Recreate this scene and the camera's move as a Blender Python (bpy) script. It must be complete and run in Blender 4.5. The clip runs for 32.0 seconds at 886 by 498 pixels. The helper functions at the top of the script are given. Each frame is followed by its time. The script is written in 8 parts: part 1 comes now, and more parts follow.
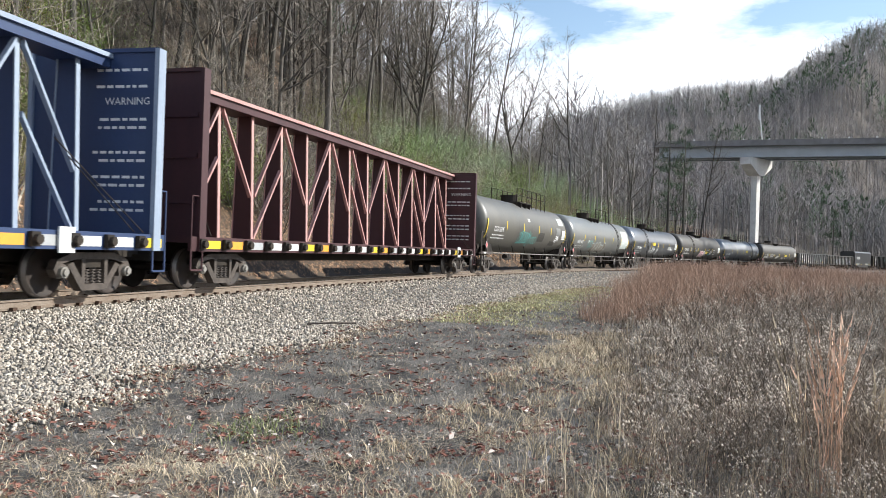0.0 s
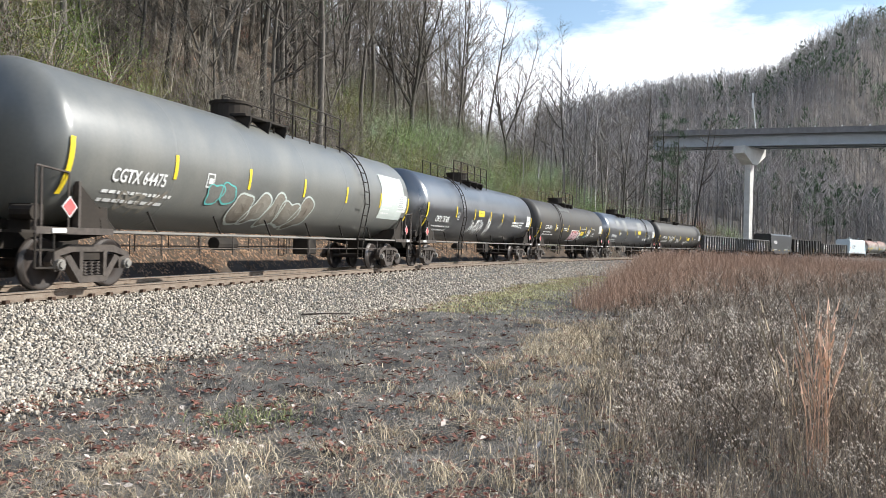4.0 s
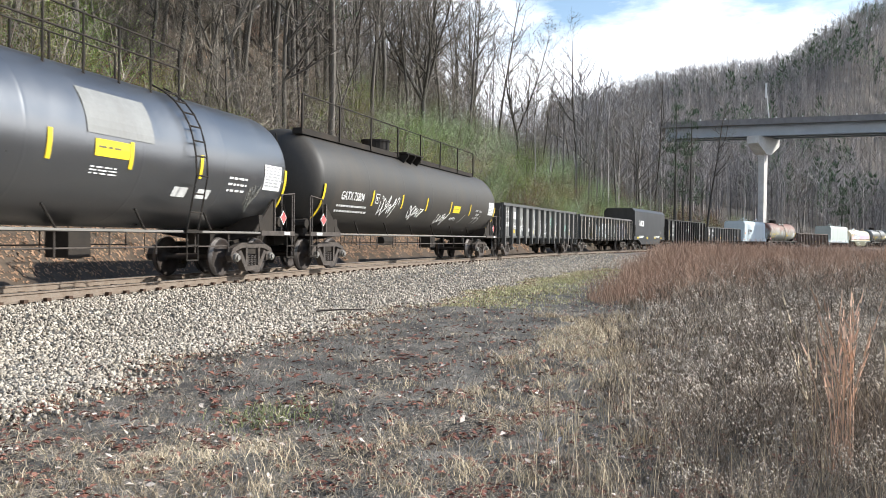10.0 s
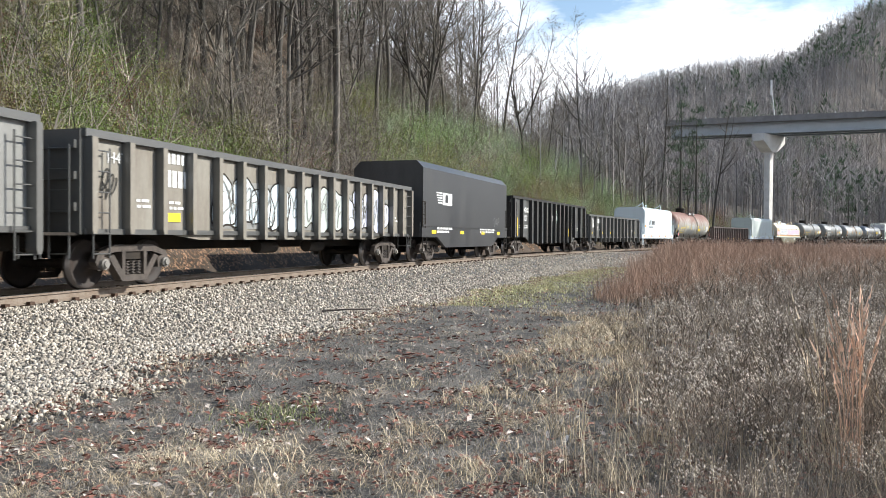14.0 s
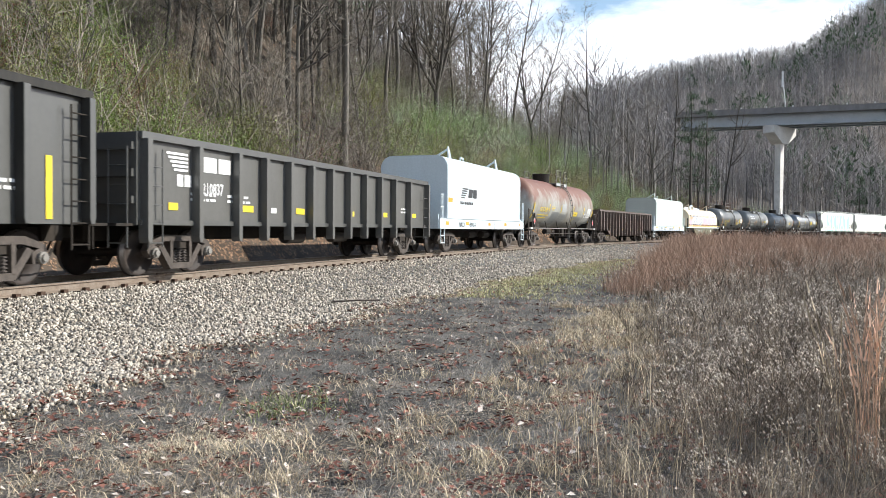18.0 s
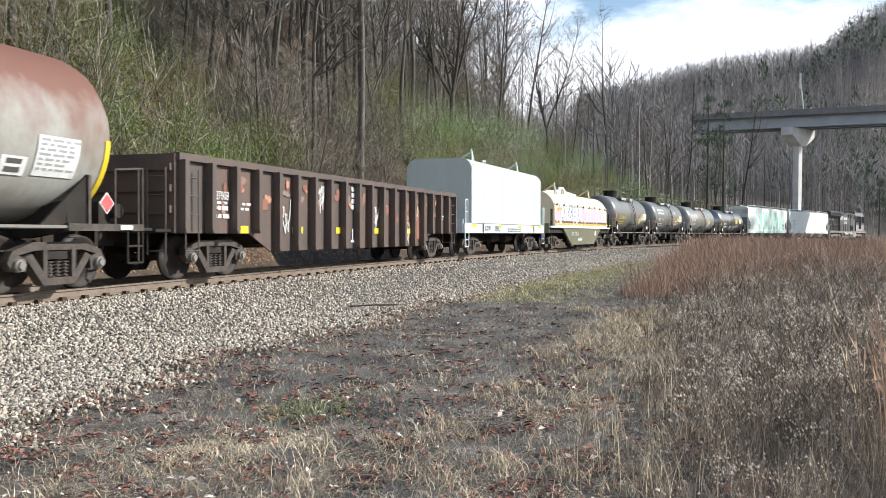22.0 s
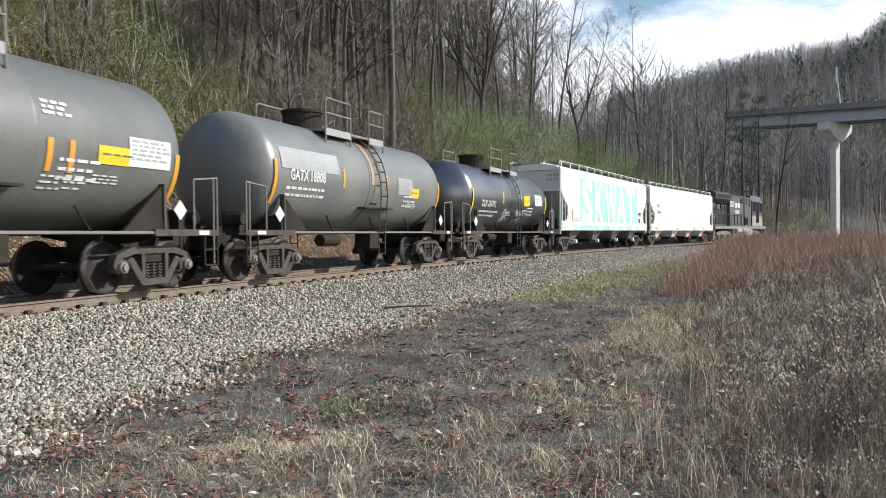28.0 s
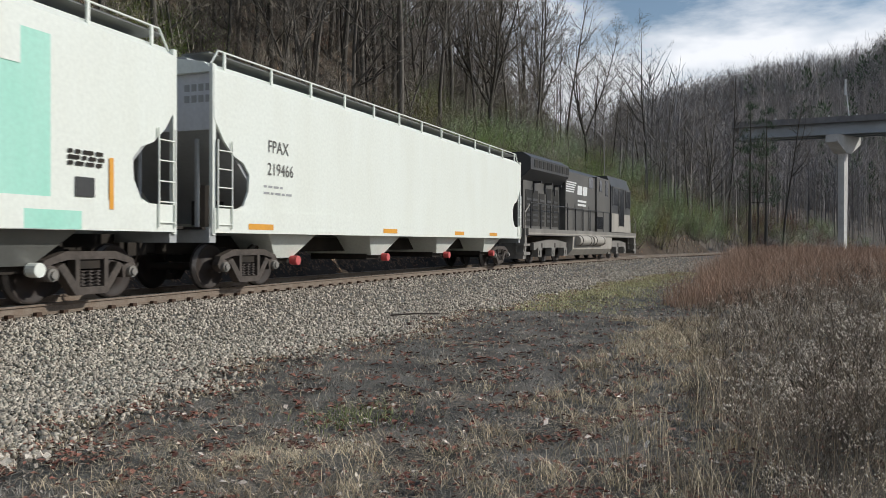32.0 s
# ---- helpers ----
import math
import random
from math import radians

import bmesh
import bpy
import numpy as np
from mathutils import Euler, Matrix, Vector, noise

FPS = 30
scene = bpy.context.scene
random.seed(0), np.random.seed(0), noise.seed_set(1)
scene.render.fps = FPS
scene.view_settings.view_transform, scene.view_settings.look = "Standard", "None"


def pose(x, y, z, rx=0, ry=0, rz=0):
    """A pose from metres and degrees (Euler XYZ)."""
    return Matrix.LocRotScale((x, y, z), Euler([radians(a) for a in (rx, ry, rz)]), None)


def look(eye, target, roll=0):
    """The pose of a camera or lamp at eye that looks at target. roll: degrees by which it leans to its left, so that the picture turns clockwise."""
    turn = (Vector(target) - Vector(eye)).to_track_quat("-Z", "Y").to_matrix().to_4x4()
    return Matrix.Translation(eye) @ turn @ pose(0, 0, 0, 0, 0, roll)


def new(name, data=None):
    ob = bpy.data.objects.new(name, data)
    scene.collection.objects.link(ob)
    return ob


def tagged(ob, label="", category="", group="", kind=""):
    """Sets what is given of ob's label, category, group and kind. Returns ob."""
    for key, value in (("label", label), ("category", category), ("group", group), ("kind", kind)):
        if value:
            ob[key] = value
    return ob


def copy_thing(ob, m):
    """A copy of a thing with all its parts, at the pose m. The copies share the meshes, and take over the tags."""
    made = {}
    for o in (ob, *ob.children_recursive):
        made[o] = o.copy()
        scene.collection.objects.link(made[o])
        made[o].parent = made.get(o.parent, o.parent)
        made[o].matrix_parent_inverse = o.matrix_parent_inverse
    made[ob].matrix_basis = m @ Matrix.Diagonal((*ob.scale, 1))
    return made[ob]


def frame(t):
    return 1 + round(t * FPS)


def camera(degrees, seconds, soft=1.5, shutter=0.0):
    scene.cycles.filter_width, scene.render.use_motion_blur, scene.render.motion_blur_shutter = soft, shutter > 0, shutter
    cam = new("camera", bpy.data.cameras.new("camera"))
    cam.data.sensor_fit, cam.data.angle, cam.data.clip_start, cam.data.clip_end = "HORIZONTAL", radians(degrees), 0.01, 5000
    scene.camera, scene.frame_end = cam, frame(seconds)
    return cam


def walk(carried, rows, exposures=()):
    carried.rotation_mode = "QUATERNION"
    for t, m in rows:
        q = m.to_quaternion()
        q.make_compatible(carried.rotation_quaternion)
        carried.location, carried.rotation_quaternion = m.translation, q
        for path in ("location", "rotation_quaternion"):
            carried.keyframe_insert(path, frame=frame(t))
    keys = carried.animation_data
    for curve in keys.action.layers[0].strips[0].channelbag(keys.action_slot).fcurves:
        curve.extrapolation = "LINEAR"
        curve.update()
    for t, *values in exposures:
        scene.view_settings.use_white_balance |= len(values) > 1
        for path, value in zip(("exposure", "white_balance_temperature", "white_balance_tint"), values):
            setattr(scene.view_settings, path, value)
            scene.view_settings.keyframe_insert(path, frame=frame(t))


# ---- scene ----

# ---- camera: held in the hand, turning slowly to the left ----
cam = camera(57.02, 32.0, soft=0.58, shutter=0.12)
walk(cam, [
    (0, pose(-0.000, -0.001, 1.514, 90.201, -1.842, -77.263)),
    (0.5, pose(-0.016, -0.007, 1.519, 90.267, -1.951, -77.104)),
    (1, pose(-0.014, -0.013, 1.515, 90.189, -1.823, -77.170)),
    (1.5, pose(-0.020, -0.019, 1.508, 90.332, -1.726, -77.064)),
    (2, pose(-0.028, -0.039, 1.498, 90.446, -1.716, -77.113)),
    (2.5, pose(-0.026, -0.038, 1.492, 90.238, -1.601, -77.263)),
    (3, pose(-0.016, -0.035, 1.492, 89.883, -1.442, -77.250)),
    (3.5, pose(-0.019, -0.041, 1.491, 89.734, -1.459, -77.490)),
    (5.5, pose(-0.002, -0.028, 1.502, 89.337, -1.257, -77.714)),
    (6, pose(-0.003, -0.022, 1.503, 89.548, -1.160, -77.537)),
    (6.5, pose(-0.021, -0.034, 1.497, 89.730, -1.140, -77.388)),
    (7, pose(-0.017, -0.035, 1.497, 89.707, -0.924, -77.333)),
    (7.5, pose(-0.008, -0.018, 1.505, 89.634, -1.003, -77.116)),
    (8, pose(-0.005, -0.005, 1.502, 89.435, -1.190, -76.962)),
    (8.5, pose(0.011, 0.010, 1.503, 89.144, -1.051, -76.776)),
    (9, pose(0.017, 0.014, 1.512, 88.851, -0.698, -76.589)),
    (9.5, pose(0.003, 0.003, 1.508, 89.114, -0.728, -76.704)),
    (10, pose(0.000, 0.003, 1.503, 89.162, -0.754, -76.765)),
    (10.5, pose(0.022, 0.014, 1.507, 88.906, -0.689, -76.544)),
    (11, pose(0.023, 0.018, 1.506, 88.959, -0.649, -76.427)),
    (11.5, pose(0.027, 0.017, 1.500, 89.039, -0.744, -76.372)),
    (12, pose(0.024, 0.006, 1.493, 89.060, -0.509, -76.480)),
    (12.5, pose(0.019, -0.001, 1.489, 89.097, -0.363, -76.536)),
    (13, pose(0.029, 0.003, 1.485, 89.214, -0.471, -76.547)),
    (13.5, pose(0.030, 0.005, 1.488, 89.436, -0.406, -76.405)),
    (14, pose(0.021, 0.009, 1.492, 89.143, -0.387, -76.395)),
    (14.5, pose(0.025, 0.014, 1.492, 89.022, -0.529, -76.387)),
    (16.5, pose(0.038, 0.041, 1.495, 88.779, -0.523, -75.888)),
    (17, pose(0.038, 0.039, 1.494, 88.833, -0.600, -75.844)),
    (17.5, pose(0.040, 0.033, 1.489, 88.868, -0.691, -75.872)),
    (18, pose(0.056, 0.040, 1.477, 88.566, -0.511, -75.797)),
    (18.5, pose(0.061, 0.041, 1.469, 88.403, -0.371, -75.755)),
    (19, pose(0.049, 0.035, 1.471, 88.485, -0.271, -75.548)),
    (19.5, pose(0.045, 0.033, 1.478, 88.693, -0.155, -75.498)),
    (20, pose(0.033, 0.028, 1.480, 88.841, 0.035, -75.439)),
    (20.5, pose(0.039, 0.038, 1.480, 89.174, -0.112, -75.329)),
    (21, pose(0.040, 0.044, 1.479, 89.201, -0.155, -75.243)),
    (21.5, pose(0.039, 0.056, 1.482, 88.948, -0.158, -74.963)),
    (22, pose(0.042, 0.064, 1.481, 88.851, -0.266, -74.693)),
    (22.5, pose(0.042, 0.066, 1.477, 88.836, -0.285, -74.652)),
    (23, pose(0.051, 0.069, 1.480, 88.785, -0.172, -74.734)),
    (23.5, pose(0.054, 0.072, 1.479, 88.730, -0.120, -74.709)),
    (24, pose(0.049, 0.072, 1.476, 88.985, 0.010, -74.503)),
    (24.5, pose(0.029, 0.051, 1.466, 89.359, -0.084, -74.358)),
    (25, pose(0.032, 0.052, 1.469, 89.457, 0.174, -74.363)),
    (25.5, pose(0.031, 0.060, 1.467, 89.459, 0.330, -74.157)),
    (27.5, pose(0.033, 0.099, 1.451, 89.049, 0.543, -72.883)),
    (28, pose(0.036, 0.098, 1.439, 89.047, 0.635, -72.464)),
    (28.5, pose(0.044, 0.120, 1.447, 88.956, 0.632, -72.432)),
    (29, pose(0.044, 0.120, 1.450, 88.919, 0.475, -72.340)),
    (29.5, pose(0.043, 0.119, 1.450, 88.859, 0.422, -72.331)),
    (30, pose(0.041, 0.126, 1.450, 88.810, 0.364, -72.322)),
    (30.5, pose(0.013, 0.114, 1.456, 89.220, 0.205, -72.205)),
    (31, pose(-0.005, 0.108, 1.463, 89.476, 0.006, -72.119)),
    (31.5, pose(-0.005, 0.111, 1.469, 89.486, -0.108, -72.128)),
    (32, pose(-0.007, 0.115, 1.469, 89.514, -0.197, -72.048)),
], exposures=[(0, 0.46), (7, 0.46), (9, 0.51), (13, 0.46), (18, 0.42), (19, 0.24), (20, -0.21), (21, 0.09), (22, 0.3), (23, 0.12), (24, -0.21), (25, -0.21), (28, 0.04), (29, -0.06), (30, -0.31), (31, -0.56), (32, -0.64)])

# ---- the track's line: arc length and curvature (1/km), train speed ----
RAIL_TOP = 0.493
TRACK_Y = 10.809
KNOT_S = [-18.8, 18.8, 56.4, 94.0, 141.0, 188.0, 244.4, 319.6]
KNOT_K = [0.05, -3.587, -3.0, -2.997, -2.585, -1.074, -0.054, 0.71]


LAG = [0.0, 0.023, -0.211, -0.305, -0.344, -0.708, -1.217, -1.81, -1.811]


def travelled(t):
    return 12.1639 * t + float(np.interp(t, range(0, 36, 4), LAG))


# where one car ends and the next begins, along the track at 0 s
EDGE = [-8.75, 15.45, 39.9, 59.75, 80.6, 101.1, 121.85, 142.4, 163.7, 181.6, 199.7, 213.1, 231.05, 249.2, 263.0, 280.1, 298.4, 312.05, 327.4, 340.3, 353.4, 366.9, 380.0, 400.5, 422.5, 444.7]

# ---- the track's line as sampled points ----
_S = np.arange(-80.0, 560.0, 1.0)
_K = np.interp(_S, KNOT_S, KNOT_K) / 1000.0
_PHI = np.concatenate([[0], np.cumsum((_K[1:] + _K[:-1]) / 2)])
_PHI -= np.interp(0, _S, _PHI)
_X = np.concatenate([[0], np.cumsum((np.cos(_PHI)[1:] + np.cos(_PHI)[:-1]) / 2)])
_Y = np.concatenate([[0], np.cumsum((np.sin(_PHI)[1:] + np.sin(_PHI)[:-1]) / 2)])
_X -= np.interp(0, _S, _X)
_Y -= np.interp(0, _S, _Y) - TRACK_Y


def on_track(s, u=0.0):
    """Place on the track at arc length s, u metres to the hill side, and the heading."""
    x, y, a = np.interp(s, _S, _X), np.interp(s, _S, _Y), np.interp(s, _S, _PHI)
    return x - u * np.sin(a), y + u * np.cos(a), a


def track_coords(x, y):
    """Arc length and sideways distance (positive to the hill side) of many points."""
    x, y = np.atleast_1d(np.asarray(x, float)), np.atleast_1d(np.asarray(y, float))
    s_out, u_out = np.empty(x.shape), np.empty(x.shape)
    sx, sy, sa, ss = _X[::3], _Y[::3], _PHI[::3], _S[::3]
    for i in range(0, len(x), 4000):
        j = slice(i, i + 4000)
        dx, dy = x[j, None] - sx, y[j, None] - sy
        k = np.argmin(dx * dx + dy * dy, axis=1)
        n = np.arange(len(k))
        s_out[j] = ss[k] + dx[n, k] * np.cos(sa[k]) + dy[n, k] * np.sin(sa[k])
        side = np.sign(-dx[n, k] * np.sin(sa[k]) + dy[n, k] * np.cos(sa[k]))
        u_out[j] = side * np.sqrt(np.maximum((dx * dx + dy * dy)[n, k] - (s_out[j] - ss[k]) ** 2, 0))
    return s_out, u_out


# ---- world, sun ----
SUN_AZ, SUN_EL = -68.0, 32.0        # degrees: from +x counter-clockwise; above the horizon
world = bpy.data.worlds.new("world")
scene.world = world
world.use_nodes = True
wn, wl = world.node_tree.nodes, world.node_tree.links
wn.clear()
w_out, w_bg = wn.new("ShaderNodeOutputWorld"), wn.new("ShaderNodeBackground")
sky = wn.new("ShaderNodeTexSky")
sky.sky_type, sky.sun_disc = "NISHITA", False
sky.sun_elevation, sky.sun_rotation = radians(SUN_EL), radians(90 - SUN_AZ)
sky.air_density, sky.dust_density, sky.ozone_density = 1.1, 0.2, 0.9
w_co, w_map = wn.new("ShaderNodeTexCoord"), wn.new("ShaderNodeMapping")
w_map.inputs["Scale"].default_value = (1.0, 1.0, 3.2)
w_noise, w_ramp, w_mix = wn.new("ShaderNodeTexNoise"), wn.new("ShaderNodeValToRGB"), wn.new("ShaderNodeMixRGB")
w_noise.inputs["Scale"].default_value, w_noise.inputs["Detail"].default_value = 2.6, 8
w_noise.inputs["Roughness"].default_value = 0.58
w_sep, w_low = wn.new("ShaderNodeSeparateXYZ"), wn.new("ShaderNodeMapRange")
w_low.inputs["From Min"].default_value, w_low.inputs["From Max"].default_value = 0.16, 0.34
w_low.inputs["To Min"].default_value, w_low.inputs["To Max"].default_value = 0.28, -0.13
w_add = wn.new("ShaderNodeMath")
w_ramp.color_ramp.elements[0].position, w_ramp.color_ramp.elements[1].position = 0.45, 0.63
w_mix.inputs[2].default_value = (11.0, 11.3, 11.9, 1)
wl.new(w_co.outputs["Generated"], w_map.inputs["Vector"])
wl.new(w_map.outputs["Vector"], w_noise.inputs["Vector"])
wl.new(w_co.outputs["Generated"], w_sep.inputs["Vector"])
wl.new(w_sep.outputs["Z"], w_low.inputs["Value"])
wl.new(w_noise.outputs["Fac"], w_add.inputs[0])
wl.new(w_low.outputs["Result"], w_add.inputs[1])
wl.new(w_add.outputs["Value"], w_ramp.inputs["Fac"])
wl.new(w_ramp.outputs["Color"], w_mix.inputs["Fac"])
wl.new(sky.outputs["Color"], w_mix.inputs[1])
wl.new(w_mix.outputs["Color"], w_bg.inputs["Color"])
wl.new(w_bg.outputs["Background"], w_out.inputs["Surface"])
w_bg.inputs["Strength"].default_value = 0.135

sun = new("sun", bpy.data.lights.new("sun", "SUN"))
sun.data.energy, sun.data.angle, sun.data.color = 5.0, radians(0.6), (1.0, 0.975, 0.915)
_d = Vector((math.cos(radians(SUN_EL)) * math.cos(radians(SUN_AZ)), math.cos(radians(SUN_EL)) * math.sin(radians(SUN_AZ)), math.sin(radians(SUN_EL))))
sun.matrix_world = look(_d * 50, (0, 0, 0))


# ---- materials ----
def material(name, base, rough=0.7, metal=0.0, second=None, scale=3.0, amount=0.5, bump=0.0, bump_scale=40.0, island=0.0, spread=0.0, streak=None, spec=0.5, fleck=0.14):
    """A surface with two scales of variation. second: the colour of its stains; island/spread: change from piece to piece."""
    m = bpy.data.materials.new(name)
    m.use_nodes = True
    n, l = m.node_tree.nodes, m.node_tree.links
    b = n["Principled BSDF"]
    b.inputs["Roughness"].default_value, b.inputs["Metallic"].default_value = rough, metal
    b.inputs["Specular IOR Level"].default_value = spec
    co = n.new("ShaderNodeTexCoord")
    mp = n.new("ShaderNodeMapping")
    if streak:
        mp.inputs["Scale"].default_value = streak
    l.new(co.outputs["Object"], mp.inputs["Vector"])
    no = n.new("ShaderNodeTexNoise")
    no.inputs["Scale"].default_value, no.inputs["Detail"].default_value, no.inputs["Roughness"].default_value = scale, 8, 0.62
    l.new(mp.outputs["Vector"], no.inputs["Vector"])
    ra = n.new("ShaderNodeValToRGB")
    ra.color_ramp.elements[0].position, ra.color_ramp.elements[1].position = 0.38, 0.66
    l.new(no.outputs["Fac"], ra.inputs["Fac"])
    mx = n.new("ShaderNodeMixRGB")
    second = second or tuple(c * 0.55 for c in base)
    mx.inputs[1].default_value, mx.inputs[2].default_value = (*base, 1), (*second, 1)
    am = n.new("ShaderNodeMath")
    am.operation = "MULTIPLY"
    am.inputs[1].default_value = amount
    l.new(ra.outputs["Color"], am.inputs[0])
    l.new(am.outputs["Value"], mx.inputs["Fac"])
    out = mx.outputs["Color"]
    fine = n.new("ShaderNodeTexNoise")
    fine.inputs["Scale"].default_value, fine.inputs["Detail"].default_value = bump_scale, 5
    l.new(co.outputs["Object"], fine.inputs["Vector"])
    hs = n.new("ShaderNodeHueSaturation")
    mr = n.new("ShaderNodeMapRange")
    mr.inputs["From Min"].default_value, mr.inputs["From Max"].default_value = 0.3, 0.7
    mr.inputs["To Min"].default_value, mr.inputs["To Max"].default_value = 1 - fleck, 1 + fleck
    l.new(fine.outputs["Fac"], mr.inputs["Value"])
    l.new(mr.outputs["Result"], hs.inputs["Value"])
    l.new(out, hs.inputs["Color"])
    out = hs.outputs["Color"]
    if island or spread:
        h2, m2 = n.new("ShaderNodeHueSaturation"), n.new("ShaderNodeMapRange")
        m2.inputs["To Min"].default_value, m2.inputs["To Max"].default_value = 1 - max(island, spread), 1 + max(island, spread)
        if island:
            l.new(n.new("ShaderNodeNewGeometry").outputs["Random Per Island"], m2.inputs["Value"])
        else:
            l.new(n.new("ShaderNodeObjectInfo").outputs["Random"], m2.inputs["Value"])
        l.new(m2.outputs["Result"], h2.inputs["Value"])
        l.new(out, h2.inputs["Color"])
        out = h2.outputs["Color"]
    l.new(out, b.inputs["Base Color"])
    rr = n.new("ShaderNodeMapRange")
    rr.inputs["To Min"].default_value, rr.inputs["To Max"].default_value = max(rough - 0.1, 0.03), min(rough + 0.12, 1)
    l.new(no.outputs["Fac"], rr.inputs["Value"])
    l.new(rr.outputs["Result"], b.inputs["Roughness"])
    if bump:
        bp = n.new("ShaderNodeBump")
        bp.inputs["Strength"].default_value, bp.inputs["Distance"].default_value = bump, 0.02
        l.new(fine.outputs["Fac"], bp.inputs["Height"])
        l.new(bp.outputs["Normal"], b.inputs["Normal"])
    return m


# ---- mesh helpers ----
def link_mesh(name, verts, faces, mat, parent=None, label="", smooth=False):
    me = bpy.data.meshes.new(name)
    me.from_pydata([tuple(v) for v in verts], [], [tuple(f) for f in faces])
    me.materials.append(mat)
    if smooth:
        me.polygons.foreach_set("use_smooth", [True] * len(me.polygons))
    ob = new(name, me)
    if parent is not None:
        ob.parent = parent
    if label:
        ob["label"] = label
    return ob


def big_mesh(name, verts, faces, mat, parent=None, smooth=False):
    """A large mesh of faces with one number of corners each, from arrays."""
    verts, faces = np.asarray(verts, np.float32), np.asarray(faces, np.int32)
    me = bpy.data.meshes.new(name)
    k = faces.shape[1]
    me.vertices.add(len(verts))
    me.vertices.foreach_set("co", verts.ravel())
    me.loops.add(faces.size)
    me.loops.foreach_set("vertex_index", faces.ravel())
    me.polygons.add(len(faces))
    me.polygons.foreach_set("loop_start", np.arange(len(faces), dtype=np.int32) * k)
    me.materials.append(mat)
    if smooth:
        me.polygons.foreach_set("use_smooth", np.ones(len(faces), bool))
    me.update(calc_edges=True)
    ob = new(name, me)
    if parent is not None:
        ob.parent = parent
    return ob


def part(name, bm, mat, parent=None, label="", smooth=False):
    me = bpy.data.meshes.new(name)
    bm.normal_update()
    bm.to_mesh(me)
    bm.free()
    me.materials.append(mat)
    if smooth:
        me.polygons.foreach_set("use_smooth", [True] * len(me.polygons))
    ob = new(name, me)
    if parent is not None:
        ob.parent = parent
    if label:
        ob["label"] = label
    return ob


def thing(name, label, category, group="", kind=""):
    return tagged(new(name), label, category, group, kind)


def box(bm, x0, x1, y0, y1, z0, z1, bevel=0.0):
    m = Matrix.Translation(((x0 + x1) / 2, (y0 + y1) / 2, (z0 + z1) / 2)) @ Matrix.Diagonal((x1 - x0, y1 - y0, z1 - z0, 1))
    r = bmesh.ops.create_cube(bm, size=1.0, matrix=m)
    if bevel:
        bmesh.ops.bevel(bm, geom=list({e for v in r["verts"] for e in v.link_edges}), offset=bevel, segments=1, affect="EDGES")
    return bm


def boxes(*rows):
    bm = bmesh.new()
    for r in rows:
        box(bm, *r)
    return bm


def tube(bm, a, b, r0, r1=None, n=8, caps=True):
    a, b = Vector(a), Vector(b)
    r1 = r0 if r1 is None else r1
    m = Matrix.Translation((a + b) / 2) @ (b - a).to_track_quat("Z", "Y").to_matrix().to_4x4()
    bmesh.ops.create_cone(bm, cap_ends=caps, segments=n, radius1=r0, radius2=r1, depth=(b - a).length, matrix=m)
    return bm


def tubes(r, *ways, n=6):
    """Bent bars: each way is a list of points."""
    bm = bmesh.new()
    for w in ways:
        for a, b in zip(w[:-1], w[1:]):
            tube(bm, a, b, r, n=n)
    return bm


def prism(profile, x0, x1, axis="x"):
    """A profile of (y, z) points pulled out along x (axis 'x') or of (x, z) points along y."""
    bm = bmesh.new()
    if axis == "x":
        a, b = [bm.verts.new((x0, y, z)) for y, z in profile], [bm.verts.new((x1, y, z)) for y, z in profile]
    else:
        a, b = [bm.verts.new((y, x0, z)) for y, z in profile], [bm.verts.new((y, x1, z)) for y, z in profile]
    n = len(profile)
    bm.faces.new(a)
    bm.faces.new(b[::-1])
    for i in range(n):
        bm.faces.new((a[i], b[i], b[(i + 1) % n], a[(i + 1) % n]))
    bmesh.ops.recalc_face_normals(bm, faces=bm.faces[:])
    return bm


def smooth_step(a, b, x):
    t = np.clip((np.asarray(x, float) - a) / (b - a), 0, 1)
    return t * t * (3 - 2 * t)


def rough_noise(x, y, scale, seed=0):
    """Cheap smooth noise of arrays, about -1 to 1."""
    r = np.random.RandomState(seed)
    out = np.zeros(np.shape(x))
    for k in range(5):
        a, f, p = r.uniform(0, 6.28), r.uniform(0.6, 1.7) / scale, r.uniform(0, 6.28)
        out = out + np.sin((np.cos(a) * x + np.sin(a) * y) * f * 6.28 + p + 1.7 * np.sin((np.sin(a) * x - np.cos(a) * y) * f * 3.1 + k))
    return out / 3.2

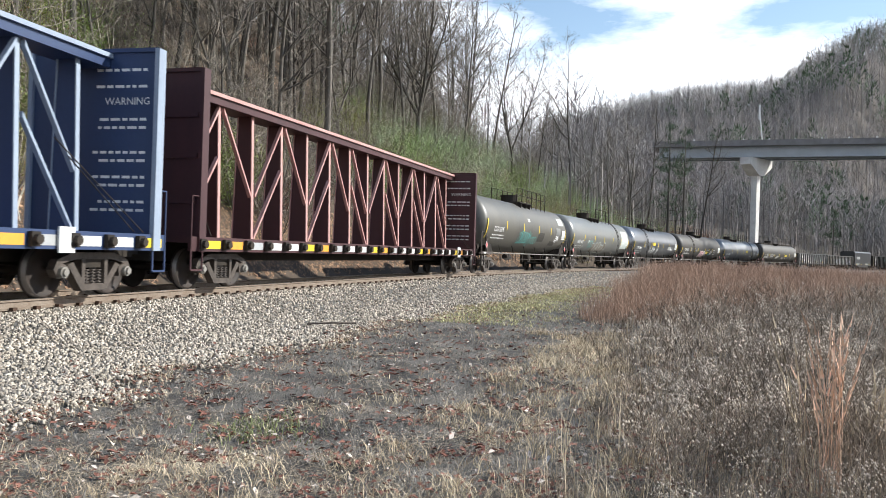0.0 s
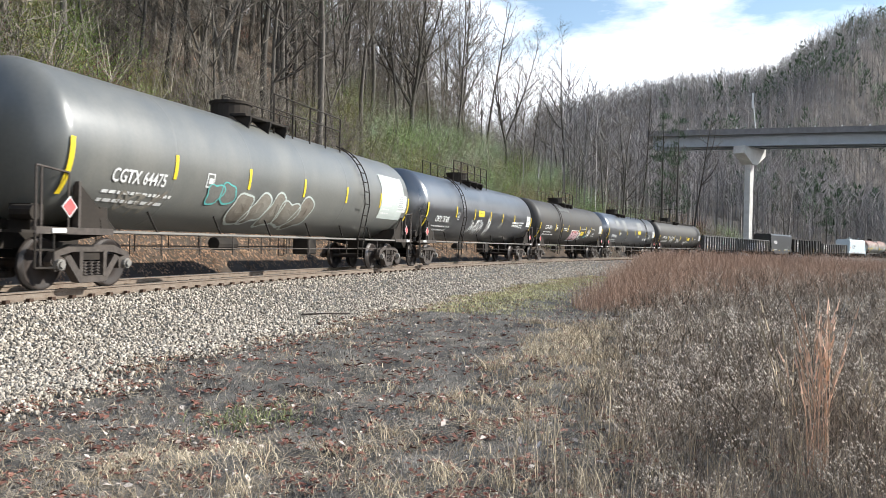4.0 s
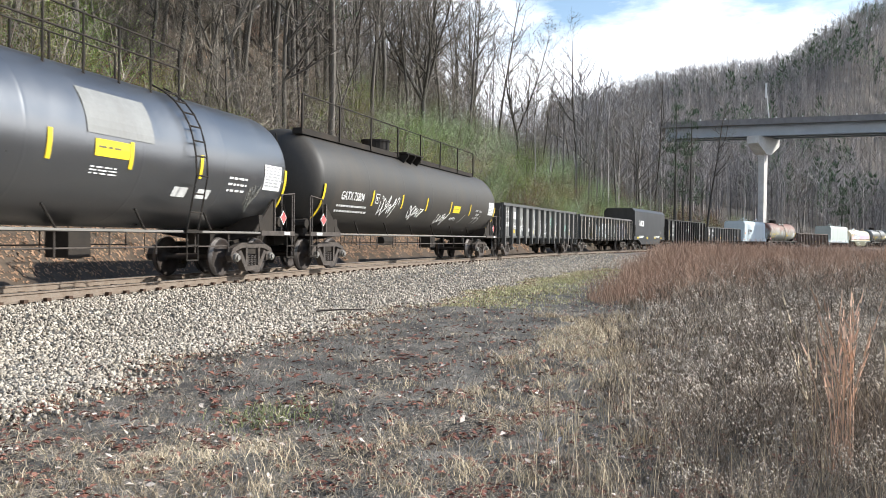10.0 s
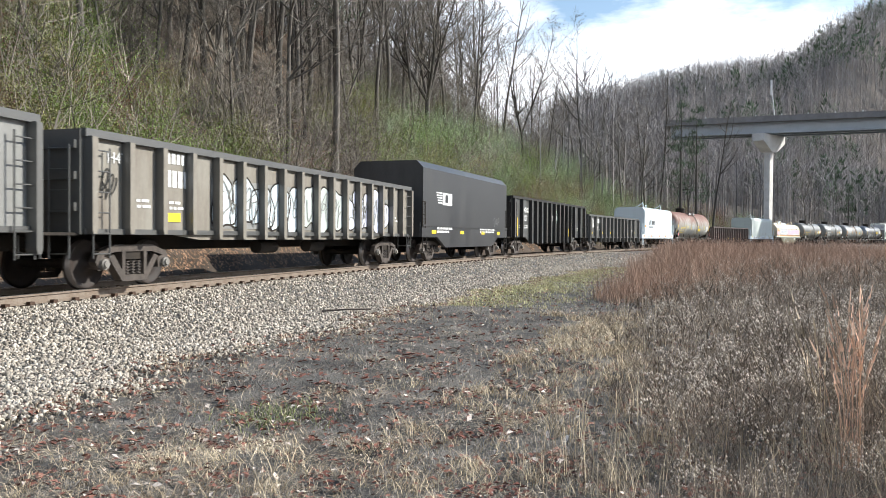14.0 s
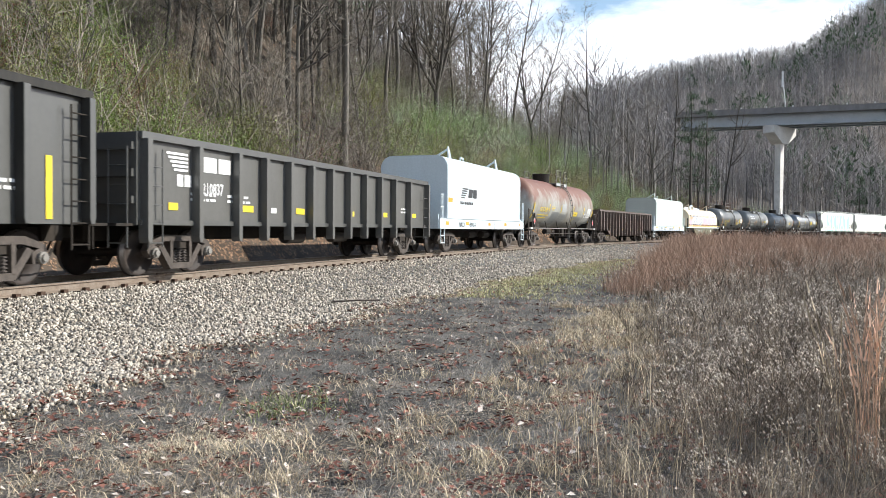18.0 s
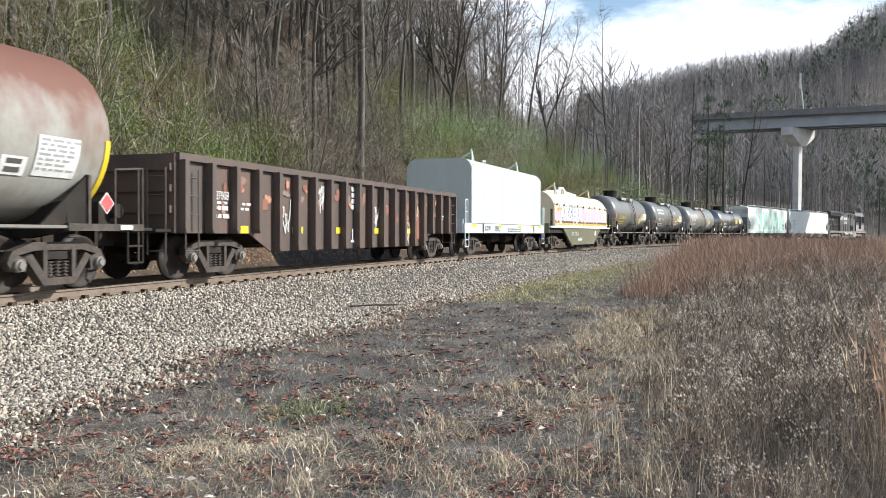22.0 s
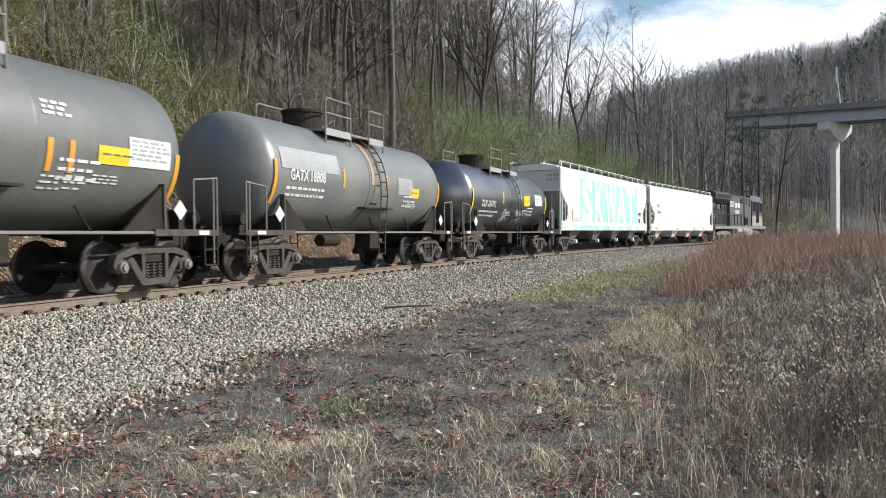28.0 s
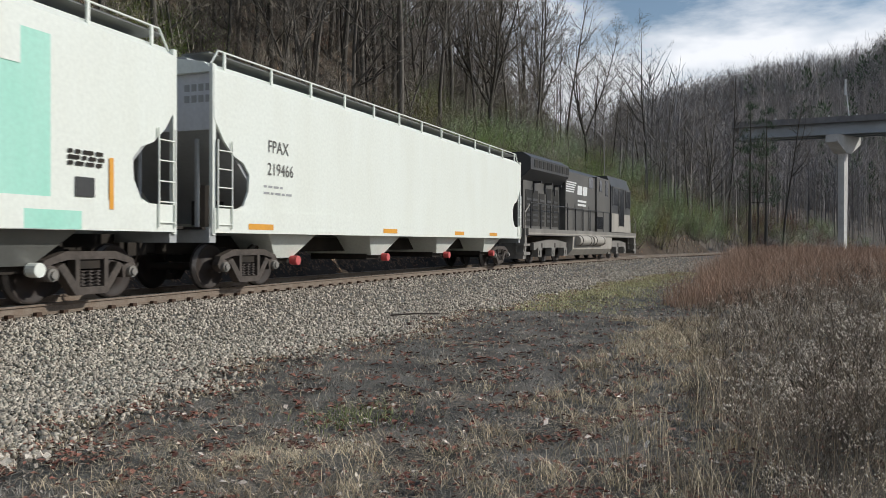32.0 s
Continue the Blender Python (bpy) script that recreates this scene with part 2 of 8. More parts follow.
# ---- the ground: one sheet ----
def ground_z(x, y):
    x, y = np.asarray(x, float), np.asarray(y, float)
    shape = x.shape
    x, y = x.ravel(), y.ravel()
    s, u = track_coords(x, y)
    field = smooth_step(-5.5, -8.5, u)
    z = (0.035 * rough_noise(x, y, 5, 3) + 0.02 * rough_noise(x, y, 1.3, 4)) * field
    z = z + 0.30 * smooth_step(10, 26, x) * smooth_step(1.5, -3.0, y) * (u < -3)
    # ballast bed: level under the ties, a shoulder to each side
    z = z + (RAIL_TOP - 0.215) * (1 - smooth_step(1.6, 4.4, np.abs(u)))
    # ditch and hillside beyond the track
    steep = np.interp(s, [40, 60, 100, 135], [0.84, 1.05, 1.0, 0.4])
    top = np.interp(s, [30, 70, 100, 150], [75, 24, 18, 14])
    v = np.maximum(u - 5.6, 0)
    hill = top * np.tanh(v * steep / top)
    # the long ridge across the valley, higher towards the bridge
    r, a = np.hypot(x, y), np.degrees(np.arctan2(y, x))
    rise = np.tan(np.radians(np.interp(a, [-60, -24, -15, -12.6, -10.7, -9.7, -8, -3, 3, 12, 40], [14, 15.6, 13.4, 12.2, 11.2, 10.3, 10.1, 9.7, 8.4, 6.3, 4.0])))
    hill = np.maximum(hill, np.minimum(r, 520) * rise * smooth_step(130, 420, r) * (u > 4.8) * smooth_step(5, 60, u))
    z = z - 0.35 * np.exp(-((u - 4.0) / 0.9) ** 2) + hill
    z = z + smooth_step(5.5, 25, u) * (0.7 * rough_noise(x, y, 14, 5) + 0.25 * rough_noise(x, y, 4, 6))
    # far side of the valley, behind the camera and to its right
    w = np.maximum(-u - 160, 0)
    z = z + 90 * (1 - np.exp(-w * 0.35 / 90))
    return z.reshape(shape)


M_SOIL = material("soil_and_dead_grass", (0.175, 0.163, 0.145), 0.95, second=(0.046, 0.044, 0.041), scale=1.3, amount=0.95, bump=1.0, bump_scale=55, spec=0.15, fleck=0.5)
_az = np.radians(np.concatenate([np.arange(-40, 62, 0.75), np.arange(62, 320, 4.0)]))
_r = np.concatenate([[0.02], 0.5 * 1.03 ** np.arange(0, 300)])
_r = _r[_r < 2600]
_A, _R = np.meshgrid(_az, _r)
_gx, _gy = (_R * np.cos(_A)).ravel(), (_R * np.sin(_A)).ravel()
_gz = ground_z(_gx, _gy)
_n, _m = len(_az), len(_r)
_i, _j = np.meshgrid(np.arange(_n), np.arange(_m - 1))
_i, _j = _i.ravel(), _j.ravel()
_k = (_i + 1) % _n
ground = big_mesh("ground", np.stack([_gx, _gy, _gz], 1), np.stack([_j * _n + _i, (_j + 1) * _n + _i, (_j + 1) * _n + _k, _j * _n + _k], 1), M_SOIL, smooth=True)
M_FOREST = material("leaf_litter_floor", (0.115, 0.088, 0.066), 0.95, second=(0.05, 0.039, 0.03), scale=0.35, amount=0.9, bump=1.0, bump_scale=9, spec=0.15)
ground.data.materials.append(M_FOREST)
_cx, _cy = (_R * np.cos(_A))[:-1].ravel(), (_R * np.sin(_A))[:-1].ravel()
_su = track_coords(_cx, _cy)[1]
# far floor: the shade lying on the ridge is put into the dark second colour
M_RIDGE = material("shaded_wood_floor", (0.165, 0.142, 0.122), 0.95, second=(0.08, 0.075, 0.07), scale=0.05, amount=0.9, bump=1.0, bump_scale=1.5, spec=0.1)
ground.data.materials.append(M_RIDGE)
ground.data.polygons.foreach_set("material_index", np.where(_su > 2.0, np.where(np.hypot(_cx, _cy) > 105, 2, 1), 0).astype(np.int32))
tagged(ground, "brown field and wooded hillside with dead grass and leaf litter", "ground", kind="structure")

# ---- ballast bed, a strip over the ground along the track ----
M_BALLAST = material("ballast", (0.19, 0.178, 0.16), 0.9, second=(0.05, 0.046, 0.042), scale=32, amount=0.9, bump=1.0, bump_scale=24, spec=0.25)
BALLAST_EDGE = -5.75


def ballast_left(s):
    """The uneven field edge of the ballast."""
    return BALLAST_EDGE + 0.24 * np.sin(s * 0.9) + 0.18 * np.sin(s * 2.3 + 1) + 0.12 * np.sin(s * 5.1) - 0.03 * np.maximum(s - 11, 0)


_s = np.concatenate([np.arange(-30, 60, 0.25), np.arange(60, 420, 2.0)])
_w = np.linspace(0, 1, 25)
_v = []
for q in _s:
    e = ballast_left(q) + 0.3
    _v.append([on_track(q, e + (2.3 - e) * k)[:2] for k in _w])
_v = np.array(_v)
_z = ground_z(_v[..., 0], _v[..., 1]) + 0.012
_z[:, 0] -= 0.05
_z[:, -1] -= 0.05
_i, _j = np.meshgrid(np.arange(len(_s) - 1), np.arange(24))
_i, _j = _i.ravel(), _j.ravel()
ballast = big_mesh("ballast", np.concatenate([_v, _z[..., None]], 2).reshape(-1, 3), np.stack([_i * 25 + _j, _i * 25 + _j + 25, _i * 25 + _j + 26, _i * 25 + _j + 1], 1), M_BALLAST, smooth=True)
tagged(ballast, "pale grey crushed stone ballast under and beside the rails", "ballast", kind="structure")

# ---- rails and ties ----
M_RAIL = material("rusty_rail", (0.235, 0.19, 0.148), 0.7, 0.1, second=(0.16, 0.11, 0.075), scale=6, amount=0.7, bump=0.15)
M_RAILTOP = material("worn_rail_head", (0.42, 0.40, 0.38), 0.28, 0.9, scale=9, amount=0.3)
M_TIE = material("creosoted_tie", (0.075, 0.06, 0.05), 0.9, second=(0.14, 0.12, 0.10), scale=5, amount=0.6, bump=0.6, streak=(1, 6, 6), spread=0.25)
M_CLIP = material("rusty_clip", (0.10, 0.06, 0.04), 0.8, 0.3, bump=0.3)
_prof = [(-0.07, 0), (0.07, 0), (0.07, 0.012), (0.012, 0.035), (0.010, 0.125), (0.036, 0.135), (0.036, 0.165), (0.024, 0.172), (-0.024, 0.172), (-0.036, 0.165), (-0.036, 0.135), (-0.010, 0.125), (-0.012, 0.035), (-0.07, 0.012)]
for side, name in ((-0.755, "rail_near"), (0.755, "rail_far")):
    ss = np.concatenate([np.arange(-40, 60, 1.0), np.arange(60, 440, 3.0)])
    v, f, nn = [], [], len(_prof)
    for q in ss:
        v += [(*on_track(q, side + a)[:2], RAIL_TOP - 0.172 + b) for a, b in _prof]
    for i in range(len(ss) - 1):
        f += [(i * nn + k, i * nn + nn + k, i * nn + nn + (k + 1) % nn, i * nn + (k + 1) % nn) for k in range(nn)]
    rail = link_mesh(name, v, f, M_RAIL)
    rail.data.materials.append(M_RAILTOP)
    rail.data.polygons.foreach_set("material_index", [1 if (i % nn) in (6, 7, 8) else 0 for i in range(len(f))])
    tagged(rail, "rust-brown steel rail with a worn shiny head", "rail", "rails of the track", "structure")

_tie, _plate = bpy.data.meshes.new("tie"), bpy.data.meshes.new("tie_plate")
for me, rows, mat in ((_tie, [(-0.115, 0.115, -1.3, 1.3, -0.17, 0.0)], M_TIE), (_plate, [(-0.09, 0.09, -0.17, 0.17, 0.0, 0.022), (-0.05, 0.05, -0.15, -0.07, 0.022, 0.075), (-0.05, 0.05, 0.07, 0.15, 0.022, 0.075)], M_CLIP)):
    bm = boxes(*rows)
    bm.to_mesh(me)
    bm.free()
    me.materials.append(mat)
for k in range(225):
    q = -7 + 0.53 * k
    tx, ty, ta = on_track(q)
    t = new("tie", _tie)
    t.parent = ballast
    t.matrix_basis = pose(float(tx), float(ty), RAIL_TOP - 0.196, 0, 0, math.degrees(ta) + 0.8 * math.sin(k * 12.9))
    for sd in (-0.755, 0.755):
        pl = new("tie_plate", _plate)
        pl.parent = t
        pl.matrix_basis = pose(0, sd, 0)

# ---- the cut bank's concrete bridge ----
M_CONC = material("bridge_concrete", (0.72, 0.70, 0.66), 0.85, second=(0.45, 0.43, 0.40), scale=0.7, amount=0.5, bump=0.2, bump_scale=8)
M_GIRDER = material("painted_girder", (0.42, 0.46, 0.50), 0.6, second=(0.33, 0.36, 0.39), scale=0.5, amount=0.5)
M_DECK = material("weathered_parapet", (0.23, 0.22, 0.215), 0.9, second=(0.14, 0.13, 0.125), scale=0.8, amount=0.6)
M_GALV = material("galvanised_steel", (0.72, 0.72, 0.70), 0.45, 0.2, scale=3, amount=0.3)
PIER = Vector((150.0 * math.cos(radians(-8.1)), 150.0 * math.sin(radians(-8.1)), 0))
BR = 150.0
bridge = thing("road_bridge", "grey girder road bridge on a pale concrete pier", "bridge")
bridge.matrix_world = Matrix.Translation(PIER) @ Matrix.Rotation(radians(-8.1), 4, "Z")   # x away from the camera, y along the deck to the hill
_base = float(ground_z(PIER.x, PIER.y)) - 1.5
_cap = 1.5 + BR * math.tan(radians(6.72))
part("column", prism([(-0.5, _base), (0.5, _base), (0.66, _cap - 2.2), (-0.66, _cap - 2.2)], -0.5, 0.5), M_CONC, bridge, "pale concrete column").matrix_basis = pose(0, 0, 0, 0, 0, 64)
part("pier_cap", prism([(-0.925, _cap - 2.9), (0.925, _cap - 2.9), (3.9, _cap - 1.25), (3.9, _cap), (-3.9, _cap), (-3.9, _cap - 1.25)], -1.0, 1.0), M_CONC, bridge, "flared concrete pier cap").matrix_basis = pose(0, 0, 0, 0, 0, 64)
for k, gx in enumerate((-2.6, 0.0, 2.6)):
    z0, z1 = _cap + 0.02, _cap + 1.8
    g = prism([(gx - 0.28, z0), (gx + 0.28, z0), (gx + 0.28, z0 + 0.08), (gx + 0.06, z0 + 0.1), (gx + 0.06, z1 - 0.1), (gx + 0.28, z1 - 0.08), (gx + 0.28, z1), (gx - 0.28, z1), (gx - 0.28, z1 - 0.08), (gx - 0.06, z1 - 0.1), (gx - 0.06, z0 + 0.1), (gx - 0.28, z0 + 0.08)], -75, 16, "y")
    part("girder", g, M_GIRDER, bridge, "blue-grey painted steel girder")
part("deck", boxes((-4.2, 4.2, -75, 17, _cap + 1.8, _cap + 2.1)), M_DECK, bridge, "concrete deck slab")
for xx in (-4.2, 3.95):
    part("parapet", boxes((xx, xx + 0.25, -75, 17, _cap + 2.1, _cap + 2.75)), M_DECK, bridge, "dark weathered parapet")
    for k in range(23):
        part("parapet_post", boxes((xx - 0.03, xx + 0.28, -74 + 4.0 * k, -73.8 + 4.0 * k, _cap + 2.75, _cap + 3.0)), M_GALV, bridge)
lamp = thing("street_lamp", "tall galvanised lamp post on the bridge parapet", "street lamp")
lamp.matrix_world = bridge.matrix_world @ Matrix.Translation((-4.0, -0.8, _cap + 2.75))
part("pole", tube(bmesh.new(), (0, 0, 0), (0, 0.55, 5.4), 0.09, 0.06), M_GALV, lamp)
part("lamp_head", boxes((-0.12, 0.12, 0.36, 0.68, 3.4, 5.9)), M_GALV, lamp, "pale panel at the pole's top")

# ---- growth: helpers ----
def blades(base, height, lean, turn, width, segments=2, droop=1.0):
    """Many tapering grass blades as quads: base (n,3); height, lean, turn, width (n)."""
    n = len(base)
    hx, hy = np.cos(turn), np.sin(turn)
    wx, wy = -hy, hx
    jitter = np.random.RandomState(n).uniform(0, 3.14, n)
    wx, wy = np.cos(jitter), np.sin(jitter)
    rows = []
    for k in range(segments + 1):
        q = k / segments
        off = lean * height * (q ** (1 + droop))
        up = height * q * np.sqrt(np.maximum(1 - (lean * q) ** 2 * 0.6, 0.05))
        c = base + np.stack([hx * off, hy * off, up], 1)
        w = width * (1 - 0.85 * q) * 0.5
        d = np.stack([wx * w, wy * w, 0 * w], 1)
        rows += [c - d, c + d]
    v = np.stack(rows, 1).reshape(-1, 3)
    m = 2 * (segments + 1)
    o = (np.arange(n) * m)[:, None]
    f = np.concatenate([np.concatenate([o + 2 * k, o + 2 * k + 1, o + 2 * k + 3, o + 2 * k + 2], 1) for k in range(segments)])
    return v, f


def flakes(base, size, rng, flat=0.35, sloped=False):
    """Bent leaves: two quads each, lying at random."""
    n = len(base)
    a = rng.uniform(0, 6.28, n)
    t1, t2 = np.stack([np.cos(a), np.sin(a), rng.uniform(-flat, flat, n)], 1), np.stack([-np.sin(a), np.cos(a), rng.uniform(-flat, flat, n)], 1)
    if sloped:
        z = ground_z(base[:, 0], base[:, 1])
        gx, gy = (ground_z(base[:, 0] + 0.1, base[:, 1]) - z) / 0.1, (ground_z(base[:, 0], base[:, 1] + 0.1) - z) / 0.1
        for t in (t1, t2):
            t[:, 2] += gx * t[:, 0] + gy * t[:, 1]
    s = size[:, None]
    up = np.array([0, 0, 1.0]) * s * rng.uniform(0.1, 0.45, (n, 1))
    v = np.stack([base - t1 * s, base - t2 * s * 0.55 + up, base + t1 * s, base + t2 * s * 0.55 + up, ], 1)
    o = (np.arange(n) * 4)[:, None]
    return v.reshape(-1, 3), np.concatenate([np.concatenate([o, o + 1, o + 2], 1), np.concatenate([o, o + 2, o + 3], 1)])


def tree_limbs(seed, height, leaders=1, split=0.3, levels=3, lean=0.06, reach=0.30, thin=0.009, least=0.006, steps=(10, 7, 5, 3), bare=0.3):
    """The axis pieces of a bare tree: rows of start, end, radius at start and end, level. Limbs leave at a slant and bend upwards."""
    rng = random.Random(seed)
    out = []

    def grow(p, d, length, r, level, clear):
        n, first = steps[level], r
        for k in range(n):
            wob = (0.06, 0.19, 0.28, 0.3)[level]
            d = (d + Vector((rng.uniform(-wob, wob), rng.uniform(-wob, wob), rng.uniform(-wob, wob) * 0.5 + (0.03, 0.12, 0.07, 0.03)[level]))).normalized()
            q, f = p + d * (length / n), (k + 1) / n
            r2 = max(first * (1 - 0.82 * f), least * 0.7)
            out.append((p.copy(), q.copy(), r, r2, level))
            if level < levels and f > clear:
                for _ in range(rng.choice((2, 2, 3)) if level < 1 else rng.choice((1, 2, 2)) if level < 2 else rng.choice((1, 1, 2))):
                    a, tilt = rng.uniform(0, 6.28), rng.uniform(0.65, 1.3)
                    side = Vector((math.cos(a), math.sin(a), 0.0))
                    grow(q, (d * math.cos(tilt) + side * math.sin(tilt)).normalized(), length * (reach if level == 0 else 0.5) * rng.uniform(0.5, 1.15) * (1.15 - 0.6 * f), max(r2 * rng.uniform(0.5, 0.75), least), level + 1, 0.15)
            p, r = q, r2

    a = rng.uniform(0, 6.28)
    p, d, r = Vector((0, 0, -0.4)), Vector((math.cos(a) * lean, math.sin(a) * lean, 1)).normalized(), height * thin
    if leaders == 1:
        grow(p, d, height, r, 0, bare)
    else:
        for k in range(3):
            q = p + d * (height * split / 3)
            out.append((p.copy(), q.copy(), r * (1 - 0.05 * k), r * (0.95 - 0.05 * k), 0))
            p = q
            d = (d + Vector((rng.uniform(-0.1, 0.1), rng.uniform(-0.1, 0.1), 0))).normalized()
        for k in range(leaders):
            w, tilt = a + 6.28 * k / leaders + rng.uniform(-0.5, 0.5), rng.uniform(0.22, 0.55)
            grow(p, Vector((math.cos(w) * math.sin(tilt), math.sin(w) * math.sin(tilt), math.cos(tilt))), height * (1 - split) * rng.uniform(0.8, 1.05), r * 0.66, 0, 0.15)
    return out


def limb_arrays(limbs, sides):
    v, f = [], []
    if sides == 1:      # twigs: a flat sliver each
        for p, q, r, r2, level in limbs:
            d = (q - p).cross(Vector((math.sin(p.x * 37), math.cos(p.y * 41), math.sin(p.z * 29)))).normalized()
            o = len(v)
            v += [p - d * r, p + d * r, q + d * r2, q - d * r2]
            f.append((o, o + 1, o + 2, o + 3))
        return np.array([tuple(c) for c in v]), np.array(f)
    for p, q, r, r2, level in limbs:
        d = (q - p).normalized()
        x = d.orthogonal().normalized()
        y = d.cross(x)
        o = len(v)
        for c, rr in ((p, r), (q, r2)):
            for k in range(sides):
                a = 6.283 * k / sides
                v.append(c + (x * math.cos(a) + y * math.sin(a)) * rr)
        f += [(o + k, o + (k + 1) % sides, o + sides + (k + 1) % sides, o + sides + k) for k in range(sides)]
    return np.array([tuple(c) for c in v]), np.array(f)


def scatter(v, f, places, turns, sizes):
    """Copies of one mesh, joined."""
    n, m = len(places), len(v)
    c, s = np.cos(turns)[:, None], np.sin(turns)[:, None]
    x, y, z = v[None, :, 0], v[None, :, 1], v[None, :, 2]
    k = sizes[:, None]
    w = np.stack([(c * x - s * y) * k + places[:, None, 0], (s * x + c * y) * k + places[:, None, 1], z * k + places[:, None, 2]], 2)
    return w.reshape(-1, 3), (f[None] + (np.arange(n) * m)[:, None, None]).reshape(-1, f.shape[1])


def joined(name, pieces, mat, label, category):
    v, f, o = [], [], 0
    for a, b in pieces:
        v.append(a)
        f.append(b + o)
        o += len(a)
    return tagged(big_mesh(name, np.concatenate(v), np.concatenate(f), mat), label, category, kind="stuff")


def polar(n, a0, a1, r0, r1, rng, power=1.0):
    """Places seen from the origin, denser when nearer as power grows."""
    a = np.radians(rng.uniform(a0, a1, n))
    r = (r0 ** (1 - power) + rng.uniform(0, 1, n) * (r1 ** (1 - power) - r0 ** (1 - power))) ** (1 / (1 - power)) if power != 1 else r0 * (r1 / r0) ** rng.uniform(0, 1, n)
    return r * np.cos(a), r * np.sin(a)


M_BARK = material("grey_bark", (0.135, 0.122, 0.105), 0.9, second=(0.055, 0.049, 0.042), scale=4, amount=0.7, bump=0.5, streak=(4, 4, 1), spread=0.35, spec=0.2)
M_TWIG = material("twigs", (0.295, 0.262, 0.222), 0.9, second=(0.13, 0.107, 0.088), scale=2, amount=0.6, island=0.45, spec=0.15)
# far wood: distance haze in the pale greyed base, ridge shade in the broad dark patches
M_FARWOOD = material("hazy_far_bare_wood", (0.38, 0.345, 0.32), 0.95, second=(0.165, 0.162, 0.165), scale=0.018, amount=0.9, island=0.5, spec=0.1)
M_BRUSH = material("brush", (0.335, 0.30, 0.245), 0.95, second=(0.15, 0.118, 0.09), scale=0.3, amount=0.7, island=0.55, spec=0.1)
M_GREEN = material("evergreen_shrub_leaves", (0.27, 0.38, 0.115), 0.9, second=(0.15, 0.18, 0.07), scale=0.8, amount=0.85, spread=0.45, spec=0.1)
M_OLIVE = material("olive_shrub_leaves", (0.36, 0.37, 0.145), 0.9, second=(0.24, 0.20, 0.10), scale=0.8, amount=0.85, spread=0.4, spec=0.1)
M_PALE = material("pale_shrub_leaves", (0.44, 0.55, 0.34), 0.9, second=(0.24, 0.33, 0.17), scale=0.8, amount=0.6, spread=0.35, spec=0.1)
M_PINE = material("pine_needles", (0.115, 0.155, 0.095), 0.8, second=(0.055, 0.08, 0.055), scale=1, amount=0.6, island=0.5, spec=0.2)
M_LITTER = material("dead_leaves", (0.26, 0.118, 0.085), 0.8, second=(0.12, 0.05, 0.04), scale=0.7, amount=0.7, island=0.6, spec=0.2)
M_BANKLEAF = material("bank_leaves", (0.34, 0.22, 0.14), 0.9, second=(0.19, 0.11, 0.07), scale=0.7, amount=0.7, island=0.5, spec=0.1)
M_PALELEAF = material("bleached_leaves", (0.74, 0.66, 0.58), 0.8, second=(0.54, 0.42, 0.33), scale=5, amount=0.6, island=0.3, spec=0.2)
M_STRAW = material("straw", (0.72, 0.605, 0.43), 0.9, second=(0.40, 0.315, 0.215), scale=0.55, amount=0.85, island=0.5, spec=0.15)
M_DULL = material("grey_dead_grass", (0.43, 0.395, 0.345), 0.95, second=(0.13, 0.118, 0.104), scale=0.45, amount=0.8, island=0.5, spec=0.1)
M_WEED = material("brown_weed_stems", (0.385, 0.318, 0.248), 0.9, second=(0.074, 0.059, 0.048), scale=1.1, amount=0.8, island=0.7, spec=0.1)
M_SEDGE = material("red_brown_tall_grass", (0.48, 0.325, 0.235), 0.9, second=(0.22, 0.145, 0.105), scale=0.5, amount=0.6, island=0.4, spec=0.15)
M_SEED = material("pale_seed_heads", (0.66, 0.59, 0.50), 0.9, second=(0.46, 0.37, 0.29), scale=9, amount=0.5, island=0.3, spec=0.1)
M_GRASS = material("short_green_grass", (0.58, 0.55, 0.29), 0.85, second=(0.42, 0.38, 0.21), scale=1.2, amount=0.7, island=0.4, spec=0.2)
M_WEEDGREEN = material("dull_green_weeds", (0.30, 0.33, 0.15), 0.85, second=(0.17, 0.18, 0.09), scale=3, amount=0.7, island=0.4, spec=0.2)
M_STALK = material("orange_grass_stalks", (0.80, 0.57, 0.42), 0.8, second=(0.58, 0.34, 0.20), scale=7, amount=0.5, island=0.3, spec=0.2)


def on_ground(x, y, lift=0.0):
    return np.stack([x, y, ground_z(x, y) + lift], 1)


# ---- woods: far slopes as joined stuff ----
rng = np.random.RandomState(11)
x, y = polar(17000, -24, 40, 88, 620, rng, 0.5)
s, u = track_coords(x, y)
_b = np.degrees(np.arctan2(y, x))
keep = (u > 9) & ~((_b > 4.2) & (_b < 13.0) & (np.hypot(x, y) < 180) & (rng.uniform(0, 1, len(x)) < 0.8)) & ~((u < 16) & (s > 125) & (s < 175)) & ~((np.hypot(x, y) < 110) & (y > 0) & (rng.uniform(0, 1, len(x)) < 0.5))
far = on_ground(x[keep], y[keep])
pieces = []
n = len(far)
th = 17 * rng.uniform(0.5, 1.2, n)
pieces.append(blades(far, th, rng.uniform(0, 0.12, n), rng.uniform(0, 6.28, n), th * 0.0095, 2))
for k in range(13):
    q = rng.uniform(0.22, 0.95, n)
    b = far + np.stack([0 * q, 0 * q, th * q], 1)
    pieces.append(blades(b, th * rng.uniform(0.10, 0.26, n), rng.uniform(0.5, 1.5, n), rng.uniform(0, 6.28, n), th * 0.0078, 1))
x, y = polar(12500, -24, 6, 230, 620, rng, 0.2)
p = on_ground(x, y)
n = len(p)
th = rng.uniform(9, 17, n)
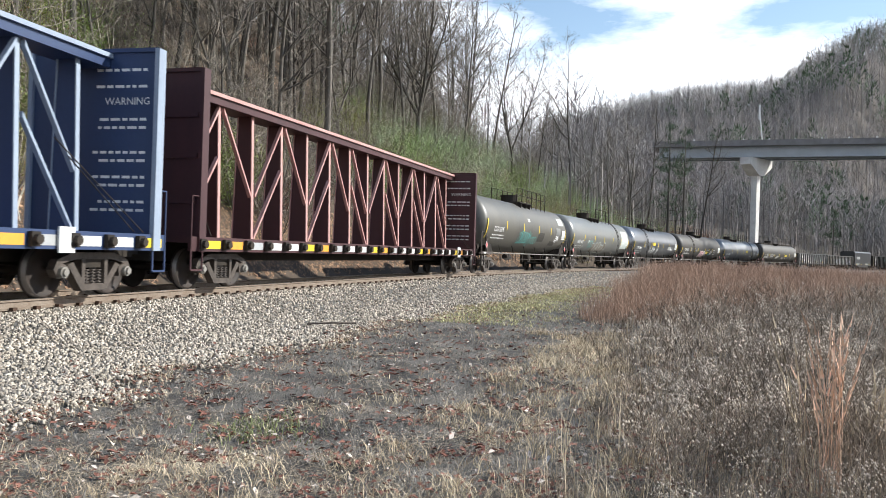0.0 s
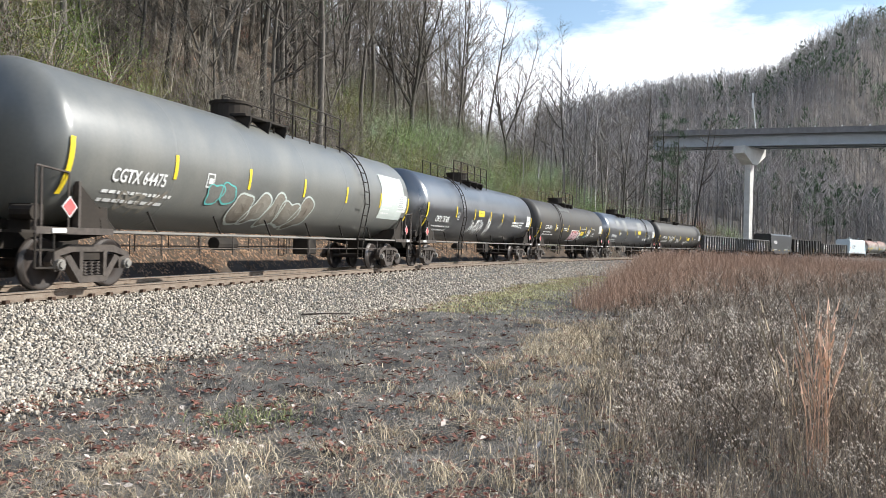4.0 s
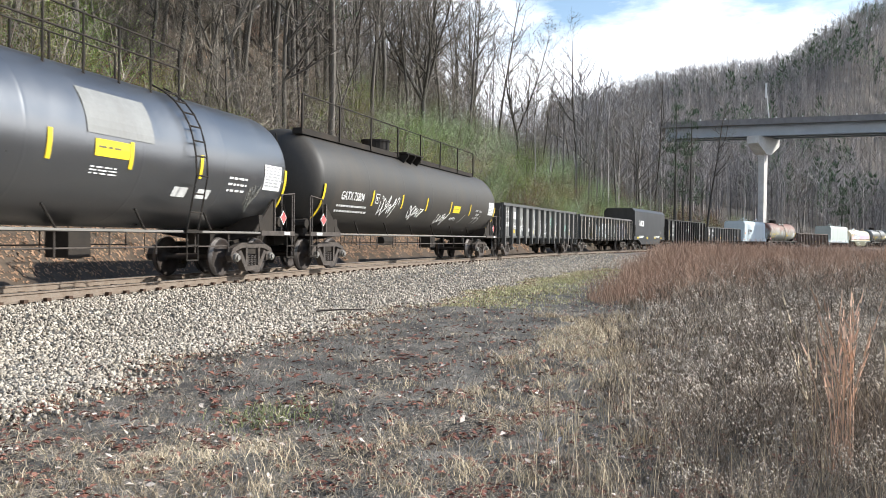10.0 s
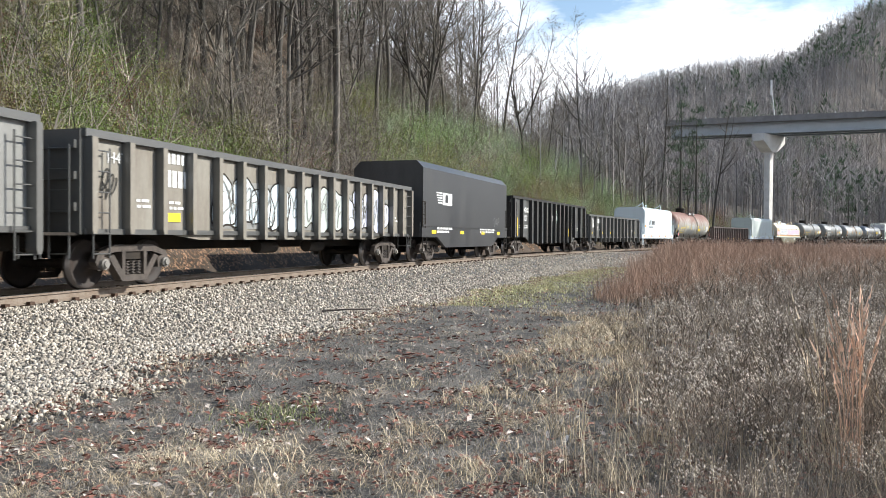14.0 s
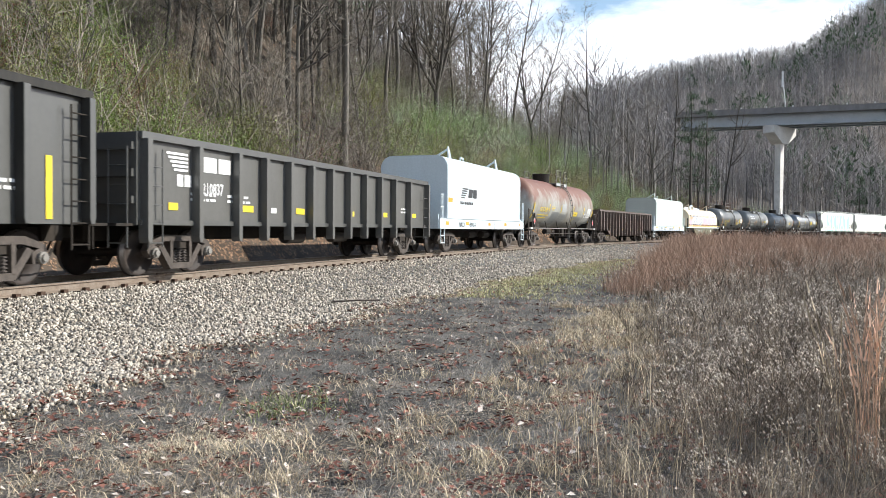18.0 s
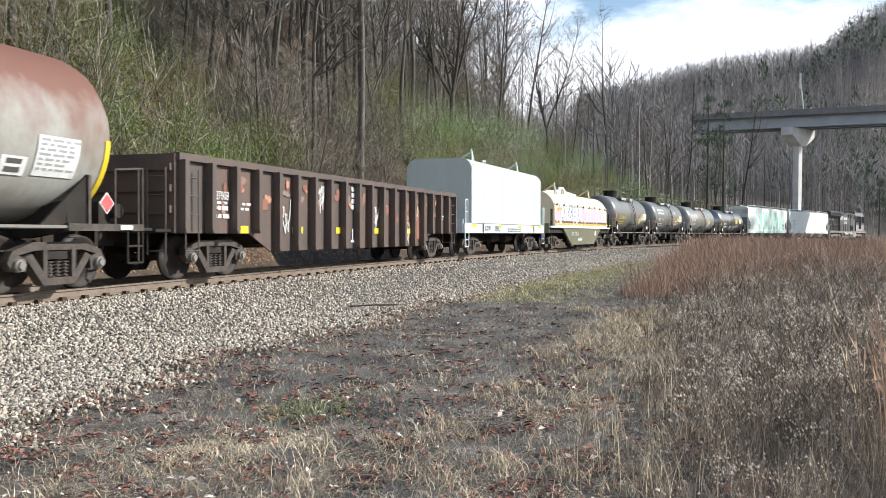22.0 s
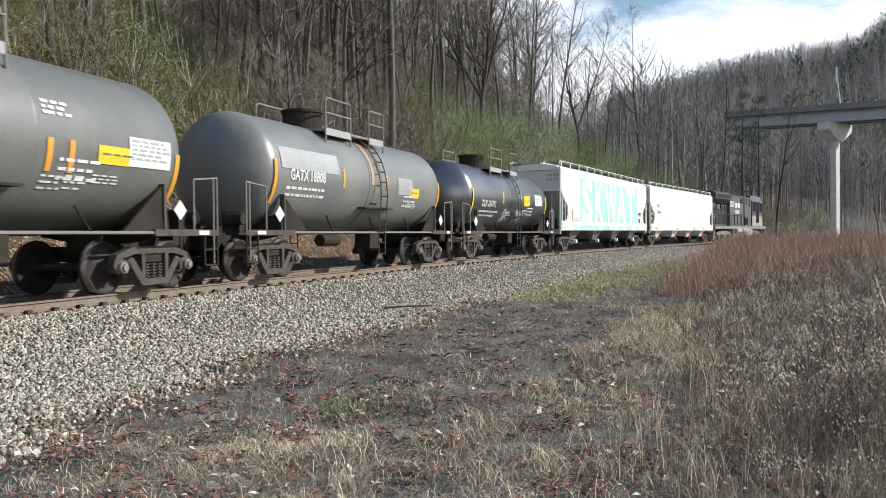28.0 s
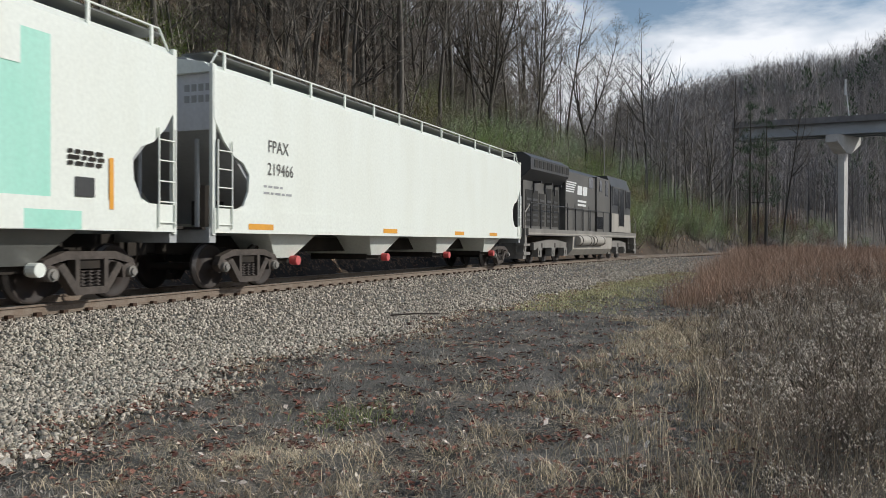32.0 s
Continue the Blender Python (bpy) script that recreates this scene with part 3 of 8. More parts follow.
pieces.append(blades(p, th, rng.uniform(0, 0.15, n), rng.uniform(0, 6.28, n), th * 0.012, 1))
for k in range(9):
    q = rng.uniform(0.2, 0.95, n)
    pieces.append(blades(p + np.stack([0 * q, 0 * q, th * q], 1), th * rng.uniform(0.15, 0.34, n), rng.uniform(0.3, 1.25, n), rng.uniform(0, 6.28, n), th * 0.009, 1))
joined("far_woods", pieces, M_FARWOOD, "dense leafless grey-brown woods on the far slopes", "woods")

# evergreens mixed into the far slopes
x, y = polar(5200, -24, 30, 150, 600, rng, 0.3)
s, u = track_coords(x, y)
a = np.degrees(np.arctan2(y, x))
keep = (u > 14) & (rough_noise(x, y, 90, 61) + 0.07 * (-a - 8) > 0.5)
p = on_ground(x[keep], y[keep])
n = len(p)
th = rng.uniform(8, 17, n)
pieces = []
for k in range(46):
    q = rng.uniform(0.3, 1.0, n)
    w = th * 0.20 * (1.15 - q)
    t = rng.uniform(0, 6.28, n)
    b = p + np.stack([np.cos(t) * w, np.sin(t) * w, th * q], 1)
    pieces.append(blades(b, th * rng.uniform(0.05, 0.12, n), rng.uniform(0.3, 1.0, n), t, th * 0.045, 1))
joined("far_evergreens", pieces, M_PINE, "dark evergreen clumps among the bare far woods", "woods")

# saplings: thin branching stems in a tangle
saps = []
for k in range(5):
    limbs = tree_limbs(300 + k, 5.6, levels=1, lean=0.25, reach=0.36, thin=0.0056, least=0.008, steps=(6, 3), bare=0.2)
    saps.append(limb_arrays(limbs, 1))
x, y = polar(6800, -8, 62, 17, 150, rng, 0.9)
s, u = track_coords(x, y)
leafy = (u < 23) & (((s > 44) & (s < 116)) | (s < 36))
keep = (u > 6.5) & (u < 70) & (rough_noise(x, y, 9, 71) > -0.7) & (~leafy | (rng.uniform(0, 1, len(x)) < 0.16))
p = on_ground(x[keep], y[keep], 0.15)
k = rng.randint(0, 5, len(p))
joined("saplings", [scatter(*saps[j], p[k == j], rng.uniform(0, 6.28, (k == j).sum()), rng.uniform(0.35, 1.45, (k == j).sum())) for j in range(5)], M_BRUSH, "tangle of thin leafless saplings and vines on the hillside", "brush")

# brush between the trunks
x, y = polar(30000, -16, 62, 16, 150, rng, 1.0)
s, u = track_coords(x, y)
keep = (u > 6.2) & (u < 75) & ~((u < 24) & ((s > 50) & (s < 114) | (s < 36)) & (rng.uniform(0, 1, len(x)) < 0.8))
p = on_ground(x[keep], y[keep], -0.05)
n = len(p)
h = rng.uniform(0.3, 2.1, n) * (0.5 + 0.5 * smooth_step(5, 14, u[keep]))
joined("hillside_brush", [blades(p, h, rng.uniform(0.1, 1.25, n), rng.uniform(0, 6.28, n), h * 0.007 + 0.007, 3)], M_BRUSH, "tangled brown brush and saplings covering the hillside", "brush")
x, y = polar(60000, -16, 62, 13, 140, rng, 1.0)
s, u = track_coords(x, y)
keep = (u > 3.0) & (u < 60)
p = on_ground(x[keep], y[keep], 0.03)
joined("hillside_leaves", [flakes(p, np.full(len(p), 0.032) * rng.uniform(0.6, 1.6, len(p)) * (1 + 0.02 * np.hypot(p[:, 0], p[:, 1])), rng, 0.4, True)], M_BANKLEAF, "fallen brown leaves over the cut bank", "leaves")

x, y = polar(11000, -17, 5, 88, 240, rng, 0.6)
s, u = track_coords(x, y)
keep = (u > 4.6) & (rough_noise(x, y, 11, 75) > -0.8)
p = on_ground(x[keep], y[keep], -0.05)
n = len(p)
h = rng.uniform(0.5, 3.2, n)
joined("valley_brush", [blades(p, h, rng.uniform(0.1, 1.1, n), rng.uniform(0, 6.28, n), h * 0.012 + 0.025, 2)], M_BRUSH, "tangled brown brush under the road bridge", "brush")
s = rng.uniform(-4, 75, 44000)
u = 2.4 + 7.0 * rng.uniform(0, 1, 44000) ** 0.8
x, y, _ = on_track(s, u)
p = on_ground(x, y, 0.02)
joined("bank_leaves", [flakes(p, rng.uniform(0.025, 0.06, len(p)) * (1 + 0.01 * s), rng, 0.35, True)], M_BANKLEAF, "thick brown fallen leaves on the bank beside the track", "leaves")

# nearer trees, each a thing of trunk and crown
protos = []
for k, (h, le, sp, ln, re, th) in enumerate([(17, 1, 0.3, 0.05, 0.42, 0.0115), (15, 1, 0.3, 0.10, 0.34, 0.0085), (19, 1, 0.3, 0.04, 0.32, 0.0095), (16, 5, 0.24, 0.04, 0.36, 0.0165), (14, 2, 0.34, 0.10, 0.38, 0.0095), (16, 3, 0.22, 0.06, 0.42, 0.0120), (12, 1, 0.2, 0.16, 0.40, 0.0085)]):
    limbs = tree_limbs(40 + k, h, le, sp, 3, ln, re, th, 0.0105, bare=(0.42 if k in (0, 2) else 0.25))
    t = thing("bare_tree", "forked grey tree with rising leafless limbs" if le > 2 else "leafless grey-brown tree on the wooded hillside", "tree", "trees on the hillside")
    a, b = limb_arrays([q for q in limbs if q[4] < 2], 6)
    big_mesh("trunk", a, b, M_BARK, t, True)
    a, b = limb_arrays([q for q in limbs if q[4] > 1], 1)
    tagged(big_mesh("crown", a, b, M_TWIG, t), kind="stuff")
    protos.append(t)
# trees that stand out: bearing from the eye, distance, kind, size, turn
fixed = [(14.75, 76, 3, 1.05, 40), (9.5, 101, 2, 1.0, 80), (8.1, 101, 5, 1.05, 200), (4.1, 109, 0, 1.15, 10), (10.9, 95, 4, 1.05, 300), (6.4, 110, 1, 0.95, 120), (5.4, 118, 4, 0.9, 70), (7.2, 106, 6, 1.0, 20), (12.4, 95, 6, 1.1, 60), (11.6, 99, 1, 1.0, 160), (17.5, 84, 2, 1.1, 250), (23.0, 58, 0, 1.15, 15), (19.6, 74, 1, 1.2, 95)]
fixed += [(-1.2, 128, 2, 1.2, 15), (-3.1, 136, 4, 1.2, 215), (-0.4, 124, 1, 1.2, 320), (-4.6, 142, 2, 1.2, 50), (-10.6, 158, 6, 1.2, 140), (1.3, 118, 6, 1.1, 33), (2.8, 121, 2, 1.0, 143)]
spots = []
tries = 0
while len(spots) < 300 and tries < 9000:
    tries += 1
    a, r = rng.uniform(-6, 60), 18 * (150 / 18) ** rng.uniform(0, 1)
    px, py = r * math.cos(radians(a)), r * math.sin(radians(a))
    s, u = track_coords(px, py)
    if not (14 if s[0] < 36 else 9.5) < u[0] < 62 or any((px - q[0]) ** 2 + (py - q[1]) ** 2 < 4.5 for q in spots):
        continue
    if 2.5 < a < 10.6 and (u[0] < 30 or rng.uniform() < 0.8) or 10.6 <= a < 18 and u[0] < 17:
        continue        # the thin stretch, where the sky shows
    if a < 2.5 and rng.uniform() < 0.85:
        continue
    spots.append((px, py))
used = set()


def plant(kind, m, size):
    if kind not in used:
        used.add(kind)
        o = protos[kind]
        o.matrix_basis = m
    else:
        o = copy_thing(protos[kind], m)
    o.scale = [size] * 3


for a, r, kind, size, turn in fixed:
    px, py = r * math.cos(radians(a)), r * math.sin(radians(a))
    plant(kind, pose(px, py, float(ground_z(px, py)), 0, 0, turn), size)
for k, (px, py) in enumerate(spots):
    plant((0, 1, 2, 4, 1, 6, 2, 0)[k % 8], pose(px, py, float(ground_z(px, py)), 0, 0, float(rng.uniform(0, 360))), float(rng.uniform(0.85, 1.35)))


# leafless bushes between the trees, each with many wiry stems
bushes = []
for k in range(3):
    t = thing("bare_bush", "leafless grey-brown bush of wiry stems on the hillside", "shrub", "bushes on the hillside")
    limbs = tree_limbs(90 + k, 4.2, 6, 0.06, 2, 0.1, 0.42, 0.0062, 0.0075, (6, 4, 3), 0.1)
    a, b = limb_arrays([q for q in limbs if q[4] < 1], 3)
    tagged(big_mesh("stem", a, b, M_BARK, t), kind="stuff")
    a, b = limb_arrays([q for q in limbs if q[4] > 0], 1)
    tagged(big_mesh("twig", a, b, M_TWIG, t), kind="stuff")
    bushes.append(t)
count = tries = 0
while count < 260 and tries < 9000:
    tries += 1
    a, r = rng.uniform(-7, 56), 21 * (150 / 21) ** rng.uniform(0, 1)
    px, py = r * math.cos(radians(a)), r * math.sin(radians(a))
    s, u = track_coords(px, py)
    if not 8.0 < u[0] < 48 or (s[0] > 52 and u[0] < 16 or s[0] < 36 and u[0] < 23) and rng.uniform() < 0.85:
        continue
    m = pose(px, py, float(ground_z(px, py)), 0, 0, float(rng.uniform(0, 360)))
    if count < 3:
        o = bushes[count]
        o.matrix_basis = m
    else:
        o = copy_thing(bushes[count % 3], m)
    o.scale = [float(rng.uniform(0.7, 1.5) * (0.8 + 0.006 * r))] * 3
    count += 1


# pines
def pine(height, seed):
    t = thing("pine_tree", "dark green pine standing among bare trees; unseen copies shade the track", "tree", "pines on the slopes")
    rg = np.random.RandomState(seed)
    part("trunk", tube(bmesh.new(), (0, 0, -0.5), (0, 0, height), height * 0.014, 0.03, 7), M_BARK, t)
    base, lean, turn, hh = [], [], [], []
    limbs = []
    for k in range(34):
        z = height * (0.3 + 0.7 * rg.uniform(0, 1))
        a, ln = rg.uniform(0, 6.28), height * 0.17 * (1.12 - z / height) * rg.uniform(0.6, 1.3) + 0.3
        d = np.array([math.cos(a), math.sin(a), rg.uniform(-0.1, 0.35)])
        limbs.append((Vector((0, 0, z)), Vector((0, 0, z)) + Vector(d) * ln, 0.05, 0.015, 1))
        n = 30
        q = rg.uniform(0.35, 1.05, n)[:, None]
        base.append(np.array([0, 0, z]) + d * ln * q + rg.normal(0, 0.22, (n, 3)))
    p = np.concatenate(base)
    a, b = limb_arrays(limbs, 3)
    tagged(big_mesh("bough", a, b, M_BARK, t), kind="stuff")
    v, f = blades(p, rg.uniform(0.3, 0.7, len(p)), rg.uniform(0.2, 1.0, len(p)), rg.uniform(0, 6.28, len(p)), np.full(len(p), 0.09), 1)
    tagged(big_mesh("foliage", v, f, M_PINE, t), kind="stuff")
    return t


pine_a, pine_b = pine(20, 1), pine(13, 2)
for a, r, t in ((-2.6, 118, pine_a), (-3.6, 121, None), (-6.9, 265, pine_b), (-12.8, 215, None), (-13.4, 250, None), (-11.9, 246, None), (-15.5, 300, None), (-16.5, 310, None), (21.5, 60, None), (29, 52, None)):
    px, py = r * math.cos(radians(a)), r * math.sin(radians(a))
    m = pose(px, py, float(ground_z(px, py)), 0, 0, a * 40)
    if t is None:
        copy_thing(pine_b if a < -5 else pine_a, m)
    else:
        t.matrix_basis = m
# unseen tall pines added across the field, only to shade a stretch of the track
for k, (px, py) in enumerate(((125, -46.5), (131, -49), (137, -50.5), (142, -53.5), (130, -54.5), (138, -57.5))):
    copy_thing(pine_a, pose(px, py, float(ground_z(px, py)) - 0.3, 0, 0, 70 * k) @ Matrix.Scale(1.55 + 0.07 * (k % 3), 4))


# green and pale shrubs along the foot of the hill
def shrub(seed, mat, name, label):
    rg = np.random.RandomState(seed)
    t = thing(name, label, "shrub", "shrubs along the track")
    stems, pts = [], []
    for k in range(16):
        a, ln, ti = rg.uniform(0, 6.28), rg.uniform(0.9, 1.9), rg.uniform(0.2, 0.9)
        e = np.array([math.cos(a) * ti * ln, math.sin(a) * ti * ln, ln])
        stems.append((Vector((0, 0, -0.2)), Vector(e), 0.02, 0.006, 1))
        n = 190
        q = rg.uniform(0.2, 1.08, n)[:, None]
        pts.append(e * q + rg.normal(0, 0.25, (n, 3)))
    p = np.concatenate(pts)
    p[:, 2] = np.maximum(p[:, 2], 0.05)
    a, b = limb_arrays(stems, 3)
    tagged(big_mesh("stem", a, b, M_TWIG, t), kind="stuff")
    v, f = flakes(p, rg.uniform(0.011, 0.030, len(p)), rg, 0.9)
    tagged(big_mesh("foliage", v, f, mat, t), kind="stuff")
    return t


kinds = [shrub(5, M_GREEN, "green_shrub", "dull green evergreen shrub at the foot of the hill"), shrub(6, M_OLIVE, "olive_shrub", "yellowish olive shrub at the foot of the hill"), shrub(7, M_PALE, "pale_shrub", "pale grey-green shrub beside the track"), shrub(8, M_LITTER, "brown_shrub", "shrub with dry red-brown leaves on the bank")]
done = [False] * 4
for k in range(270):
    sq = rng.uniform(4, 118) if k % 4 else rng.uniform(19, 37)
    zone = rng.uniform(0, 1)
    uq = 7.5 + 16 * zone ** 1.6 if sq > 40 else 8.5 + 14 * zone
    if 36.5 < sq < 51:
        if rng.uniform() < 0.35:
            continue
        kd = 3 if rng.uniform() < 0.8 else 0
    elif sq > 66 and rng.uniform() < 0.55:
        kd = 2
    else:
        kd = rng.randint(0, 2) if rng.uniform() < 0.86 else 3
    px, py, _ = on_track(sq, uq)
    m = pose(float(px), float(py), float(ground_z(px, py)), 0, 0, float(rng.uniform(0, 360)))
    if not done[kd]:
        kinds[kd].matrix_basis = m
        done[kd] = True
    else:
        o = copy_thing(kinds[kd], m)
        o.scale = [float(rng.uniform(0.8, 1.6) if kd == 3 else rng.uniform(1.0, 2.0))] * 3

# the dense green thicket at the foot of the slope, further along
for k in range(120):
    sq, uq = rng.uniform(51, 112), 7.8 + 9 * rng.uniform(0, 1) ** 1.3
    px, py, _ = on_track(sq, uq)
    kd = 2 if rng.uniform() < 0.4 else rng.randint(0, 2)
    o = copy_thing(kinds[kd], pose(float(px), float(py), float(ground_z(px, py)), 0, 0, float(rng.uniform(0, 360))))
    o.scale = [float(rng.uniform(1.1, 2.1))] * 3

# low growth that closes the foot of the slope towards the bridge
for k in range(100):
    sq, uq = (rng.uniform(108, 178), 6.5 + 12 * rng.uniform(0, 1)) if k < 60 else (rng.uniform(74, 120), 6.3 + 4 * rng.uniform(0, 1))
    px, py, _ = on_track(sq, uq)
    kd = (3, 3, 1, 2, 0)[rng.randint(0, 5)]
    o = copy_thing(kinds[kd], pose(float(px), float(py), float(ground_z(px, py)), 0, 0, float(rng.uniform(0, 360))))
    o.scale = [float(rng.uniform(1.0, 2.2))] * 3

# ---- field ----
rng = np.random.RandomState(5)


def field_mask(x, y):
    s, u = track_coords(x, y)
    return u - ballast_left(s)


def spread(n, r0, r1, power, a0=-24, a1=56):
    x, y = polar(n, a0, a1, r0, r1, rng, power)
    return x, y


x, y = spread(135000, 3.0, 45, 1.15)
q = field_mask(x, y) + 0.5 * rough_noise(x, y, 0.9, 9)
strip = (y > -0.3 + 0.6 * rough_noise(x, y, 2.2, 8)) | (rng.uniform(0, 1, len(x)) < 0.25)
keep = strip & (q < 0.45) & ((rough_noise(x, y, 1.7, 44) + 0.7 * rough_noise(x, y, 0.45, 45) > 0.4) | (rng.uniform(0, 1, len(x)) < 0.2))
x, y = x[keep], y[keep]
patch = rough_noise(x, y, 1.4, 21) + 0.7 * rough_noise(x, y, 0.5, 22)
p = on_ground(x, y, -0.005)
n = len(p)
a = patch > 0.5
h = rng.uniform(0.03, 0.10, n) * (1 + 0.02 * np.hypot(x, y)) * np.where(a, 1.3, 1.0)
lean = rng.uniform(0.75, 1.5, n)
w = 0.0017 + 0.0007 * np.hypot(x, y)
joined("straw_grass", [blades(p[a], h[a], lean[a], rng.uniform(0, 6.28, a.sum()), w[a], 2)], M_STRAW, "flattened straw-coloured dead grass of the mown strip", "grass")
a = ~a
joined("dead_grass", [blades(p[a], h[a], lean[a], rng.uniform(0, 6.28, a.sum()), w[a], 2)], M_DULL, "matted grey-brown dead grass of the mown strip", "grass")
x, y = spread(52000, 3.2, 40, 1.15)
keep = (field_mask(x, y) < rng.uniform(0.2, 1.4, len(x))) & ((rough_noise(x, y, 1.2, 33) + 0.7 * rough_noise(x, y, 0.35, 34) > 0.35) | (rng.uniform(0, 1, len(x)) < 0.12))
p = on_ground(x[keep], y[keep], 0.026)
m = rng.uniform(0, 1, len(p)) < 0.07
sz = rng.uniform(0.012, 0.046, len(p)) * (0.6 + 0.45 * smooth_step(3.5, 9, np.hypot(p[:, 0], p[:, 1])) + 0.01 * np.hypot(p[:, 0], p[:, 1]))
joined("fallen_leaves", [flakes(p[~m], sz[~m], rng)], M_LITTER, "dark red-brown fallen leaves on the grass", "leaves")
lx, ly = spread(1500, 3.4, 26, 1.0)
lk = field_mask(lx, ly) < 0.4
lp = on_ground(lx[lk], ly[lk], 0.03)
joined("bleached_leaves", [flakes(p[m], sz[m] * 0.9, rng), flakes(lp, 0.010 + 0.032 * rng.uniform(0, 1, len(lp)) ** 2.5, rng, 0.6)], M_PALELEAF, "pale curled fallen leaves on the grass", "leaves")
# thatch pressed flat over the soil
x, y = spread(170000, 3.0, 38, 1.2)
strip = (y > -0.3 + 0.6 * rough_noise(x, y, 2.2, 8)) | (rng.uniform(0, 1, len(x)) < 0.25)
keep = strip & (field_mask(x, y) + 0.5 * rough_noise(x, y, 0.9, 9) < 0.1) & ((rough_noise(x, y, 1.3, 51) + 0.8 * rough_noise(x, y, 0.3, 52) > 0.0) | (rng.uniform(0, 1, len(x)) < 0.3))
x, y = x[keep], y[keep]
p = on_ground(x, y, 0.004)
n = len(p)
a = rough_noise(x, y, 2.1, 53) + rng.normal(0, 0.5, n) > 0.75
for m, mat, nm, lb in ((a, M_STRAW, "pale_thatch", "pale straw pressed flat on the soil"), (~a, M_WEED, "brown_thatch", "brown dead stems pressed flat on the soil")):
    k = m.sum()
    joined(nm, [blades(p[m], rng.uniform(0.03, 0.10, k), rng.uniform(1.1, 2.2, k), rng.uniform(0, 6.28, k), 0.0015 + 0.0007 * np.hypot(x[m], y[m]), 1)], mat, lb, "grass")
# straw tufts along the weeds' edge
x = rng.uniform(3.4, 16, 230)
y = 0.75 - 0.02 * x + rng.normal(0, 0.6, 230)
t = np.minimum(rng.randint(0, 230, 7500), rng.randint(0, 230, 7500))
x, y = x[t] + rng.normal(0, 0.09, 7500), y[t] + rng.normal(0, 0.09, 7500)
p = on_ground(x, y, -0.01)
joined("straw_tufts", [blades(p, rng.uniform(0.05, 0.22, 7500), rng.uniform(0.5, 1.25, 7500), rng.uniform(0, 6.28, 7500), 0.002 + 0.0008 * x, 3)], M_STRAW, "straw-coloured tufts leaning at the edge of the weeds", "grass")
x, y = rng.normal(4.8, 0.6, 4200), rng.normal(2.6, 0.7, 4200)
keep = (field_mask(x, y) < 0.1) & (np.hypot(x, y) > 3.6) & (rough_noise(x, y, 0.5, 61) > -0.1)
p = on_ground(x[keep], y[keep], 0.0)
n = len(p)
joined("straw_mat", [blades(p, rng.uniform(0.04, 0.14, n), rng.uniform(0.8, 1.7, n), rng.uniform(0, 6.28, n), np.full(n, 0.0055), 2)], M_STRAW, "mat of straw-coloured dead grass beside the ballast", "grass")
s = 4 + 38 * rng.uniform(0, 1, 12000) ** 1.4
u = ballast_left(s) + 0.15 - np.abs(rng.normal(0, 0.42, 12000))
x, y, _ = on_track(s, u)
keep = rough_noise(x, y, 1.1, 91) + 0.6 * rough_noise(x, y, 0.4, 92) > -0.1
x, y = x[keep], y[keep]
k = len(x) * 3 // 5
p = on_ground(x, y, 0.0)
joined("verge_straw", [blades(p[:k], rng.uniform(0.04, 0.13, k), rng.uniform(0.7, 1.6, k), rng.uniform(0, 6.28, k), 0.002 + 0.0008 * x[:k], 2)], M_STRAW, "straw-coloured grass along the foot of the ballast", "grass")
p[:, 2] += 0.03
joined("verge_leaves", [flakes(p[k:], rng.uniform(0.012, 0.035, len(p) - k) * (0.8 + 0.02 * x[k:]), rng)], M_LITTER, "red-brown leaves caught along the foot of the ballast", "leaves")
# green patches: the verge by the ballast, a weed in the strip
x = rng.normal(6.2, 0.26, 420)
y = rng.normal(2.92, 0.24, 420)
joined("green_weeds", [blades(on_ground(x, y, -0.005), rng.uniform(0.03, 0.12, 420), rng.uniform(0.4, 1.1, 420), rng.uniform(0, 6.28, 420), np.full(420, 0.010), 2)], M_WEEDGREEN, "small patch of dull green weeds in the dead grass", "weeds")
x = rng.uniform(17, 42, 15000)
y = 4.3 - 0.045 * (x - 16) + rng.normal(-0.3, 1.0, 15000) - 0.35
keep = field_mask(x, y) < 0.1
p = on_ground(x[keep], y[keep], -0.005)
n = len(p)
joined("green_grass", [blades(p, rng.uniform(0.03, 0.11, n), rng.uniform(0.3, 1.1, n), rng.uniform(0, 6.28, n), 0.004 + 0.0009 * p[:, 0], 2)], M_GRASS, "short yellow-green grass on the verge", "grass")

# brown weeds with pale seed heads
x, y = spread(25000, 3.6, 40, 1.0, -26, 8)
edge = 0.25 + 0.5 * rough_noise(x, y, 2.2, 8)
keep = y < edge
x, y = x[keep], y[keep]
p = on_ground(x, y, -0.02)
n = len(p)
tall = (0.28 + 0.34 * smooth_step(0.3, -1.6, y)) * (0.75 + 0.35 * rough_noise(x, y, 2.5, 14)) * rng.uniform(0.5, 1.35, n)
tall = np.maximum(tall, 0.12)
turn, lean = rng.uniform(0, 6.28, n), rng.uniform(0.1, 0.95, n)
away = np.hypot(x, y)
fine = 0.5 + 0.5 * smooth_step(4.4, 7.5, away)
tall *= 0.7 + 0.3 * smooth_step(3.8, 6.0, away)
lean *= 0.55 + 0.45 * smooth_step(4.4, 7.0, away)
pieces = [blades(p, tall, lean, turn, fine * (0.0025 + 0.00055 * away), 3)]
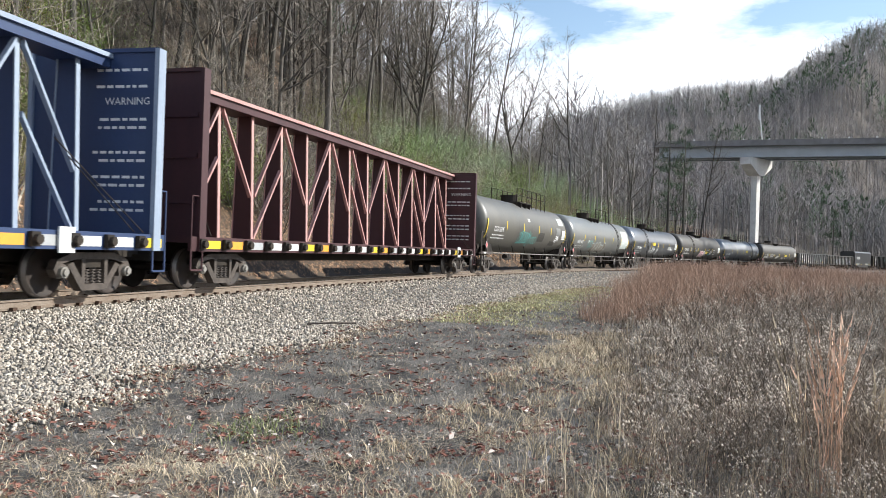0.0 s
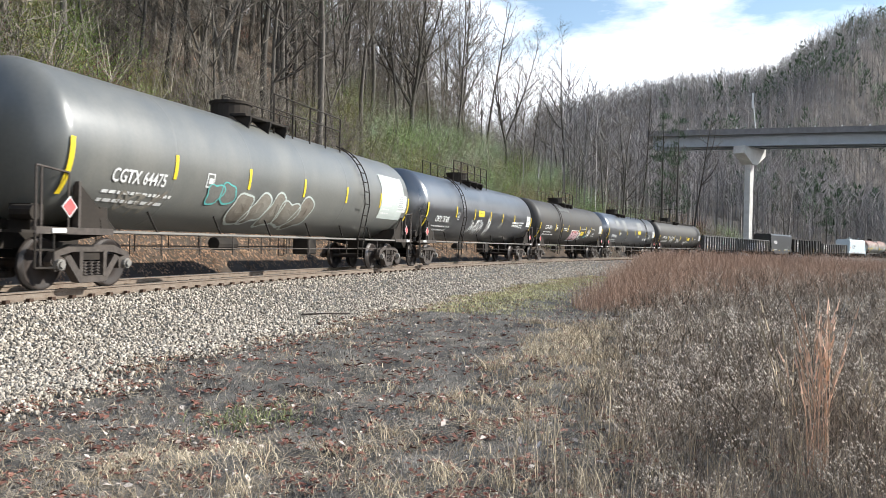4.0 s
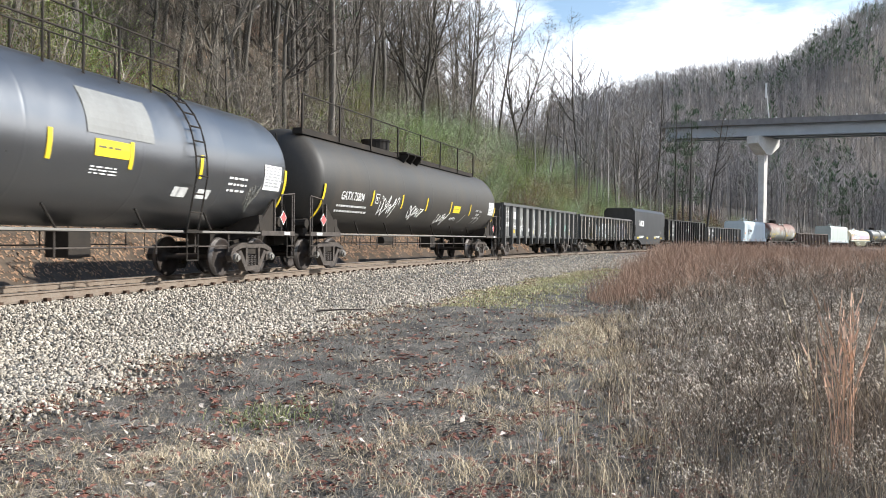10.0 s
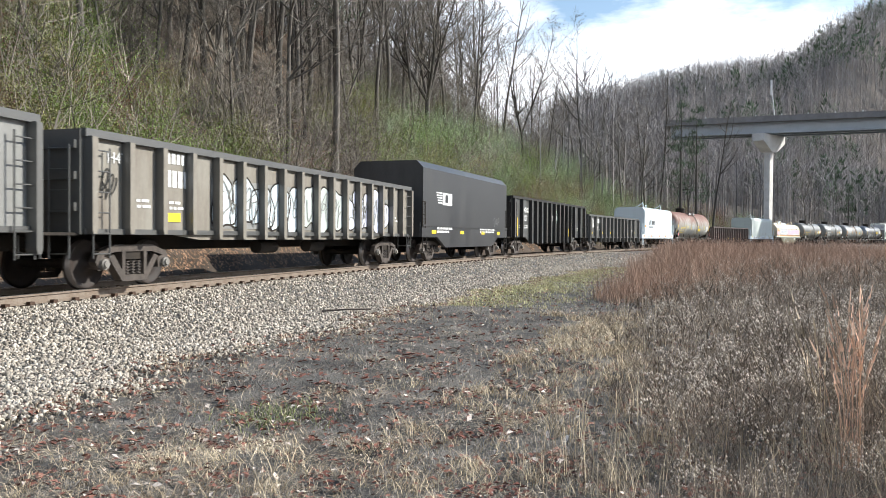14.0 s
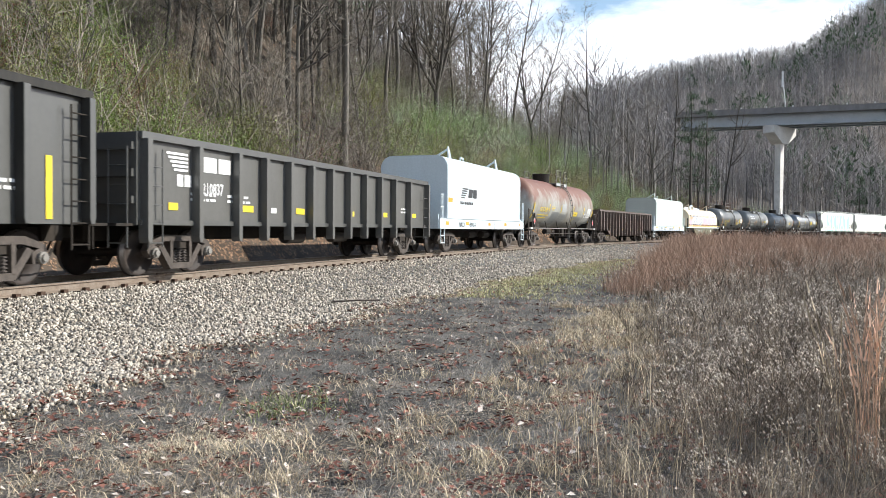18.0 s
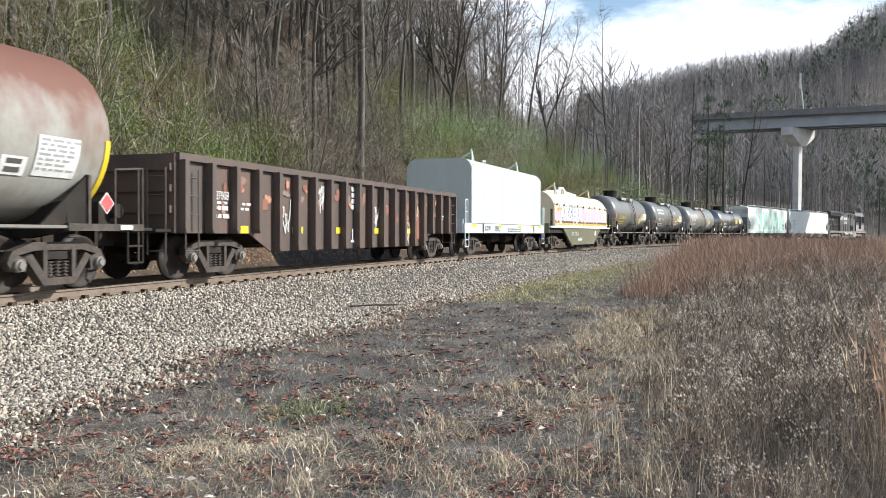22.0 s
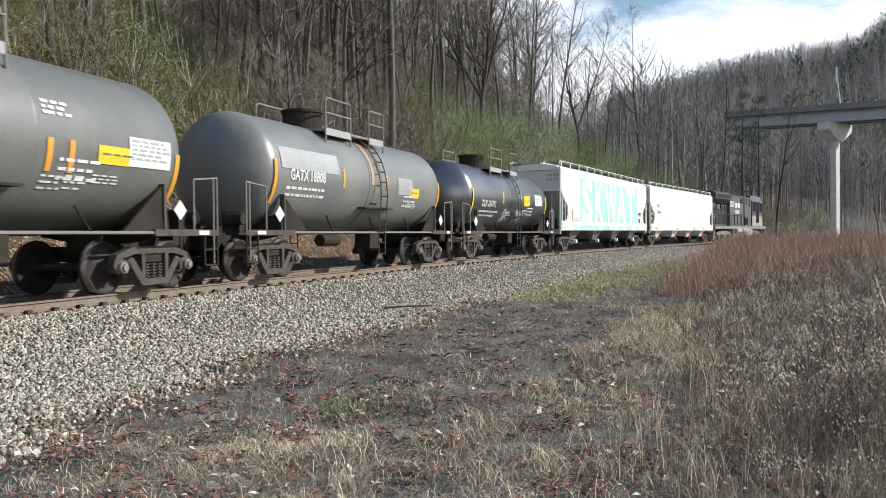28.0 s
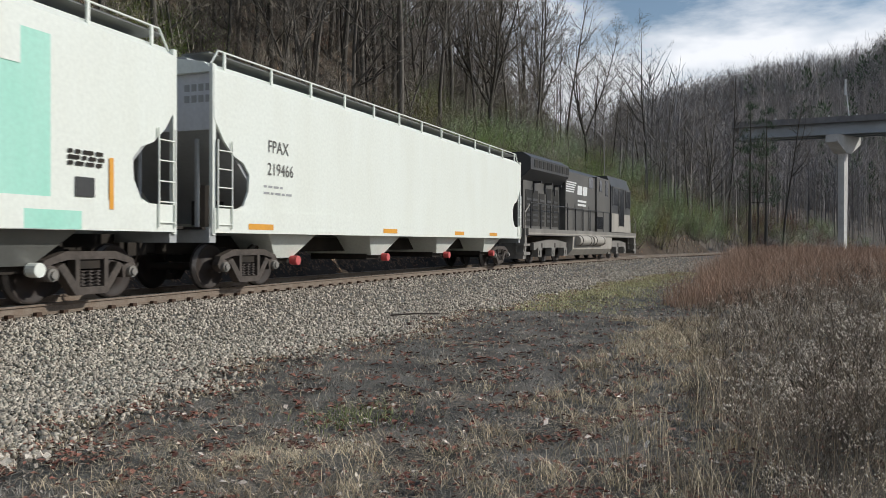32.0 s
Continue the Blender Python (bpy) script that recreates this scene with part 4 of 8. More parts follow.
for k in range(4):
    q = rng.uniform(0.45, 0.85, n)
    b = p + np.stack([np.cos(turn) * lean * tall * q ** 2, np.sin(turn) * lean * tall * q ** 2, tall * q * 0.93], 1)
    pieces.append(blades(b, tall * rng.uniform(0.2, 0.4, n), rng.uniform(0.4, 1.1, n), rng.uniform(0, 6.28, n), fine * (0.0025 + 0.0005 * away), 1))
joined("field_weeds", pieces, M_WEED, "dry brown weeds standing in the field", "weeds")
a = (rough_noise(x, y, 1.1, 17) + 0.6 * rough_noise(x, y, 0.4, 18) > 0.62 - 0.22 * smooth_step(5.5, 8.0, away)) & (y < -0.1) & (away > 4.8)
hp, ht = p[a], tall[a]
bulk = np.tile(0.7 + 0.5 * smooth_step(5.0, 7.5, away[a]), 7)
hv = []
for k in range(7):
    q = rng.uniform(0.78, 1.02, len(hp))
    hv.append(hp + np.stack([np.cos(turn[a]) * lean[a] * ht * q + rng.normal(0, 0.038, len(hp)), np.sin(turn[a]) * lean[a] * ht * q + rng.normal(0, 0.038, len(hp)), ht * q * 0.95], 1))
hv = np.concatenate(hv)
_o = np.array([(1, 0, -0.4), (-0.5, 0.87, -0.4), (-0.5, -0.87, -0.4), (0, 0, 1)], float) * 0.013
_f = np.array([(0, 1, 3), (1, 2, 3), (2, 0, 3), (0, 2, 1)])
joined("seed_heads", [scatter(_o, _f, hv, rng.uniform(0, 6, len(hv)), rng.uniform(0.4, 1.1, len(hv)) * bulk)], M_SEED, "pale fluffy seed heads on the weeds", "seed heads")
# pale bare stems standing and bending among the weeds
x, y = spread(1500, 3.9, 17, 0.9, -26, 8)
keep = y < 0.5 + 0.4 * rough_noise(x, y, 2.2, 8)
x, y = x[keep], y[keep]
n = len(x)
joined("bare_stems", [blades(on_ground(x, y, -0.02), rng.uniform(0.22, 0.62, n), rng.uniform(0.05, 0.6, n), rng.uniform(0, 6.28, n), 0.0022 + 0.0006 * np.hypot(x, y), 5, 1.5)], M_STRAW, "pale thin bare stems standing among the brown weeds", "weeds")
# tall red-brown grass
x = rng.uniform(18.6, 75, 42000)
y = 0.62 - 0.055 * (x - 18) - np.abs(rng.normal(0, 1, 42000)) * (1.4 + 0.22 * (x - 18)) + 0.8 * rough_noise(x, x * 0, 9, 3)
s, u = track_coords(x, y)
keep = (u < -4.2) & (rough_noise(x, y, 3.2, 28) > -0.75)
x, y = x[keep], y[keep]
p = on_ground(x, y, -0.03)
n = len(p)
h = (1.02 + 0.22 * rough_noise(x, y, 4, 30)) * rng.uniform(0.4, 1.25, n) * (0.4 + 0.6 * smooth_step(17.5, 23, x + 1.5 * rough_noise(x, y, 2, 12)))
joined("tall_grass", [blades(p, h * 0.97, rng.uniform(0.05, 0.95, n), rng.uniform(0, 6.28, n), 0.003 + 0.0003 * x, 3)], M_SEDGE, "stand of tall red-brown dry grass", "grass")


# ---- single clumps of stalks ----
def stalk_clump(place, seed, count, hgt, mat, label, way=None, most=0.2):
    rg = np.random.RandomState(seed)
    t = thing("grass_clump", label, "grass", "single grass clumps")
    px, py = place
    t.matrix_basis = pose(px, py, float(ground_z(px, py)))
    n = count
    base = np.stack([rg.normal(0, 0.035, n), rg.normal(0, 0.035, n), np.full(n, -0.03)], 1)
    hh, ln, tu = hgt * rg.uniform(0.55, 1.0, n), rg.uniform(0.03, most, n), rg.uniform(0, 6.28, n) if way is None else rg.normal(way, 0.5, n)
    v, f = blades(base, hh, ln, tu, np.full(n, 0.0075), 5, 0.6)
    tagged(big_mesh("stalk", v, f, mat, t), kind="stuff")
    q = np.concatenate([base + np.stack([np.cos(tu) * ln * hh * k ** 1.6, np.sin(tu) * ln * hh * k ** 1.6, hh * k], 1) for k in (0.62, 0.72, 0.82, 0.92)])
    v, f = blades(q, np.full(len(q), 0.10), rg.uniform(0.1, 0.5, len(q)), np.tile(tu, 4), np.full(len(q), 0.018), 1)
    tagged(big_mesh("seed_tuft", v, f, mat, t), kind="stuff")
    return t


stalk_clump((5.75, -1.32), 3, 34, 1.28, M_STALK, "orange-brown clump of dry broomsedge in the weeds", None, 0.24)
stalk_clump((6.2, -1.27), 4, 8, 1.25, M_STRAW, "few pale leaning dry grass stalks", 1.9, 0.5)
stalk_clump((6.4, -1.75), 5, 12, 0.8, M_STRAW, "few pale leaning dry grass stalks")


# ---- ballast stones: the nearest as parts, the rest joined ----
M_STONE = material("ballast_stones", (0.44, 0.395, 0.33), 0.85, second=(0.30, 0.245, 0.185), scale=9, amount=0.6, bump=0.3, island=0.6, spec=0.25)
M_STONE1 = material("ballast_stone", (0.52, 0.47, 0.405), 0.85, second=(0.33, 0.265, 0.20), scale=9, amount=0.6, bump=0.3, spread=0.55, spec=0.25)
rng = np.random.RandomState(77)
x, y = polar(215000, -3, 60, 4.6, 70, rng, 1.3)
s, u = track_coords(x, y)
keep = (u > ballast_left(s) + rng.normal(0.12, 0.28, len(x))) & (u < 1.9)
x, y, s, u = x[keep], y[keep], s[keep], u[keep]
keep = (np.abs(u) > 0.9) | (rng.uniform(0, 1, len(x)) < 0.3)
x, y = x[keep], y[keep]
order = np.argsort(np.hypot(x, y))
x, y = x[order], y[order]
r = np.hypot(x, y)
size = rng.uniform(0.012, 0.033, len(x)) * (1 + 0.024 * r)
p = on_ground(x, y, 0.012) + np.stack([0 * x, 0 * x, size * 0.35], 1)
n = len(p)
_tet = np.array([(1, 0, -0.5), (-0.5, 0.87, -0.5), (-0.5, -0.87, -0.5), (0.2, 0.1, 0.9), (-0.4, -0.3, 0.6)], float)
_tf = np.array([(0, 1, 3), (1, 2, 4), (1, 4, 3), (2, 0, 3), (2, 3, 4), (0, 2, 1)])
rot = rng.normal(0, 1, (n, 3, 3))
q0 = rot[:, 0] / np.linalg.norm(rot[:, 0], axis=1)[:, None]
q1 = np.cross(q0, rot[:, 1])
q1 /= np.linalg.norm(q1, axis=1)[:, None]
axes = np.stack([q0, q1, np.cross(q0, q1)], 1) * (size[:, None] * rng.uniform(0.7, 1.3, (n, 3)))[:, :, None]
corners = _tet[None] * rng.uniform(0.65, 1.15, (n, 5, 3))
v = np.einsum("nki,nij->nkj", corners, axes) + p[:, None]
v, f = v[300:].reshape(-1, 3), (_tf[None] + (np.arange(n - 300) * 5)[:, None, None]).reshape(-1, 3)
o = big_mesh("loose_stone", v, f, M_STONE, ballast)
tagged(o, kind="stuff")
_cube = np.array([(a, b, c) for a in (-1, 1) for b in (-1, 1) for c in (-1, 1)], float)
_cf = np.array([(0, 1, 3, 2), (4, 6, 7, 5), (0, 4, 5, 1), (2, 3, 7, 6), (0, 2, 6, 4), (1, 5, 7, 3)])
stones = []
for k in range(8):
    me = bpy.data.meshes.new("stone")
    me.from_pydata([tuple(c) for c in _cube * rng.uniform(0.5, 0.9, (8, 3)) * rng.uniform(0.6, 1.2, 3)], [], [tuple(int(j) for j in q) for q in _cf])
    me.materials.append(M_STONE1)
    stones.append(me)
for k in range(300):
    o = new("stone", stones[k % 8])
    o.parent = ballast
    o.matrix_basis = pose(*[float(c) for c in p[k]], *[float(c) for c in rng.uniform(0, 360, 3)]) @ Matrix.Scale(float(size[k]) * 1.2, 4)

# a rotten stick and a few dark clods on the ballast
M_STICK = material("dark_rotten_wood", (0.07, 0.055, 0.045), 0.9, bump=0.4)
sx, sy = 14.6, 5.9
stick = part("stick", tubes(0.016, [(0, 0, 0), (0.45, -0.05, 0.02), (1.0, 0.03, 0.0)]), M_STICK)
stick.matrix_basis = pose(sx, sy, float(ground_z(sx, sy)) + 0.06, 0, 0, -50)
tagged(stick, "dark rotten stick lying on the ballast", "stick")

# ---- paints of the train ----
def paint(name, base, second, rough=0.5, scale=1.2, amount=0.5, streak=(1, 1, 0.25), bump=0.05, metal=0.0):
    return material(name, base, rough, metal, second=second, scale=scale, amount=amount, bump=bump, bump_scale=14, streak=streak, fleck=0.05)


P_GLOSS = paint("glossy_black", (0.026, 0.028, 0.032), (0.045, 0.046, 0.048), 0.30, amount=0.4)
P_MATTE = paint("matte_black", (0.037, 0.034, 0.030), (0.072, 0.060, 0.046), 0.58, amount=0.6)
P_OLIVE = paint("dusty_black", (0.065, 0.062, 0.05), (0.12, 0.108, 0.085), 0.5, amount=0.7)
# weathered tank paint; on the hoppers this grey stands in for shade
P_GREY = paint("weathered_and_shaded_grey", (0.135, 0.138, 0.128), (0.20, 0.193, 0.168), 0.36, amount=0.6)
P_SLATE = paint("slate_grey", (0.165, 0.175, 0.172), (0.27, 0.25, 0.205), 0.36, amount=0.6)
P_DARK = paint("grimy_underframe", (0.028, 0.025, 0.022), (0.06, 0.048, 0.038), 0.8, amount=0.7, streak=(1, 1, 1))
P_CAST = paint("dusty_cast_steel", (0.088, 0.07, 0.057), (0.032, 0.024, 0.019), 0.6, scale=5, amount=0.8, streak=(1, 1, 1), bump=0.3)
P_WHEEL = paint("rusty_wheel", (0.022, 0.016, 0.013), (0.04, 0.025, 0.018), 0.7, scale=4, amount=0.7, streak=(1, 1, 1))
P_RIM = paint("bright_wheel_rim", (0.20, 0.18, 0.165), (0.11, 0.095, 0.085), 0.4, metal=0.6)
P_YELLOW = paint("yellow_reflector", (0.80, 0.60, 0.03), (0.6, 0.42, 0.03), 0.5, amount=0.4)
P_ORANGE = paint("orange_reflector", (0.78, 0.36, 0.04), (0.55, 0.25, 0.04), 0.5, amount=0.4)
P_WHITE = paint("white_stencil", (0.78, 0.78, 0.76), (0.55, 0.54, 0.51), 0.6, scale=5, amount=0.5)
P_RED = paint("red_mark", (0.55, 0.05, 0.05), (0.7, 0.3, 0.28), 0.6)
P_TEAL = paint("teal_spray", (0.10, 0.42, 0.40), (0.15, 0.5, 0.45), 0.6)
P_PINK = paint("pink_spray", (0.55, 0.17, 0.16), (0.65, 0.35, 0.33), 0.6)
P_LILAC = paint("lilac_spray", (0.72, 0.52, 0.62), (0.6, 0.35, 0.5), 0.6)
P_MINT = paint("mint_spray", (0.36, 0.71, 0.57), (0.47, 0.77, 0.65), 0.6, scale=0.9, amount=0.8)
P_GON = paint("black_gondola", (0.028, 0.028, 0.027), (0.06, 0.055, 0.048), 0.6, amount=0.8)
# lightened to grey: the glancing sheen of black panels is put into the base colour
P_GONG = paint("gondola_sheen_grey", (0.26, 0.26, 0.245), (0.17, 0.165, 0.15), 0.42, amount=0.7)
P_GONT = paint("faded_tan_gondola", (0.26, 0.24, 0.20), (0.15, 0.12, 0.09), 0.7, scale=1.6, amount=0.8)
P_GONR = paint("rusty_gondola", (0.085, 0.071, 0.062), (0.16, 0.10, 0.074), 0.55, scale=1.4, amount=0.8)
# these two blacks are also raised to hold the panels' sheen
P_GONB = paint("sheen_black_panel", (0.075, 0.075, 0.070), (0.10, 0.097, 0.087), 0.36, amount=0.6)
P_GOND = paint("gondola_sheen_dark", (0.125, 0.122, 0.112), (0.085, 0.082, 0.073), 0.38, amount=0.6)
P_RUSTRED = paint("faded_red_primer", (0.36, 0.13, 0.08), (0.20, 0.10, 0.07), 0.7, amount=0.7)
P_PEACH = paint("scraped_bare_primer", (0.55, 0.34, 0.22), (0.34, 0.17, 0.10), 0.7, amount=0.7)
P_BROWN = paint("dark_brown_stripe", (0.10, 0.055, 0.04), (0.2, 0.1, 0.06), 0.6)
P_NAVY = paint("dark_blue_spray", (0.07, 0.11, 0.22), (0.12, 0.16, 0.26), 0.6)
P_SKY = paint("pale_blue_spray", (0.62, 0.66, 0.76), (0.72, 0.64, 0.70), 0.6)
P_ROSE = paint("pale_rose_spray", (0.78, 0.50, 0.55), (0.80, 0.66, 0.62), 0.6)
P_HOODW = paint("white_hood", (0.64, 0.72, 0.75), (0.54, 0.59, 0.60), 0.45, amount=0.4)
P_HOODG = paint("pale_grey_green_hood", (0.55, 0.60, 0.56), (0.46, 0.50, 0.46), 0.5, amount=0.4)
P_HOODT = paint("tan_hood", (0.72, 0.62, 0.46), (0.56, 0.43, 0.28), 0.6, amount=0.5)
P_SILLO = paint("olive_sill", (0.13, 0.13, 0.075), (0.2, 0.17, 0.10), 0.6, amount=0.6)
P_HOODB = paint("black_hood", (0.03, 0.031, 0.032), (0.07, 0.07, 0.068), 0.35, amount=0.6)
P_HOP = paint("white_hopper", (0.80, 0.83, 0.76), (0.72, 0.73, 0.64), 0.5, amount=0.4)
P_HOPG = paint("grey_hopper_end", (0.40, 0.41, 0.41), (0.27, 0.27, 0.26), 0.6, amount=0.5)
P_HOPE = paint("pale_hopper_end", (0.66, 0.68, 0.71), (0.5, 0.51, 0.53), 0.55, amount=0.5)
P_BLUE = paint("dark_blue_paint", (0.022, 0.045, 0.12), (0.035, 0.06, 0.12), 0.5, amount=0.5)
# the two paler edge paints (blue, faded red) have the sun on the edges mixed in
P_BLUEL = paint("pale_sunlit_blue_edge", (0.30, 0.36, 0.44), (0.18, 0.22, 0.30), 0.6, amount=0.5)
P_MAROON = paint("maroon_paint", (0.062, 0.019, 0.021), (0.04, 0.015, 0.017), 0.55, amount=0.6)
P_MAROONL = paint("faded_sunlit_red_edge", (0.52, 0.30, 0.27), (0.34, 0.16, 0.14), 0.6, amount=0.5)
P_LOCO = paint("locomotive_black", (0.036, 0.037, 0.039), (0.075, 0.072, 0.066), 0.36, amount=0.5)
P_LOCOS = paint("dusty_hood_side", (0.085, 0.082, 0.075), (0.15, 0.138, 0.12), 0.5, amount=0.6)
P_LOCOT = paint("pale_dusty_tank", (0.40, 0.37, 0.32), (0.26, 0.235, 0.2), 0.7, amount=0.6)
P_LOCOG = paint("dusty_locomotive_grey", (0.24, 0.225, 0.20), (0.13, 0.12, 0.105), 0.6, amount=0.6)
P_GLASS = paint("dark_window_glass", (0.02, 0.022, 0.025), (0.03, 0.03, 0.03), 0.08)
P_SPRING = paint("dark_spring", (0.05, 0.04, 0.035), (0.10, 0.08, 0.06), 0.7)

for _m, _ior in ((P_GLOSS, 3.0), (P_GREY, 1.75), (P_SLATE, 1.75), (P_MATTE, 1.48), (P_OLIVE, 1.7), (P_GONB, 1.7), (P_GONG, 1.6)):
    _m.node_tree.nodes["Principled BSDF"].inputs["IOR"].default_value = _ior

for _m in (P_GON, P_DARK):
    _m.node_tree.nodes["Principled BSDF"].inputs["Specular IOR Level"].default_value = 0.15


def rusty_tank_paint():
    """Grey below, rust spreading down from the top, with ragged edge."""
    m = paint("rusted_grey_tank", (0.40, 0.40, 0.37), (0.24, 0.21, 0.165), 0.6, scale=1.0, amount=0.8)
    n, l = m.node_tree.nodes, m.node_tree.links
    b = n["Principled BSDF"]
    old = b.inputs["Base Color"].links[0].from_socket
    co, sep, no = n.new("ShaderNodeTexCoord"), n.new("ShaderNodeSeparateXYZ"), n.new("ShaderNodeTexNoise")
    mp = n.new("ShaderNodeMapping")
    mp.inputs["Scale"].default_value = (0.8, 0.8, 0.55)
    no.inputs["Scale"].default_value, no.inputs["Detail"].default_value = 2.2, 9
    ma, ra, mx = n.new("ShaderNodeMath"), n.new("ShaderNodeValToRGB"), n.new("ShaderNodeMixRGB")
    ma.operation = "MULTIPLY_ADD"
    ma.inputs[1].default_value = 2.2
    ra.color_ramp.elements[0].position, ra.color_ramp.elements[1].position = 0.54, 0.76
    sc = n.new("ShaderNodeMapRange")
    sc.inputs["From Min"].default_value, sc.inputs["From Max"].default_value = 1.2, 5.4
    l.new(co.outputs["Object"], sep.inputs["Vector"])
    l.new(co.outputs["Object"], mp.inputs["Vector"])
    l.new(mp.outputs["Vector"], no.inputs["Vector"])
    l.new(no.outputs["Fac"], ma.inputs[0])
    l.new(sep.outputs["Z"], ma.inputs[2])
    l.new(ma.outputs["Value"], sc.inputs["Value"])
    l.new(sc.outputs["Result"], ra.inputs["Fac"])
    l.new(ra.outputs["Color"], mx.inputs["Fac"])
    l.new(old, mx.inputs[1])
    mx.inputs[2].default_value = (0.185, 0.082, 0.055, 1)
    l.new(mx.outputs["Color"], b.inputs["Base Color"])
    return m


P_RUSTTANK = rusty_tank_paint()

# ---- shared pieces ----
MESHES = {}


def shared(key, name, make, mat, parent, m=None, label=""):
    """A part whose mesh is made once for all its repeats."""
    if key not in MESHES:
        ob = part(name, make(), mat, parent)
        MESHES[key] = ob.data
    else:
        ob = new(name, MESHES[key])
        ob.parent = parent
    if m is not None:
        ob.matrix_basis = m
    if label:
        ob["label"] = label
    return ob


def lathe_y(profile, n=22):
    """Turned about the y axis: profile of (y, radius)."""
    bm = bmesh.new()
    rings = [[bm.verts.new((r * math.cos(6.28319 * k / n), y, r * math.sin(6.28319 * k / n))) for k in range(n)] for y, r in profile]
    for a, b in zip(rings[:-1], rings[1:]):
        for k in range(n):
            bm.faces.new((a[k], a[(k + 1) % n], b[(k + 1) % n], b[k]))
    bm.faces.new(rings[0][::-1])
    bm.faces.new(rings[-1])
    bmesh.ops.recalc_face_normals(bm, faces=bm.faces[:])
    return bm


def wheelset_mesh():
    """Two wheels on their axle, origin on the axle; bright rims, rusty plates."""
    right = [(-0.99, 0.07), (-0.84, 0.075), (-0.82, 0.12), (-0.79, 0.13), (-0.765, 0.36), (-0.80, 0.395), (-0.80, 0.432), (-0.80, 0.452), (-0.70, 0.457), (-0.69, 0.484), (-0.665, 0.484), (-0.66, 0.40), (-0.70, 0.36), (-0.71, 0.14), (-0.68, 0.12), (-0.66, 0.08)]
    left = [(-y, r) for y, r in right[::-1]]
    bm = lathe_y(right + left)
    for f in bm.faces:
        c = f.calc_center_median()
        rad = math.hypot(c.x, c.z)
        f.material_index = 1 if rad > 0.44 and abs(c.y) > 0.705 else 0
        f.smooth = True
    return bm


def frame_mesh():
    """Cast side frame with its triangular openings, in the x-z plane."""
    bm = bmesh.new()
    polys = [
        [(-1.08, 0.50), (-0.98, 0.68), (-0.55, 0.81), (0.55, 0.81), (0.98, 0.68), (1.08, 0.50), (0.99, 0.50), (0.90, 0.60), (0.52, 0.68), (-0.52, 0.68), (-0.90, 0.60), (-0.99, 0.50)],
        [(-0.99, 0.36), (-1.08, 0.50), (-0.90, 0.62), (-0.70, 0.55), (-0.72, 0.36)],
        [(0.99, 0.36), (1.08, 0.50), (0.90, 0.62), (0.70, 0.55), (0.72, 0.36)],
        [(-0.74, 0.58), (-0.60, 0.63), (-0.28, 0.24), (-0.36, 0.12)],
        [(0.74, 0.58), (0.60, 0.63), (0.28, 0.24), (0.36, 0.12)],
        [(-0.40, 0.24), (0.40, 0.24), (0.34, 0.12), (-0.34, 0.12)],
        [(-0.36, 0.22), (-0.27, 0.22), (-0.27, 0.70), (-0.36, 0.70)],
        [(0.27, 0.22), (0.36, 0.22), (0.36, 0.70), (0.27, 0.70)],
    ]
    for j, poly in enumerate(polys):
        t = 0.075 + 0.004 * (j % 4)
        a, b = [bm.verts.new((x, -t, z)) for x, z in poly], [bm.verts.new((x, t, z)) for x, z in poly]
        bm.faces.new(a)
        bm.faces.new(b[::-1])
        for i in range(len(poly)):
            k = (i + 1) % len(poly)
            bm.faces.new((a[i], b[i], b[k], a[k]))
    bmesh.ops.recalc_face_normals(bm, faces=bm.faces[:])
    return bm


def spring_mesh():
    """One coil spring: a turned stack of rings."""
    bm = bmesh.new()
    rings = []
    for k in range(5):
        z = 0.25 + 0.055 * k
        for dz, r in ((0, 0.05), (0.006, 0.075), (0.026, 0.075), (0.032, 0.05)):
            rings.append([bm.verts.new((r * math.cos(6.28319 * q / 6), r * math.sin(6.28319 * q / 6), z + dz)) for q in range(6)])
    for a, b in zip(rings[:-1], rings[1:]):
        for q in range(6):
            bm.faces.new((a[q], a[(q + 1) % 6], b[(q + 1) % 6], b[q]))
    return bm


WHEELS = []     # (wheelset, arc length of its axle at rest, radius)


def truck(car, x, place, frame_paint=None):
    """A two-axle freight truck under the car, x from the car's middle."""
    t = new("truck")
    t.parent = car
    t.matrix_basis = pose(x, 0, 0)
    for k in (-1, 1):
        w = shared("wheelset", "wheelset", wheelset_mesh, P_WHEEL, t, pose(0.89 * k, 0, 0.457))
        if len(w.data.materials) < 2:
            w.data.materials.append(P_RIM)
        WHEELS.append((w, place + x + 0.89 * k, pose(0.89 * k, 0, 0.457)))
    for y in (-1.06, 1.06):
        shared(("frame", frame_paint), "side_frame", frame_mesh, frame_paint or P_CAST, t, pose(0, y, 0))
        for q in (-0.17, 0.0, 0.17):
            shared("springs", "coil_spring", spring_mesh, P_SPRING, t, pose(q, y, 0))
        for k in (-0.89, 0.89):
            s = 1 if y > 0 else -1
            shared("cap", "bearing_cap", lambda: tube(tube(bmesh.new(), (0, 0, 0), (0, 0, 0.12), 0.10, n=14), (0, 0, 0.12), (0, 0, 0.16), 0.065, n=10), P_LOCOG, t, pose(k, y + s * 0.03, 0.457, -90 * s))
    shared("bolster", "bolster", lambda: boxes((-0.22, 0.22, -1.1, 1.1, 0.53, 0.68), (-0.3, 0.3, -0.4, 0.4, 0.66, 0.84)), P_DARK, t)
    return t


